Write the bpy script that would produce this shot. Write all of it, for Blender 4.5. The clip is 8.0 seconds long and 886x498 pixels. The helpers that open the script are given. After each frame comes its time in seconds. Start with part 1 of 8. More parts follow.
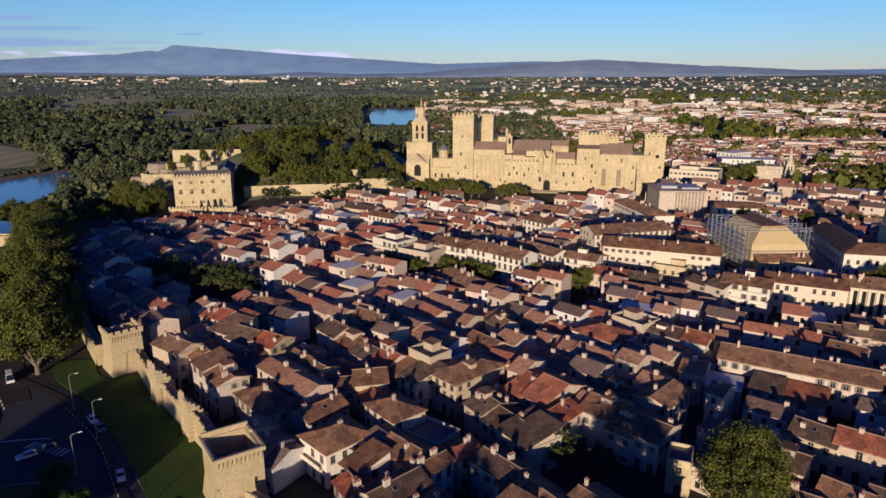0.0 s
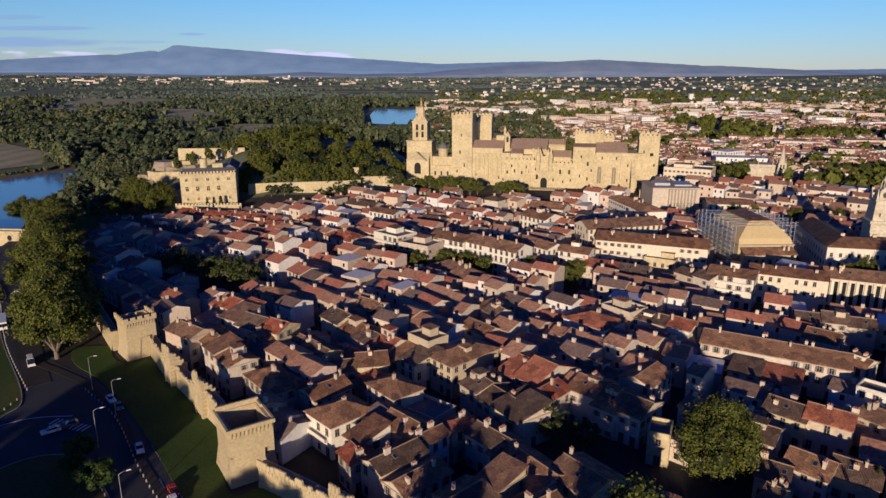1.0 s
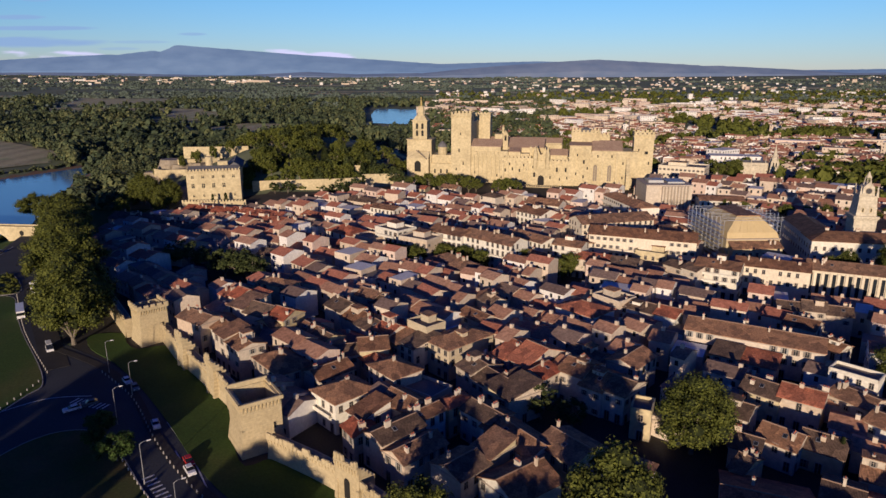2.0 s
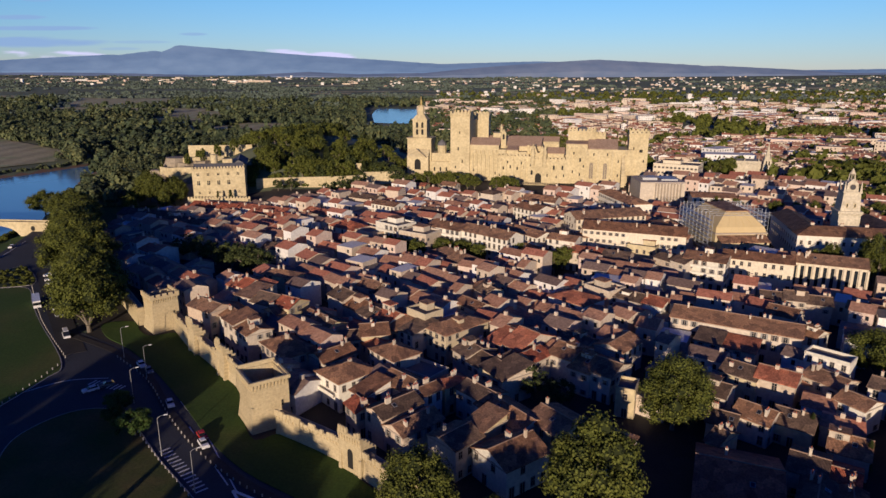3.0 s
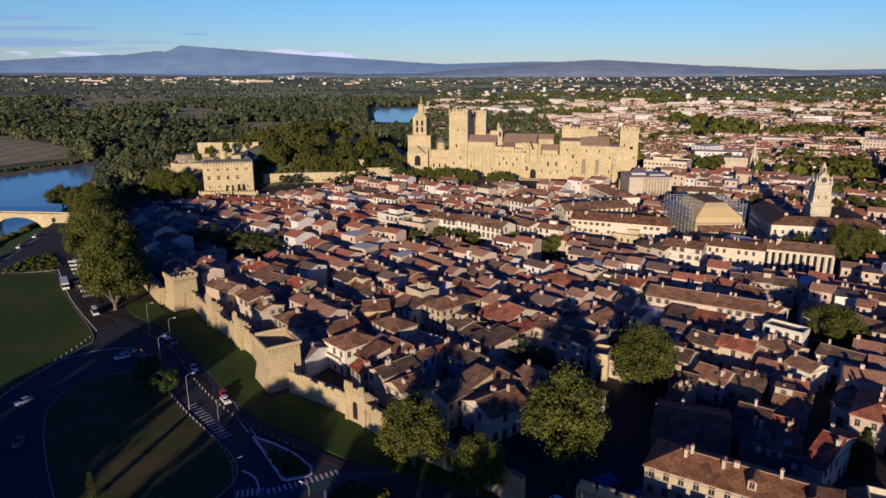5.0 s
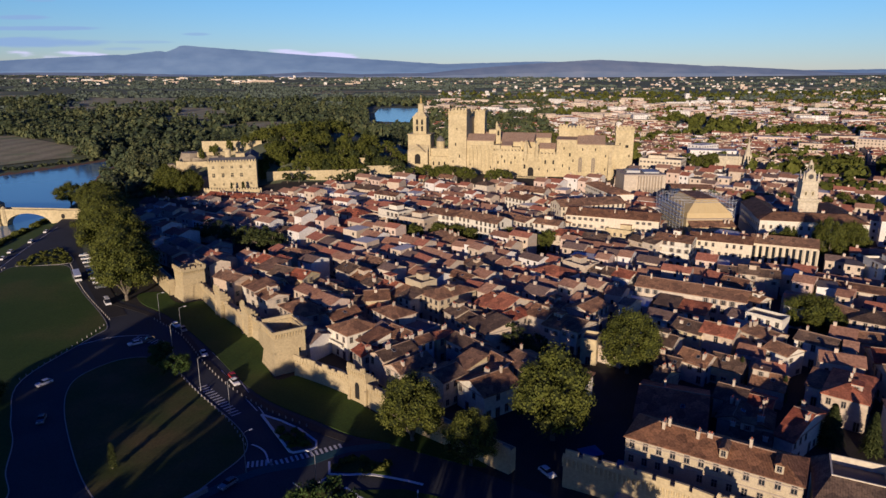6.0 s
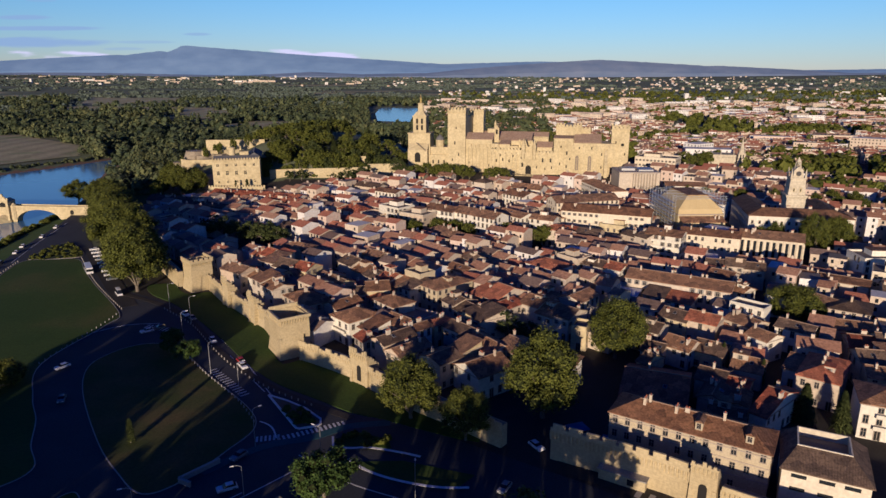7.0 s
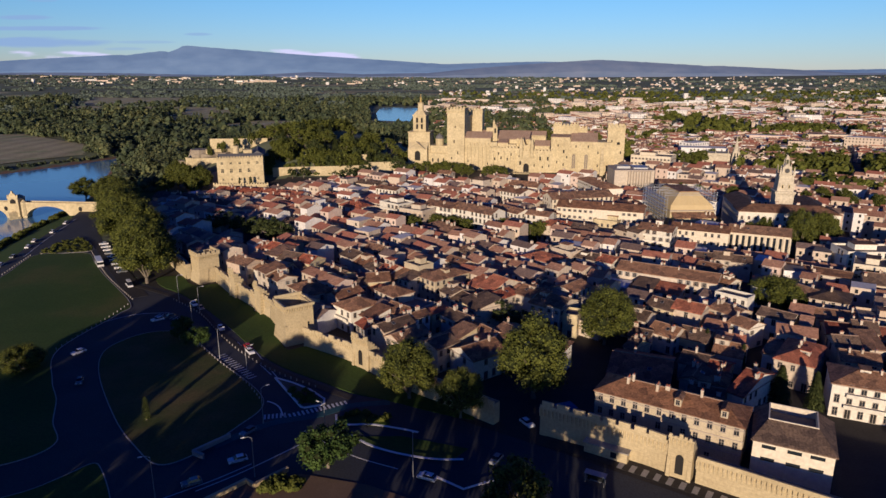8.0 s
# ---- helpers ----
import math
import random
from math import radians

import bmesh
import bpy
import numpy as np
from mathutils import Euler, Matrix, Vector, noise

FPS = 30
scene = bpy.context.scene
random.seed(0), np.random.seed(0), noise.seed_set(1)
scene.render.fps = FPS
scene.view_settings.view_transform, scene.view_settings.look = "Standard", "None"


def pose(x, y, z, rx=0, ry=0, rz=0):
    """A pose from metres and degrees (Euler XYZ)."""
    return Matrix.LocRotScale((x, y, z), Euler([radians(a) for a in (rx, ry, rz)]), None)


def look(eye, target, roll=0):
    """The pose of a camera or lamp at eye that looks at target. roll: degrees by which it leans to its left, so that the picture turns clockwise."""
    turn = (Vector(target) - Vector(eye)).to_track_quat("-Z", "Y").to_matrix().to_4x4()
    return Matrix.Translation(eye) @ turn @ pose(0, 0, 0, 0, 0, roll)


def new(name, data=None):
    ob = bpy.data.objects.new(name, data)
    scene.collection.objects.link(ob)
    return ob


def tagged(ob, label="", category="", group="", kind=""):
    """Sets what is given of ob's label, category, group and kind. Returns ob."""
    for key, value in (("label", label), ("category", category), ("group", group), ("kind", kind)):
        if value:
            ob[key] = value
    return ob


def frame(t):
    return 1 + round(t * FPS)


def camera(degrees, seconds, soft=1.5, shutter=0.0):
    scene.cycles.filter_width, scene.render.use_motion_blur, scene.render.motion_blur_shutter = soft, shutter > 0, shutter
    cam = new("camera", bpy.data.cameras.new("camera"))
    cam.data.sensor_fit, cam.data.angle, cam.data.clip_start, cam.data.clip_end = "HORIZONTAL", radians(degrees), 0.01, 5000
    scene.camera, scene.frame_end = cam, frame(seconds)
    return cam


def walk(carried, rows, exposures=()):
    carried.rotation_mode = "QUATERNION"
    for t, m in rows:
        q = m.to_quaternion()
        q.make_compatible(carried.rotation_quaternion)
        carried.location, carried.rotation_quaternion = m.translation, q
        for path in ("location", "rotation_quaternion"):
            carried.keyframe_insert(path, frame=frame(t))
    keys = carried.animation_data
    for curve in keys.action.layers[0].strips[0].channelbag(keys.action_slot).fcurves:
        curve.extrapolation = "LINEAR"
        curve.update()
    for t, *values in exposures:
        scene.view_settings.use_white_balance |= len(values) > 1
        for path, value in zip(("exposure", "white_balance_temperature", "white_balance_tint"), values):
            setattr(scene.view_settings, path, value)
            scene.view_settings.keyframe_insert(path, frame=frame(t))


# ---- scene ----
# ---- camera ----
cam = camera(68.0, 8.0)
EXPO, KELVIN, TINT = 0.31, 5010, 15
PATH = [
    (0.0, -7.62, 85.18, 84.71, 74.921, 0.000, -0.554),
    (0.5, -7.21, 79.77, 84.76, 74.921, 0.000, -0.520),
    (1.0, -6.78, 74.38, 84.80, 74.921, 0.000, -0.485),
    (1.5, -6.35, 68.99, 84.84, 74.921, 0.000, -0.450),
    (2.0, -5.91, 63.62, 84.87, 74.921, 0.000, -0.416),
    (2.5, -5.46, 58.26, 84.90, 74.921, 0.000, -0.381),
    (3.0, -5.01, 52.91, 84.93, 74.921, 0.000, -0.347),
    (3.5, -4.54, 47.57, 84.96, 74.921, 0.000, -0.312),
    (4.0, -4.07, 42.24, 84.99, 74.921, 0.000, -0.277),
    (4.5, -3.59, 36.92, 85.01, 74.921, 0.000, -0.243),
    (5.0, -3.10, 31.61, 85.03, 74.921, 0.000, -0.208),
    (5.5, -2.60, 26.31, 85.05, 74.921, 0.000, -0.173),
    (6.0, -2.10, 21.03, 85.06, 74.921, 0.000, -0.139),
    (6.5, -1.59, 15.76, 85.08, 74.921, 0.000, -0.104),
    (7.0, -1.07, 10.49, 85.09, 74.921, 0.000, -0.069),
    (7.5, -0.54, 5.24, 85.09, 74.921, 0.000, -0.035),
    (8.0, 0.00, 0.00, 85.10, 74.921, 0.000, -0.000),
]
walk(cam, [(t, pose(*r)) for t, *r in PATH], exposures=[(0.0, EXPO, KELVIN, TINT), (8.0, EXPO, KELVIN, TINT)])

# ---- world, sun ----
SUN_EL, SUN_AZ = 8.7, 191.5          # low evening sun behind the camera, a little to its left
world = bpy.data.worlds.new("sky")
scene.world = world
world.use_nodes = True
wn, wl = world.node_tree.nodes, world.node_tree.links
wn.clear()
sky = wn.new("ShaderNodeTexSky")
sky.sky_type, sky.sun_disc = "NISHITA", False
sky.sun_elevation, sky.sun_rotation = radians(SUN_EL), radians(SUN_AZ)
sky.altitude, sky.air_density, sky.dust_density, sky.ozone_density = 80, 1.0, 0.0, 2.6
geo_w = wn.new("ShaderNodeTexCoord")
sep = wn.new("ShaderNodeSeparateXYZ")
wl.new(geo_w.outputs["Generated"], sep.inputs["Vector"])


def sky_math(op, a, b=None, c=None):
    n = wn.new("ShaderNodeMath")
    n.operation = op
    for k, v in enumerate((a, b, c)):
        if v is None:
            continue
        if isinstance(v, (int, float)):
            n.inputs[k].default_value = v
        else:
            wl.new(v, n.inputs[k])
    return n.outputs[0]


tint = wn.new("ShaderNodeMixRGB")
tint.blend_type = "MULTIPLY"
tint.inputs["Fac"].default_value, tint.inputs["Color2"].default_value = 1.0, (0.90, 1.03, 1.30, 1)
wl.new(sky.outputs["Color"], tint.inputs["Color1"])
depth = wn.new("ShaderNodeValToRGB")     # pale at the horizon; overhead dimmed and blued to weaken fill light in shade
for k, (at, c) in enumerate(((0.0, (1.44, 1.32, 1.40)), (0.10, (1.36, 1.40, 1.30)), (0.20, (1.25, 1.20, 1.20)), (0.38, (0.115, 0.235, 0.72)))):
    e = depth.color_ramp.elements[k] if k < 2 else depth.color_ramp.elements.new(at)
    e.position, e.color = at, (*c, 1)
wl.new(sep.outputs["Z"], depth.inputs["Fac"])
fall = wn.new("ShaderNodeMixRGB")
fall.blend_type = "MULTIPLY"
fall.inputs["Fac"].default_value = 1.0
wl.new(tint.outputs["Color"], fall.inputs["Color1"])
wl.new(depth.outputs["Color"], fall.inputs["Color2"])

# thin lens clouds over the river side and small heaped clouds behind the mountain: heading, height, half width, half height, cover
STREAKS = [(-0.606, 0.0762, 0.050, 0.0042, 0.75),
           (-0.567, 0.0607, 0.119, 0.0039, 0.80),
           (-0.582, 0.0420, 0.107, 0.0086, 0.85),
           (-0.355, 0.0529, 0.025, 0.0025, 0.60),
           (-0.432, 0.0420, 0.049, 0.0024, 0.40),
           (-0.463, 0.0325, 0.037, 0.0028, 0.40),
           (-0.573, 0.0991, 0.024, 0.0023, 0.40)]
HEAPS = [(-0.569, 0.0215, 0.078, 0.0087, 1.00), (-0.189, 0.0222, 0.070, 0.0090, 1.00)]
ahead = sky_math("MAXIMUM", sep.outputs["Y"], 0.05)
heading, height = sky_math("DIVIDE", sep.outputs["X"], ahead), sky_math("DIVIDE", sep.outputs["Z"], ahead)
mapw = wn.new("ShaderNodeMapping")
mapw.inputs["Scale"].default_value = (9, 9, 60)
wisp = wn.new("ShaderNodeTexNoise")
wisp.inputs["Scale"].default_value, wisp.inputs["Detail"].default_value = 1.3, 5
wl.new(geo_w.outputs["Generated"], mapw.inputs["Vector"])
wl.new(mapw.outputs["Vector"], wisp.inputs["Vector"])


def cloud_cover(shapes, ragged):
    cover = None
    for a, e, ra, re, k in shapes:
        dx = sky_math("DIVIDE", sky_math("SUBTRACT", heading, a), ra)
        dz = sky_math("DIVIDE", sky_math("SUBTRACT", height, e), re)
        d = sky_math("ADD", sky_math("MULTIPLY", dx, dx), sky_math("MULTIPLY", dz, dz))
        d = sky_math("MULTIPLY_ADD", sky_math("SUBTRACT", wisp.outputs["Fac"], 0.5), ragged, d)
        soft = wn.new("ShaderNodeMapRange")
        soft.interpolation_type = "SMOOTHSTEP"
        soft.inputs["From Min"].default_value, soft.inputs["From Max"].default_value = 1.0, 0.25
        soft.inputs["To Max"].default_value = k
        wl.new(d, soft.inputs["Value"])
        cover = soft.outputs["Result"] if cover is None else sky_math("MAXIMUM", cover, soft.outputs["Result"])
    return cover


mixw = wn.new("ShaderNodeMixRGB")
mixw.inputs["Color2"].default_value = (4.7, 5.9, 7.4, 1)
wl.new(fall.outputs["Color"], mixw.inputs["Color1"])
wl.new(cloud_cover(STREAKS, 2.2), mixw.inputs["Fac"])
mixc = wn.new("ShaderNodeMixRGB")
mixc.inputs["Color2"].default_value = (11.6, 9.8, 10.2, 1)
wl.new(mixw.outputs["Color"], mixc.inputs["Color1"])
wl.new(cloud_cover(HEAPS, 6.0), mixc.inputs["Fac"])
bg = wn.new("ShaderNodeBackground")
bg.inputs["Strength"].default_value = 0.056
outw = wn.new("ShaderNodeOutputWorld")
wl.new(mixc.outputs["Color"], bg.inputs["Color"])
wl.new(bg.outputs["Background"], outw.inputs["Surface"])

sun = new("sun", bpy.data.lights.new("sun", "SUN"))
sun.data.energy, sun.data.angle, sun.data.color = 5.0, radians(0.6), (1.0, 0.68, 0.36)
_a, _e = radians(SUN_AZ), radians(SUN_EL)
sun.matrix_world = look((0, 0, 0), (-math.sin(_a) * math.cos(_e), -math.cos(_a) * math.cos(_e), -math.sin(_e)))


# ---- materials ----
def material(name, stops, rough=0.85, scale=0.35, fine=4.0, bump=0.3, pick="object", spread=0.35, metal=0.0, stripes=0.0, blocks=None, grit=.62, patches=0.0):
    """A surface whose colour runs through stops: one pick per thing (or island), stained at a large and a fine scale."""
    m = bpy.data.materials.new(name)
    m.use_nodes = True
    n, l = m.node_tree.nodes, m.node_tree.links
    b = n["Principled BSDF"]
    b.inputs["Roughness"].default_value, b.inputs["Metallic"].default_value = rough, metal
    b.inputs["Specular IOR Level"].default_value = 0.25
    tc = n.new("ShaderNodeNewGeometry")
    big, small = n.new("ShaderNodeTexNoise"), n.new("ShaderNodeTexNoise")
    big.inputs["Scale"].default_value, big.inputs["Detail"].default_value = scale, 6
    small.inputs["Scale"].default_value, small.inputs["Detail"].default_value = fine, 4
    l.new(tc.outputs["Position"], big.inputs["Vector"])
    l.new(tc.outputs["Position"], small.inputs["Vector"])
    if pick == "object":
        rnd = n.new("ShaderNodeObjectInfo").outputs["Random"]
    elif pick == "island":
        rnd = tc.outputs["Random Per Island"]
    else:
        v = n.new("ShaderNodeValue")
        v.outputs[0].default_value = 0.5
        rnd = v.outputs[0]
    mix1 = n.new("ShaderNodeMath")
    mix1.operation = "MULTIPLY_ADD"
    mix1.inputs[1].default_value = spread
    l.new(big.outputs["Fac"], mix1.inputs[0])
    sub = n.new("ShaderNodeMath")
    sub.operation = "MULTIPLY_ADD"
    sub.inputs[1].default_value, sub.inputs[2].default_value = 1.0 - spread, 0.0
    l.new(rnd, sub.inputs[0])
    l.new(sub.outputs[0], mix1.inputs[2])
    cr = n.new("ShaderNodeValToRGB")
    while len(cr.color_ramp.elements) < len(stops):
        cr.color_ramp.elements.new(0.5)
    for i, c in enumerate(stops):
        cr.color_ramp.elements[i].position = i / max(1, len(stops) - 1)
        cr.color_ramp.elements[i].color = (*c, 1)
    l.new(mix1.outputs[0], cr.inputs["Fac"])
    col = cr.outputs["Color"]
    grain = n.new("ShaderNodeMixRGB")
    grain.blend_type = "MULTIPLY"
    grain.inputs["Fac"].default_value = 0.75
    gr = n.new("ShaderNodeMapRange")
    gr.inputs["From Min"].default_value, gr.inputs["From Max"].default_value = 0.3, 0.7
    gr.inputs["To Min"].default_value, gr.inputs["To Max"].default_value = grit, 1.12
    l.new(small.outputs["Fac"], gr.inputs["Value"])
    l.new(col, grain.inputs["Color1"])
    l.new(gr.outputs["Result"], grain.inputs["Color2"])
    col = grain.outputs["Color"]
    height = small.outputs["Fac"]
    if patches:                      # runs of newer and older tiles
        ob = n.new("ShaderNodeTexCoord")
        warp = n.new("ShaderNodeMixRGB")
        warp.blend_type = "ADD"
        warp.inputs["Fac"].default_value = .8
        l.new(ob.outputs["Object"], warp.inputs["Color1"])
        l.new(big.outputs["Color"], warp.inputs["Color2"])
        vo = n.new("ShaderNodeTexVoronoi")
        vo.inputs["Scale"].default_value = patches
        l.new(warp.outputs["Color"], vo.inputs["Vector"])
        hue = n.new("ShaderNodeMixRGB")
        hue.inputs["Color1"].default_value, hue.inputs["Color2"].default_value = (.62, .60, .62, 1), (1.30, 1.24, 1.12, 1)
        tone = n.new("ShaderNodeSeparateColor")
        l.new(vo.outputs["Color"], tone.inputs["Color"])
        l.new(tone.outputs[0], hue.inputs["Fac"])
        worn = n.new("ShaderNodeMixRGB")
        worn.blend_type = "MULTIPLY"
        worn.inputs["Fac"].default_value = 1.0
        l.new(col, worn.inputs["Color1"])
        l.new(hue.outputs["Color"], worn.inputs["Color2"])
        col = worn.outputs["Color"]
    if stripes:
        ob = n.new("ShaderNodeTexCoord")
        wv = n.new("ShaderNodeTexWave")
        wv.bands_direction = "X"
        wv.inputs["Scale"].default_value, wv.inputs["Distortion"].default_value = stripes, 0.6
        wv.inputs["Detail"].default_value = 1.5
        l.new(ob.outputs["Object"], wv.inputs["Vector"])
        st = n.new("ShaderNodeMixRGB")
        st.blend_type = "MULTIPLY"
        st.inputs["Fac"].default_value = 0.22
        l.new(col, st.inputs["Color1"])
        l.new(wv.outputs["Color"], st.inputs["Color2"])
        col, height = st.outputs["Color"], wv.outputs["Fac"]
    if blocks:
        ob = n.new("ShaderNodeTexCoord")
        mp = n.new("ShaderNodeMapping")
        mp.inputs["Rotation"].default_value = (radians(90), 0, 0)
        l.new(ob.outputs["Object"], mp.inputs["Vector"])
        bk = n.new("ShaderNodeTexBrick")
        bk.inputs["Scale"].default_value = 1.0
        bk.inputs["Brick Width"].default_value, bk.inputs["Row Height"].default_value = blocks
        bk.inputs["Mortar Size"].default_value = 0.03
        bk.inputs["Color1"].default_value, bk.inputs["Color2"].default_value = (1, 1, 1, 1), (0.88, 0.88, 0.88, 1)
        bk.inputs["Mortar"].default_value = (0.72, 0.72, 0.72, 1)
        l.new(mp.outputs["Vector"], bk.inputs["Vector"])
        st = n.new("ShaderNodeMixRGB")
        st.blend_type = "MULTIPLY"
        st.inputs["Fac"].default_value = 0.6
        l.new(col, st.inputs["Color1"])
        l.new(bk.outputs["Color"], st.inputs["Color2"])
        col = st.outputs["Color"]
    l.new(col, b.inputs["Base Color"])
    bp = n.new("ShaderNodeBump")
    bp.inputs["Strength"].default_value, bp.inputs["Distance"].default_value = bump, 0.12
    l.new(height, bp.inputs["Height"])
    l.new(bp.outputs["Normal"], b.inputs["Normal"])
    return m


M = {}
M["plaster"] = material("plaster", [(0.34, 0.285, 0.21), (0.46, 0.40, 0.31), (0.56, 0.50, 0.40), (0.48, 0.395, 0.29), (0.64, 0.585, 0.48)], spread=.4, fine=1.2, grit=.74)
M["white"] = material("white_plaster", [(0.54, 0.51, 0.42), (0.66, 0.63, 0.53), (0.75, 0.725, 0.63)], spread=.4, fine=1.2, grit=.80)
M["pink"] = material("pink_plaster", [(0.46, 0.36, 0.255), (0.54, 0.435, 0.32), (0.57, 0.49, 0.385)], spread=.4, fine=1.2, grit=.76)
M["stone"] = material("limestone", [(.35, .28, .155), (.48, .40, .23), (.57, .485, .295)], scale=.12, fine=1.6, spread=.8, bump=.45, blocks=(1.3, .55), grit=.78)
M["stone_pale"] = material("pale_limestone", [(.34, .28, .155), (.51, .435, .255), (.62, .54, .335)], scale=.10, fine=.7, spread=1.0, bump=.4, grit=.66, pick="none")
M["stone_dark"] = material("weathered_stone", [(0.140, 0.119, 0.091), (0.231, 0.196, 0.147), (0.308, 0.266, 0.196)], scale=.3, fine=2.2, spread=.8, bump=.5)
M["roof"] = material("clay_tiles", [(.18, .092, .055), (.36, .190, .106), (.285, .162, .100), (.475, .275, .160), (.36, .225, .146), (.56, .37, .235)], rough=.9, scale=.45, fine=2.2, spread=.40, bump=.9, stripes=1.25, grit=.36, patches=.55)
M["roof_red"] = material("red_clay_tiles", [(.36, .110, .060), (.54, .178, .098), (.60, .270, .160)], rough=.9, scale=.4, fine=2.2, spread=.42, bump=.9, stripes=1.25, grit=.40, patches=.5)
M["roof_grey"] = material("weathered_tiles", [(.115, .080, .062), (.205, .145, .108), (.295, .215, .158)], rough=.92, scale=.5, fine=2.2, spread=.42, bump=.9, stripes=1.25, grit=.36, patches=.6)
M["ridge"] = material("ridge_tiles", [(0.240, 0.160, 0.112), (0.336, 0.240, 0.176)], scale=1, spread=.6)
M["roof_pale"] = material("sun_bleached_tiles", [(.36, .24, .16), (.48, .34, .24), (.57, .43, .31)], rough=.9, scale=.3, fine=1.4, spread=.9, bump=.7, stripes=1.0, grit=.55)
M["stone_white"] = material("white_limestone", [(.42, .37, .265), (.52, .47, .35), (.60, .55, .42)], scale=.25, fine=1.0, spread=.9, bump=.4, grit=.62, pick="none")
M["slate"] = material("slate", [(.10, .10, .11), (.16, .16, .17)], scale=1, spread=.7)
M["terrace"] = material("terrace_floor", [(0.154, 0.133, 0.119), (0.231, 0.203, 0.175)], scale=.6, spread=.6)
M["frame"] = material("window_surround", [(0.34, 0.29, 0.235), (0.44, 0.385, 0.32)], spread=.2, bump=.1)
M["shutter"] = material("shutters", [(0.128, 0.144, 0.160), (0.240, 0.216, 0.184), (0.304, 0.304, 0.288), (0.160, 0.104, 0.072), (0.336, 0.352, 0.352)], spread=.15, bump=.1)
M["metal"] = material("grey_metal", [(.30, .31, .32), (.42, .43, .44)], rough=.5, metal=.6, spread=.3, bump=.05)
M["darkmetal"] = material("dark_metal", [(.03, .03, .035), (.06, .06, .065)], rough=.5, spread=.3, bump=.05)
M["lamp_glass"] = material("lamp_glass", [(.65, .65, .62), (.75, .75, .72)], rough=.3, spread=.3, bump=.02)
M["asphalt"] = material("asphalt", [(.034, .037, .044), (.048, .052, .061), (.066, .070, .080)], scale=.09, fine=2.5, spread=1, bump=.2, pick="none")
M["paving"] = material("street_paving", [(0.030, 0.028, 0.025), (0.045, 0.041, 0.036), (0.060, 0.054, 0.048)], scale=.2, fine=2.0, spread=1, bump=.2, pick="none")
M["kerb"] = material("kerb_stone", [(.26, .25, .23), (.40, .38, .35)], scale=.5, spread=.7, bump=.2)
M["kerb_white"] = material("white_kerb", [(.72, .71, .69), (.80, .79, .77)], scale=.5, spread=.7, bump=.2)
M["teal"] = material("teal_asphalt", [(.022, .070, .085), (.036, .100, .120)], scale=.4, fine=2.5, spread=1, bump=.15, pick="none")
M["paint"] = material("road_paint", [(.50, .50, .50), (.66, .66, .66)], scale=.8, spread=1, bump=.05, pick="none")
M["grass_dry"] = material("dry_grass", [(.024, .056, .006), (.042, .072, .010), (.075, .078, .020), (.125, .092, .032), (.150, .105, .040)], rough=.95, scale=.09, fine=1.8, spread=1, bump=.4, pick="none")
M["grass"] = material("mown_grass", [(.022, .056, .005), (.034, .076, .008), (.050, .088, .012), (.095, .100, .024), (.150, .112, .036)], rough=.95, scale=.035, fine=1.8, spread=1, bump=.4, pick="none")
M["soil"] = material("dry_soil", [(.14, .09, .055), (.22, .15, .09)], scale=.2, spread=1, pick="none")
M["land"] = material("far_land", [(.070, .105, .055), (.105, .140, .075), (.16, .17, .10), (.24, .22, .15)], rough=.95, scale=.006, fine=.06, spread=1, bump=.2, pick="none")
M["field"] = material("stubble_field", [(.20, .27, .09), (.34, .33, .16), (.46, .41, .23), (.24, .32, .11), (.50, .45, .27)], rough=.95, scale=.022, fine=.4, spread=1, bump=.2, pick="none", stripes=.011)
M["leaf"] = material("plane_leaves", [(.034, .043, .004), (.068, .082, .009), (.115, .126, .016), (.170, .164, .026)], rough=.8, scale=.30, fine=1.4, spread=.62, bump=.1, pick="island")
# darker than the leaves: the shade inside the crowns, put into colour
M["leaf_heart_shade"] = material("inner_leaves", [(.016, .022, .004), (.030, .038, .007)], rough=.9, scale=.6, fine=2.5, spread=.8, bump=.3, pick="none")
M["leaf_pine"] = material("pine_needles", [(.016, .034, .007), (.034, .066, .011), (.064, .104, .018), (.090, .130, .026)], rough=.8, scale=.35, fine=1.6, spread=.6, bump=.1, pick="island")
M["leaf_dark"] = material("dark_leaves", [(.024, .036, .010), (.050, .066, .016), (.085, .096, .022)], rough=.8, scale=.2, fine=1.5, spread=.4, bump=.1, pick="island")
M["leaf_far"] = material("woodland_leaves", [(.016, .027, .018), (.028, .044, .026), (.070, .092, .042), (.150, .158, .060), (.105, .150, .068)], rough=.9, scale=.012, fine=.3, spread=.66, bump=.1, pick="island")
# distance haze is mixed into this leaf colour: paler and bluer
M["leaf_plain_hazed"] = material("plain_leaves", [(.072, .098, .084), (.100, .130, .106), (.138, .160, .116)], rough=.95, scale=.004, fine=.2, spread=.7, bump=.1, pick="island")
M["cream"] = material("cream_plaster", [(.40, .34, .22), (.50, .43, .29), (.54, .47, .33)], spread=.8, pick="none")
M["ivory"] = material("ivory_render", [(.52, .46, .34), (.60, .54, .41), (.66, .60, .47)], spread=.4, fine=1.2, grit=.80)
M["bark"] = material("bark", [(.12, .10, .075), (.24, .21, .16)], scale=1.2, spread=.9, bump=.6)
M["rock"] = material("limestone_rock", [(.17, .15, .10), (.30, .255, .18), (.42, .36, .26)], scale=.12, fine=1.0, spread=1, bump=1.0, pick="none")
M["gold"] = material("gilded_metal", [(.75, .50, .14), (.85, .60, .20)], rough=.35, metal=.9, spread=.4, bump=.05)
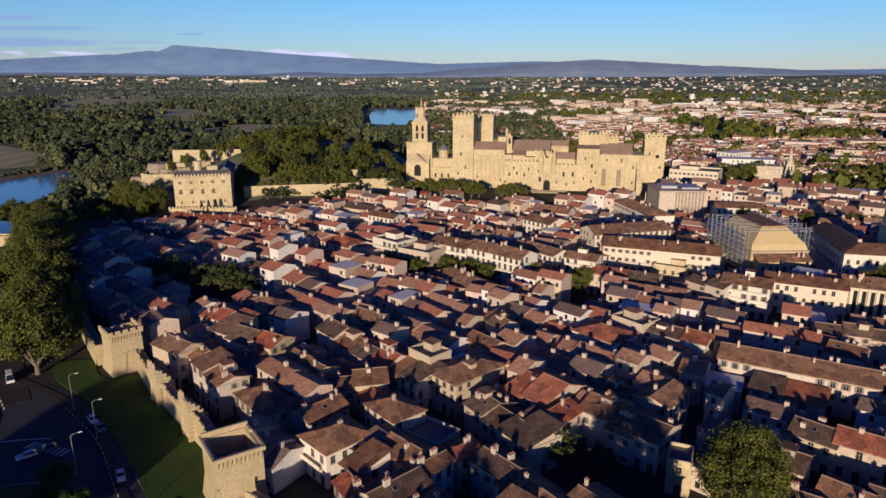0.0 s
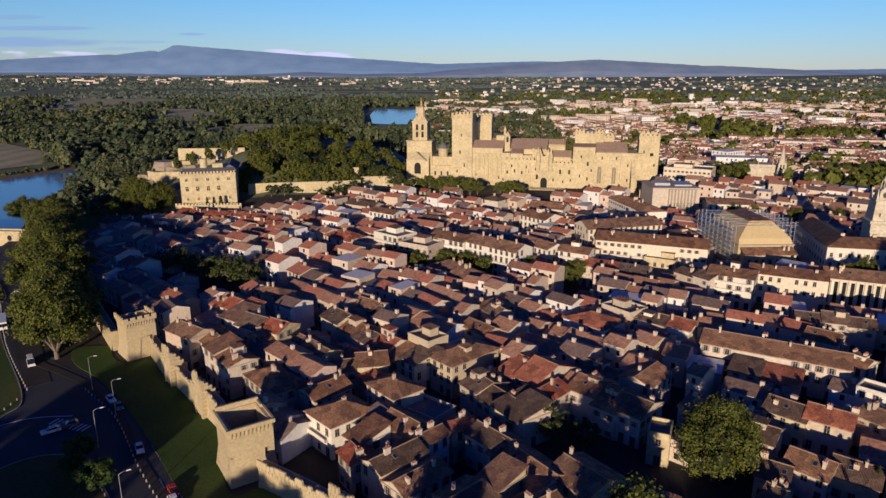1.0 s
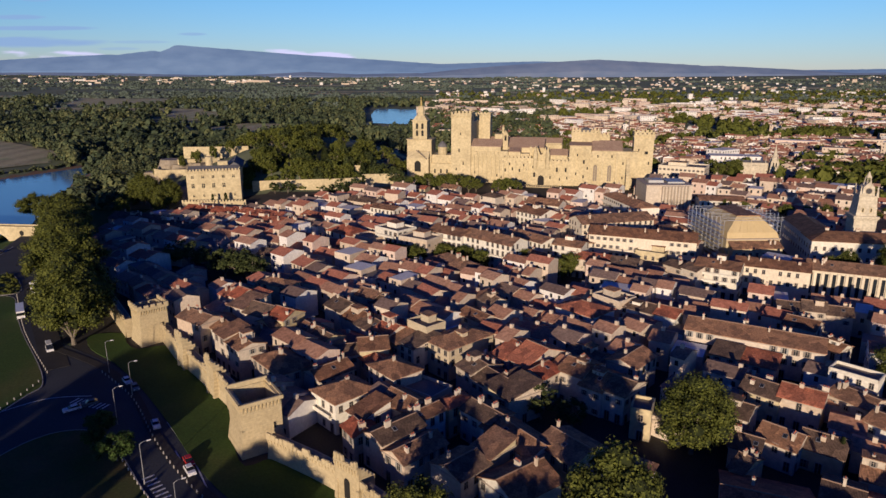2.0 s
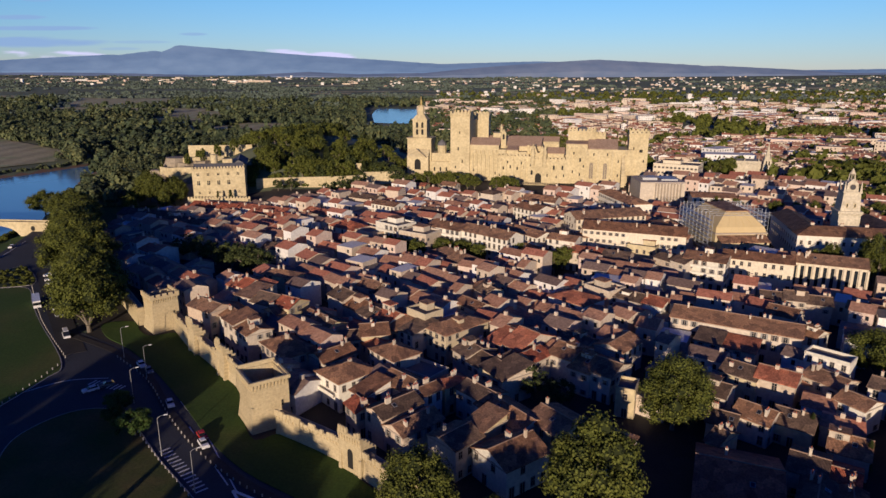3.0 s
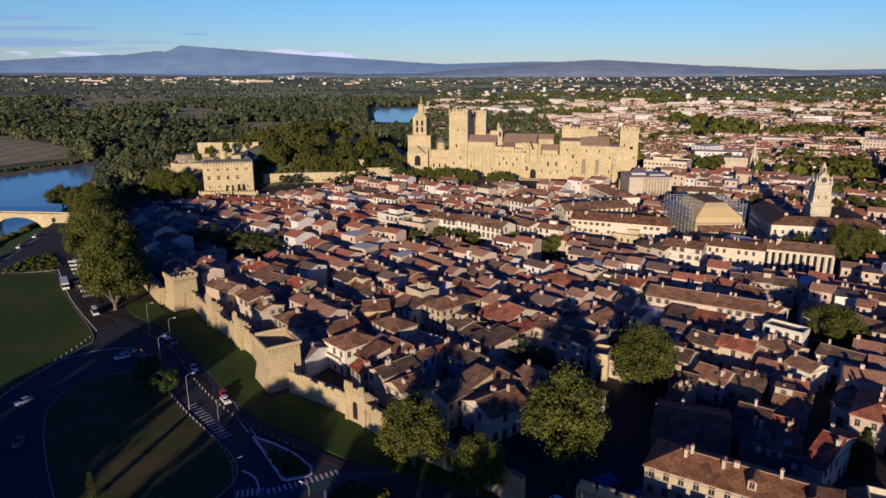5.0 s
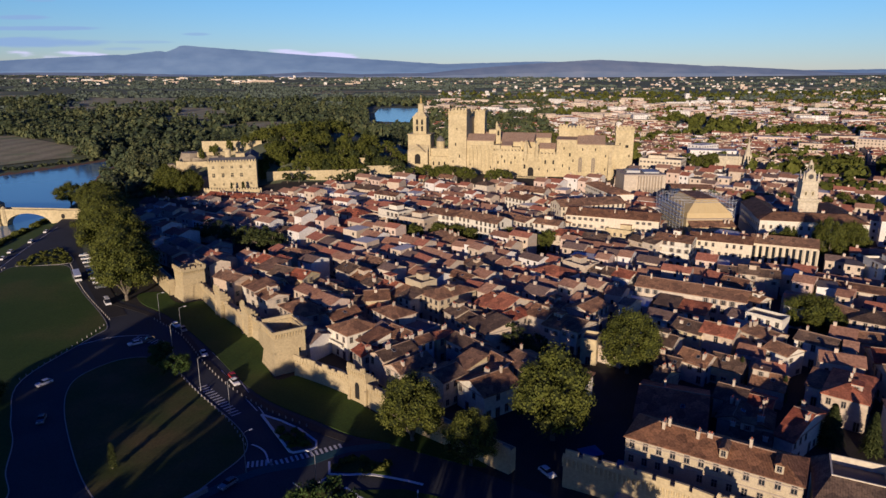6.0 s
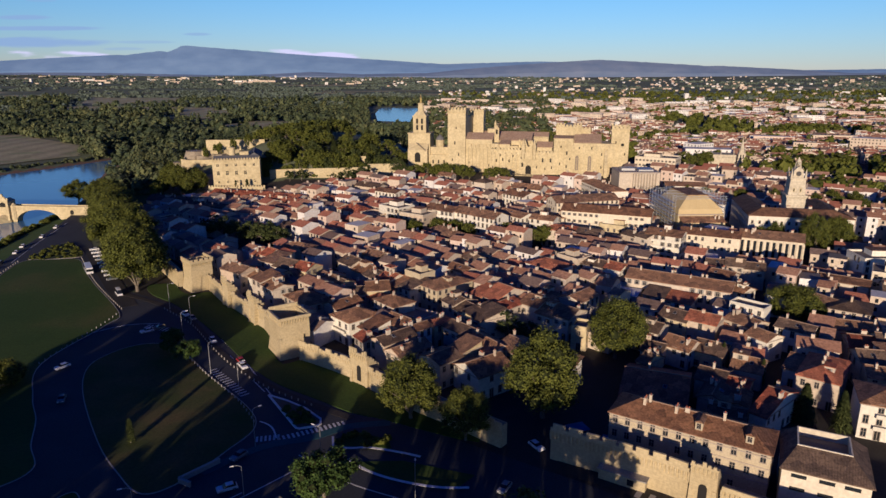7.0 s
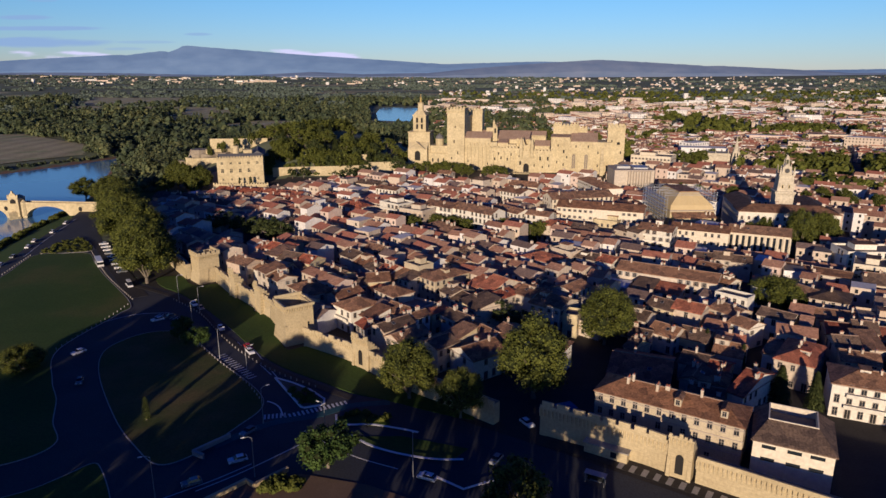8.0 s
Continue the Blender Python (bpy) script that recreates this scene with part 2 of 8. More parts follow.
M["car_white"] = material("white_car_paint", [(.70, .70, .70), (.78, .78, .78)], rough=.25, spread=.3, bump=.0)
M["car_grey"] = material("grey_car_paint", [(.10, .11, .12), (.30, .31, .32)], rough=.25, spread=.1, bump=.0)
M["car_red"] = material("red_car_paint", [(.30, .02, .02), (.40, .04, .03)], rough=.25, spread=.3, bump=.0)
M["rubber"] = material("rubber", [(.015, .015, .015), (.03, .03, .03)], spread=.5)
M["blue"] = material("blue_canvas", [(.03, .09, .25), (.05, .14, .36)], spread=.5)
M["scaffold"] = material("scaffold_tube", [(.40, .42, .45), (.52, .54, .57)], rough=.5, metal=.3, spread=.4, bump=.05)


def glass(name, colour, rough):
    m = bpy.data.materials.new(name)
    m.use_nodes = True
    b = m.node_tree.nodes["Principled BSDF"]
    b.inputs["Base Color"].default_value, b.inputs["Roughness"].default_value = (*colour, 1), rough
    return m


M["pane"] = glass("window_pane", (.020, .024, .030), .12)
M["car_glass"] = glass("car_glass", (.012, .014, .016), .06)
# flat faces in this near-black stand for the shade inside openings
M["opening"] = glass("dark_opening", (.012, .011, .010), .9)


def water_material():
    m = bpy.data.materials.new("river_water")
    m.use_nodes = True
    n, l = m.node_tree.nodes, m.node_tree.links
    b = n["Principled BSDF"]
    # base colour carries the blue of the reflected sky
    b.inputs["Base Color"].default_value, b.inputs["Roughness"].default_value = (.10, .24, .42, 1), .15
    b.inputs["IOR"].default_value = 1.45
    g = n.new("ShaderNodeNewGeometry")
    t = n.new("ShaderNodeTexNoise")
    t.inputs["Scale"].default_value, t.inputs["Detail"].default_value = .25, 4
    bp = n.new("ShaderNodeBump")
    bp.inputs["Strength"].default_value, bp.inputs["Distance"].default_value = .02, .3
    l.new(g.outputs["Position"], t.inputs["Vector"])
    l.new(t.outputs["Fac"], bp.inputs["Height"])
    l.new(bp.outputs["Normal"], b.inputs["Normal"])
    return m


M["water"] = water_material()


def painted_haze_material(name, low, high, glow):
    """Far hills; the haze of kilometres of air is put into their blue colour and a glow."""
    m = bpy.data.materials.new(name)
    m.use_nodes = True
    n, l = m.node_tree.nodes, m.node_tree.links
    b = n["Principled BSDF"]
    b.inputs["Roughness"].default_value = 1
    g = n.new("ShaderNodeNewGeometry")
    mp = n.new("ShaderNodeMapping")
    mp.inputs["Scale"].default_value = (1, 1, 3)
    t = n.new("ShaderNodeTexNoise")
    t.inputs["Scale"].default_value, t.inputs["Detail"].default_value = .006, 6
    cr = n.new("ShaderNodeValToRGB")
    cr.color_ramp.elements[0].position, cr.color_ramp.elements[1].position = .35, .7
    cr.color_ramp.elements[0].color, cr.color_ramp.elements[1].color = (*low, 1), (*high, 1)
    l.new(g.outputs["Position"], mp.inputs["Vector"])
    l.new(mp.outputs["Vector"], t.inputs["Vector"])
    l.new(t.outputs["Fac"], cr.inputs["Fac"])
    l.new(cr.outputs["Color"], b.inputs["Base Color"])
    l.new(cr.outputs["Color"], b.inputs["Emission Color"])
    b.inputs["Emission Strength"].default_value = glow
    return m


M["mountain"] = painted_haze_material("far_mountain", (.068, .108, .180), (.090, .134, .206), .48)
M["hills"] = painted_haze_material("far_hills", (.070, .093, .142), (.100, .118, .160), .42)


# ---- geometry helpers ----
class Geo:
    """Collects faces for one mesh."""

    def __init__(self):
        self.v, self.f, self.m = [], [], []

    def face(self, pts, mat=0):
        k = len(self.v)
        self.v += [tuple(p) for p in pts]
        self.f.append(tuple(range(k, k + len(pts))))
        self.m.append(mat)

    def prism(self, ring, z0, z1, mat=0, top=None, cap=True, floor=False):
        """Walls over a ring of (x, y), counter-clockwise; top: another ring at z1."""
        top = top or ring
        k, n = len(self.v), len(ring)
        self.v += [(x, y, z0) for x, y in ring] + [(x, y, z1) for x, y in top]
        for i in range(n):
            j = (i + 1) % n
            self.f.append((k + i, k + j, k + n + j, k + n + i))
            self.m.append(mat)
        if cap:
            self.f.append(tuple(range(k + n, k + 2 * n)))
            self.m.append(mat)
        if floor:
            self.f.append(tuple(range(k + n - 1, k - 1, -1)))
            self.m.append(mat)

    def box(self, x0, x1, y0, y1, z0, z1, mat=0, floor=True):
        self.prism([(x0, y0), (x1, y0), (x1, y1), (x0, y1)], z0, z1, mat, floor=floor)

    def obox(self, cx, cy, z0, z1, w, d, ang, mat=0, floor=True):
        c, s = math.cos(ang), math.sin(ang)
        self.prism([(cx + c * x - s * y, cy + s * x + c * y) for x, y in
                    ((-w / 2, -d / 2), (w / 2, -d / 2), (w / 2, d / 2), (-w / 2, d / 2))], z0, z1, mat, floor=floor)

    def disc(self, cx, cy, r0, r1, z0, z1, n=10, mat=0):
        a = [2 * math.pi * i / n for i in range(n)]
        self.prism([(cx + r0 * math.cos(t), cy + r0 * math.sin(t)) for t in a], z0, z1, mat,
                   top=[(cx + r1 * math.cos(t), cy + r1 * math.sin(t)) for t in a], floor=True)

    def tube(self, p, q, r0, r1, n=6, mat=0):
        p, q = Vector(p), Vector(q)
        d = (q - p).normalized()
        a = d.orthogonal().normalized()
        b = d.cross(a)
        k = len(self.v)
        for c, r in ((p, r0), (q, r1)):
            for i in range(n):
                t = 2 * math.pi * i / n
                self.v.append(tuple(c + (a * math.cos(t) + b * math.sin(t)) * r))
        for i in range(n):
            j = (i + 1) % n
            self.f.append((k + i, k + j, k + n + j, k + n + i))
            self.m.append(mat)
        self.f.append(tuple(range(k + n, k + 2 * n)))
        self.m.append(mat)

    def mesh(self, name, mats):
        me = bpy.data.meshes.new(name)
        me.from_pydata(self.v, [], self.f)
        for m in mats if isinstance(mats, (list, tuple)) else [mats]:
            me.materials.append(m)
        if any(self.m):
            me.polygons.foreach_set("material_index", self.m)
        me.update()
        return me


def part(name, geo, mats, parent, label="", at=None):
    """One mesh object under a thing or a part; geo: a Geo or a mesh to share."""
    me = geo.mesh(name, mats) if isinstance(geo, Geo) else geo
    ob = new(name, me)
    ob.parent = parent
    if at is not None:
        ob.matrix_basis = at
    return tagged(ob, label)


def thing(name, m, label, category, group="", kind=""):
    ob = new(name)
    ob.empty_display_size = 0.5
    ob.matrix_basis = m
    return tagged(ob, label, category, group, kind)


def solid(name, geo, mats, label, category, kind="", group="", m=None):
    ob = new(name, geo.mesh(name, mats))
    if m is not None:
        ob.matrix_basis = m
    return tagged(ob, label, category, group, kind)


def smooth_ring(pts, steps=6, closed=True):
    """A rounded line through a few points."""
    out, n = [], len(pts)
    for i in range(n if closed else n - 1):
        p = [pts[(i + k) % n] if closed else pts[min(max(i + k, 0), n - 1)] for k in (-1, 0, 1, 2)]
        for s in range(steps):
            t = s / steps
            out.append(tuple(0.5 * (2 * p[1][a] + (p[2][a] - p[0][a]) * t + (2 * p[0][a] - 5 * p[1][a] + 4 * p[2][a] - p[3][a]) * t * t
                                    + (3 * p[1][a] - p[0][a] - 3 * p[2][a] + p[3][a]) * t ** 3) for a in (0, 1)))
    if not closed:
        out.append(tuple(pts[-1]))
    return out


def band(line, width):
    """Left and right edges of a strip along a line."""
    left, right = [], []
    for i, p in enumerate(line):
        a, b = line[max(i - 1, 0)], line[min(i + 1, len(line) - 1)]
        dx, dy = b[0] - a[0], b[1] - a[1]
        k = width / 2 / max(1e-6, math.hypot(dx, dy))
        left.append((p[0] - dy * k, p[1] + dx * k))
        right.append((p[0] + dy * k, p[1] - dx * k))
    return left, right


def strip(geo, line, width, z0, z1, mat=0):
    """A solid strip (kerb, painted line, path) along a line."""
    left, right = band(line, width)
    for i in range(len(line) - 1):
        geo.prism([right[i], right[i + 1], left[i + 1], left[i]], z0, z1, mat)


def inside(x, y, ring):
    """Which of the points lie in the ring."""
    x, y = np.asarray(x, float), np.asarray(y, float)
    r = np.zeros(x.shape, bool)
    n = len(ring)
    for i in range(n):
        (x0, y0), (x1, y1) = ring[i], ring[(i + 1) % n]
        if y0 == y1:
            continue
        c = ((y0 > y) != (y1 > y)) & (x < (x1 - x0) * (y - y0) / (y1 - y0) + x0)
        r ^= c
    return r


def edge_distance(x, y, ring, closed=True):
    x, y = np.asarray(x, float), np.asarray(y, float)
    best = np.full(x.shape, 1e9)
    n = len(ring)
    for i in range(n if closed else n - 1):
        (x0, y0), (x1, y1) = ring[i], ring[(i + 1) % n]
        dx, dy = x1 - x0, y1 - y0
        t = np.clip(((x - x0) * dx + (y - y0) * dy) / (dx * dx + dy * dy + 1e-9), 0, 1)
        best = np.minimum(best, np.hypot(x - x0 - t * dx, y - y0 - t * dy))
    return best


# ---- ground ----
RIVER = [(-205, -380), (-218, 240), (-234, 335), (-243, 390), (-248, 440), (-275, 520), (-318, 630), (-335, 730), (-352, 700), (-377, 640),
         (-402, 592), (-440, 480), (-520, 300), (-620, -380)]
RIVER_FAR = [(-115, 1185), (-80, 1165), (-45, 1168), (-40, 1300), (-58, 1600), (-150, 1630), (-140, 1400)]
HILL = [(-215, 505), (-170, 482), (-118, 492), (-60, 512), (-34, 530), (-20, 600), (-30, 690), (-90, 730), (-170, 700), (-215, 600)]


def ground_height(x, y):
    x, y = np.asarray(x, float), np.asarray(y, float)
    z = np.clip((y - 250) / 90, 0, 1) * 1.5 * np.clip(((x + 104) * 140 + (y - 260) * 92) / 2500, 0, 1)      # the town rises behind its wall
    z = z + 7 * np.clip((y - 430) / 50, 0, 1) * np.clip((700 - y) / 120, 0, 1) * np.clip((x + 160) / 40, 0, 1) * np.clip((330 - x) / 120, 0, 1)
    d = edge_distance(x, y, HILL)
    hill = np.where(inside(x, y, HILL), np.clip(d / 14, 0, 1) * 10 + np.clip((d - 14) / 50, 0, 1) * 15, 0)
    z = z + hill
    r = edge_distance(x, y, RIVER)
    z = np.where(inside(x, y, RIVER), -4.2 - np.clip(r / 12, 0, 1) * 3, np.where(r < 26, np.minimum(z, -4.2 + 4.2 * r / 26), z))
    # far ground curves upward so the horizon fits the camera's view
    far = np.hypot(x, y)
    z = z + 50 * np.clip((far - 1500) / 3300, 0, 1.3) ** 1.35
    return z


def gz_at(x, y):
    return float(ground_height(np.array([x]), np.array([y]))[0])


def build_ground():
    def axis(fine0, fine1, step, lo, hi):
        a = list(np.arange(fine0, fine1 + 1, step))
        k, s = fine1, step
        while k < hi:
            s *= 1.18
            k += s
            a.append(min(k, hi))
        k, s = fine0, step
        while k > lo:
            s *= 1.18
            k -= s
            a.insert(0, max(k, lo))
        return np.array(a)
    xs, ys = axis(-460, 340, 7, -4700, 4700), axis(-60, 760, 7, -900, 4700)
    X, Y = np.meshgrid(xs, ys)
    Z = ground_height(X, Y)
    v = np.stack([X, Y, Z], -1).reshape(-1, 3)
    w = len(xs)
    i = (np.arange(len(ys) - 1)[:, None] * w + np.arange(w - 1)[None]).ravel()
    f = np.stack([i, i + 1, i + w + 1, i + w], -1)
    cx, cy = v[f].mean(1)[:, 0], v[f].mean(1)[:, 1]
    me = bpy.data.meshes.new("ground")
    me.from_pydata(v.tolist(), [], f.tolist())
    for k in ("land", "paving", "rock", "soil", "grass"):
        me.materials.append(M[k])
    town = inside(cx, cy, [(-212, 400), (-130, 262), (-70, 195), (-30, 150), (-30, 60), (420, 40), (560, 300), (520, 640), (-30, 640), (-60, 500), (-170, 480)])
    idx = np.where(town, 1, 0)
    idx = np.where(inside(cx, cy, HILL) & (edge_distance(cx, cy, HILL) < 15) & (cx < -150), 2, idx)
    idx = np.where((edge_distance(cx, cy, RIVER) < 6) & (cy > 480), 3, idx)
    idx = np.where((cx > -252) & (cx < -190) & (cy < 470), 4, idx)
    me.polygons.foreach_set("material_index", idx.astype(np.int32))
    me.polygons.foreach_set("use_smooth", np.ones(len(f), bool))
    me.update()
    tagged(new("ground", me), "level ground with town paving, banks, rock and far farmland", "ground", "", "structure")
    g = Geo()
    g.face([(x, y, -4.4) for x, y in RIVER])
    solid("water", g, M["water"], "calm river with the blue of the reflected sky put into its colour", "water", "structure")
    g = Geo()
    g.face([(x, y, 2.2) for x, y in RIVER_FAR])
    solid("water_upstream", g, M["water"], "blue river bend beyond the wooded rock", "water", "structure")


build_ground()


def build_mountains():
    """The long ridge with its rounded summit and the low hills beside it."""
    def ridge(name, mat, dist, crest, label):
        xs = np.linspace(-4400, 4400, 260)
        g = Geo()
        rows = []
        for fr, back in ((0, 0), (.35, 30), (.7, 70), (1, 120)):
            row = []
            for x in xs:
                h = crest(x)
                k = noise.noise(Vector((x * .006, fr * 2.0, 0))) * 9 * (1 - abs(2 * fr - 1)) + noise.noise(Vector((x * .03, fr * 5, 3))) * 3
                row.append((x, dist + back, 46 + max(h, 2) * fr + (k if fr else -60)))
            rows.append(row)
        for a, b in zip(rows, rows[1:]):
            for i in range(len(xs) - 1):
                g.face([a[i], a[i + 1], b[i + 1], b[i]])
        solid(name, g, mat, label, "mountain", "structure")

    def bump(x, c, l, r, h, p=1.0):
        t = (c - x) / l if x < c else (x - c) / r
        return h * max(0.0, 1 - t) ** p

    def summit(x):
        return max(bump(x, -1840, 560, 3300, 222, 1.15), bump(x, -1990, 900, 400, 185, .5), bump(x, -2300, 1700, 900, 158, .45), bump(x, -1300, 500, 2400, 175, .8),
                   bump(x, 700, 2300, 2400, 112, .5), 60 + 8 * math.sin(x * .002))

    def low(x):
        return max(bump(x, 1080, 1300, 1500, 122, .6), bump(x, 1900, 900, 1300, 82, .7), bump(x, -900, 700, 700, 40, .8), 26 + 10 * math.sin(x * .0021 + 1))

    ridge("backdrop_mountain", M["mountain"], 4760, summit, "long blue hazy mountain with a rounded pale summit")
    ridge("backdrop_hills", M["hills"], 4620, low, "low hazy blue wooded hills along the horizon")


build_mountains()


# ---- houses ----
def window_mesh(name, w, h, shutters, sill=True):
    """A window: stone surround, recessed dark panes with a cross bar, and shutters; it faces -y."""
    g = Geo()
    g.box(-w / 2 - .12, w / 2 + .12, -.05, .02, -.1, h + .12, 0)
    g.face([(-w / 2, -.055, 0), (w / 2, -.055, 0), (w / 2, -.055, h), (-w / 2, -.055, h)], 1)
    g.box(-.04, .04, -.07, -.05, 0, h, 0)
    g.box(-w / 2, w / 2, -.07, -.05, h * .62, h * .62 + .06, 0)
    if sill:
        g.box(-w / 2 - .2, w / 2 + .2, -.18, .02, -.18, -.08, 0)
    if shutters:
        for s in (-1, 1):
            c = s * (w / 2 + w * .27)
            g.box(c - w * .25, c + w * .25, -.10, -.02, -.05, h + .05, 2)
            for k in range(3):
                g.box(c - w * .22, c + w * .22, -.12, -.10, h * (.12 + .3 * k), h * (.12 + .3 * k) + .08, 2)
    return g.mesh(name, [M["frame"], M["pane"], M["shutter"]])


WINDOWS = [window_mesh("window", 1.0, 1.75, True), window_mesh("window", 1.0, 1.6, False), window_mesh("window", .9, 1.2, True), window_mesh("window", 1.1, 2.1, False)]


def arcade_window_mesh():
    g = Geo()
    g.box(-.8, .8, -.06, .02, 0, 2.6, 0)
    g.face([(-.6, -.07, 0), (.6, -.07, 0), (.6, -.07, 2.4), (-.6, -.07, 2.4)], 1)
    g.box(-.05, .05, -.1, -.06, 0, 2.4, 0)
    return g.mesh("shopfront", [M["frame"], M["opening"]])


SHOP = arcade_window_mesh()


def chimney_mesh(name, w, d, h, pots):
    g = Geo()
    g.box(-w / 2, w / 2, -d / 2, d / 2, -1.2, h, 0)
    g.box(-w / 2 - .08, w / 2 + .08, -d / 2 - .08, d / 2 + .08, h, h + .12, 0)
    for k in range(pots):
        g.disc(-w / 2 + w * (k + .5) / pots, 0, .13, .10, h + .12, h + .55, 6, 1)
    return g.mesh(name, [M["plaster"], M["roof_red"]])


CHIMNEYS = [chimney_mesh("chimney", .7, .5, 1.2, 1), chimney_mesh("chimney", 1.5, .6, 1.3, 3), chimney_mesh("chimney", .55, .55, 1.6, 1), chimney_mesh("chimney", 1.0, .5, .9, 2)]


def skylight_mesh():
    g = Geo()
    g.box(-.5, .5, -.6, .6, -.1, .10, 0)
    g.face([(-.4, -.5, .11), (.4, -.5, .11), (.4, .5, .11), (-.4, .5, .11)], 1)
    return g.mesh("skylight", [M["metal"], M["pane"]])


SKYLIGHT = skylight_mesh()

GX0, GY0 = -330, 60
TAKEN = np.zeros((640, 700), bool)       # a metre grid over the town: what is built on
KEPT = np.zeros((640, 700), bool)        # and what is kept open: streets, squares, gardens
_gy, _gx = np.mgrid[0:640, 0:700]
_gx, _gy = _gx + GX0 + .5, _gy + GY0 + .5


def rect_mask(x, y, w, d, rot, grow=0.0):
    c, s = math.cos(radians(rot)), math.sin(radians(rot))
    r = int(math.hypot(w, d) / 2 + grow + 2)
    i0, i1, j0, j1 = max(0, int(y - GY0) - r), max(0, int(y - GY0) + r), max(0, int(x - GX0) - r), max(0, int(x - GX0) + r)
    sl = (slice(i0, i1), slice(j0, j1))
    dx, dy = _gx[sl] - x, _gy[sl] - y
    return sl, (abs(c * dx + s * dy) < w / 2 + grow) & (abs(-s * dx + c * dy) < d / 2 + grow)


def claim(x, y, w, d, rot, grow=0.0, grid=TAKEN):
    sl, m = rect_mask(x, y, w, d, rot, grow)
    grid[sl] |= m


def share_taken(x, y, w, d, rot, grow=-.6):
    sl, m = rect_mask(x, y, w, d, rot, grow)
    return float(((TAKEN | KEPT)[sl] & m).sum()) / max(1, m.sum())


def point_taken(x, y):
    i, j = int(y - GY0), int(x - GX0)
    return 0 <= i < 640 and 0 <= j < 700 and bool(TAKEN[i, j])


SPECS = []


def house(x, y, w, d, rot, h, roof="gable", style="", gz=0):
    if gz:
        gz = round(gz_at(x, y), 1)
    SPECS.append((x, y, w, d, rot, h, roof, style, gz))
    claim(x, y, w, d, rot)
    if gz and style in ("white", "block", "public", "columns"):      # open ground before the tall fronts
        c, s = math.cos(radians(rot)), math.sin(radians(rot))
        k = -d / 2 - 8
        claim(x - s * k, y + c * k, w, 15, rot, 0, KEPT)


WALL_OF = {"white": "white", "stone": "stone_pale", "cream": "cream", "pink": "pink", "hotel": "cream", "modern": "ivory", "block": "ivory", "public": "ivory", "columns": "ivory", "long": "plaster"}
ROOF_OF = {"hotel": "roof", "long": "roof", "white": "roof", "modern": "roof_grey", "public": "roof", "columns": "roof", "red": "roof_red", "grey": "roof_grey", "purple": "roof_red", "block": "roof", "pink": "roof"}
TONE = {"ivory": "ivory rendered", "cream": "cream stuccoed", "plaster": "cream plaster", "white": "whitewashed", "pink": "pinkish plaster", "stone": "honey stone", "stone_pale": "pale stone"}
RTONE = {"roof": "brown clay tile", "roof_red": "red clay tile", "roof_grey": "weathered and shade-toned tile"}


def roof_geo(w, d, h, kind, slope, over=.45, thick=.2):
    """Roof slabs over a w x d box; returns the shell and the ridge line's ends."""
    g = Geo()
    W, D = w / 2 + over, d / 2 + over
    drop = over * slope
    if kind == "gable":
        zr, ze = h + d / 2 * slope, h - drop
        for s in (-1, 1):
            a = [(-W, s * D, ze), (W, s * D, ze), (W, 0, zr), (-W, 0, zr)]
            if s > 0:
                a = a[::-1]
            g.face([(p[0], p[1], p[2] + thick) for p in a], 0)
            g.face([p for p in a[::-1]], 0)
            g.face([(-s * -W, s * D, ze), (-s * W, s * D, ze), (-s * W, s * D, ze + thick), (s * W, s * D, ze + thick)], 0)
        for s in (-1, 1):
            e = [(s * W, -D, ze), (s * W, 0, zr), (s * W, 0, zr + thick), (s * W, -D, ze + thick)]
            f = [(s * W, 0, zr), (s * W, D, ze), (s * W, D, ze + thick), (s * W, 0, zr + thick)]
            g.face(e if s < 0 else e[::-1], 0)
            g.face(f if s < 0 else f[::-1], 0)
        return g, ((-W, 0, zr + thick), (W, 0, zr + thick))
    if kind == "hip":
        r = min(w, d) / 2
        zr, ze = h + r * slope, h - drop
        L = max(0.05, w / 2 - r) if w >= d else 0.05
        B = max(0.05, d / 2 - r) if d > w else 0.0
        p = [(-W, -D, ze + thick), (W, -D, ze + thick), (W, D, ze + thick), (-W, D, ze + thick)]
        if w >= d:
            q = [(-L, 0, zr + thick), (L, 0, zr + thick)]
            g.face([p[0], p[1], q[1], q[0]])
            g.face([p[1], p[2], q[1]])
            g.face([p[2], p[3], q[0], q[1]])
            g.face([p[3], p[0], q[0]])
        else:
            q = [(0, -B, zr + thick), (0, B, zr + thick)]
            g.face([p[0], p[1], q[0]])
            g.face([p[1], p[2], q[1], q[0]])
            g.face([p[2], p[3], q[1]])
            g.face([p[3], p[0], q[0], q[1]])
        lo = [(a, b, ze) for a, b, _ in p]
        for i in range(4):
            j = (i + 1) % 4
            g.face([lo[i], lo[j], p[j], p[i]])
        g.face(lo[::-1])
        return g, (q[0], q[1])
    if kind == "shed":
        z0, z1 = h - drop, h + d * slope
        a = [(-W, -D, z0), (W, -D, z0), (W, D, z1), (-W, D, z1)]
        g.face([(p[0], p[1], p[2] + thick) for p in a])
        g.face(a[::-1])
        for i in range(4):
            j = (i + 1) % 4
            g.face([a[i], a[j], (*a[j][:2], a[j][2] + thick), (*a[i][:2], a[i][2] + thick)])
        return g, None
    return None, None


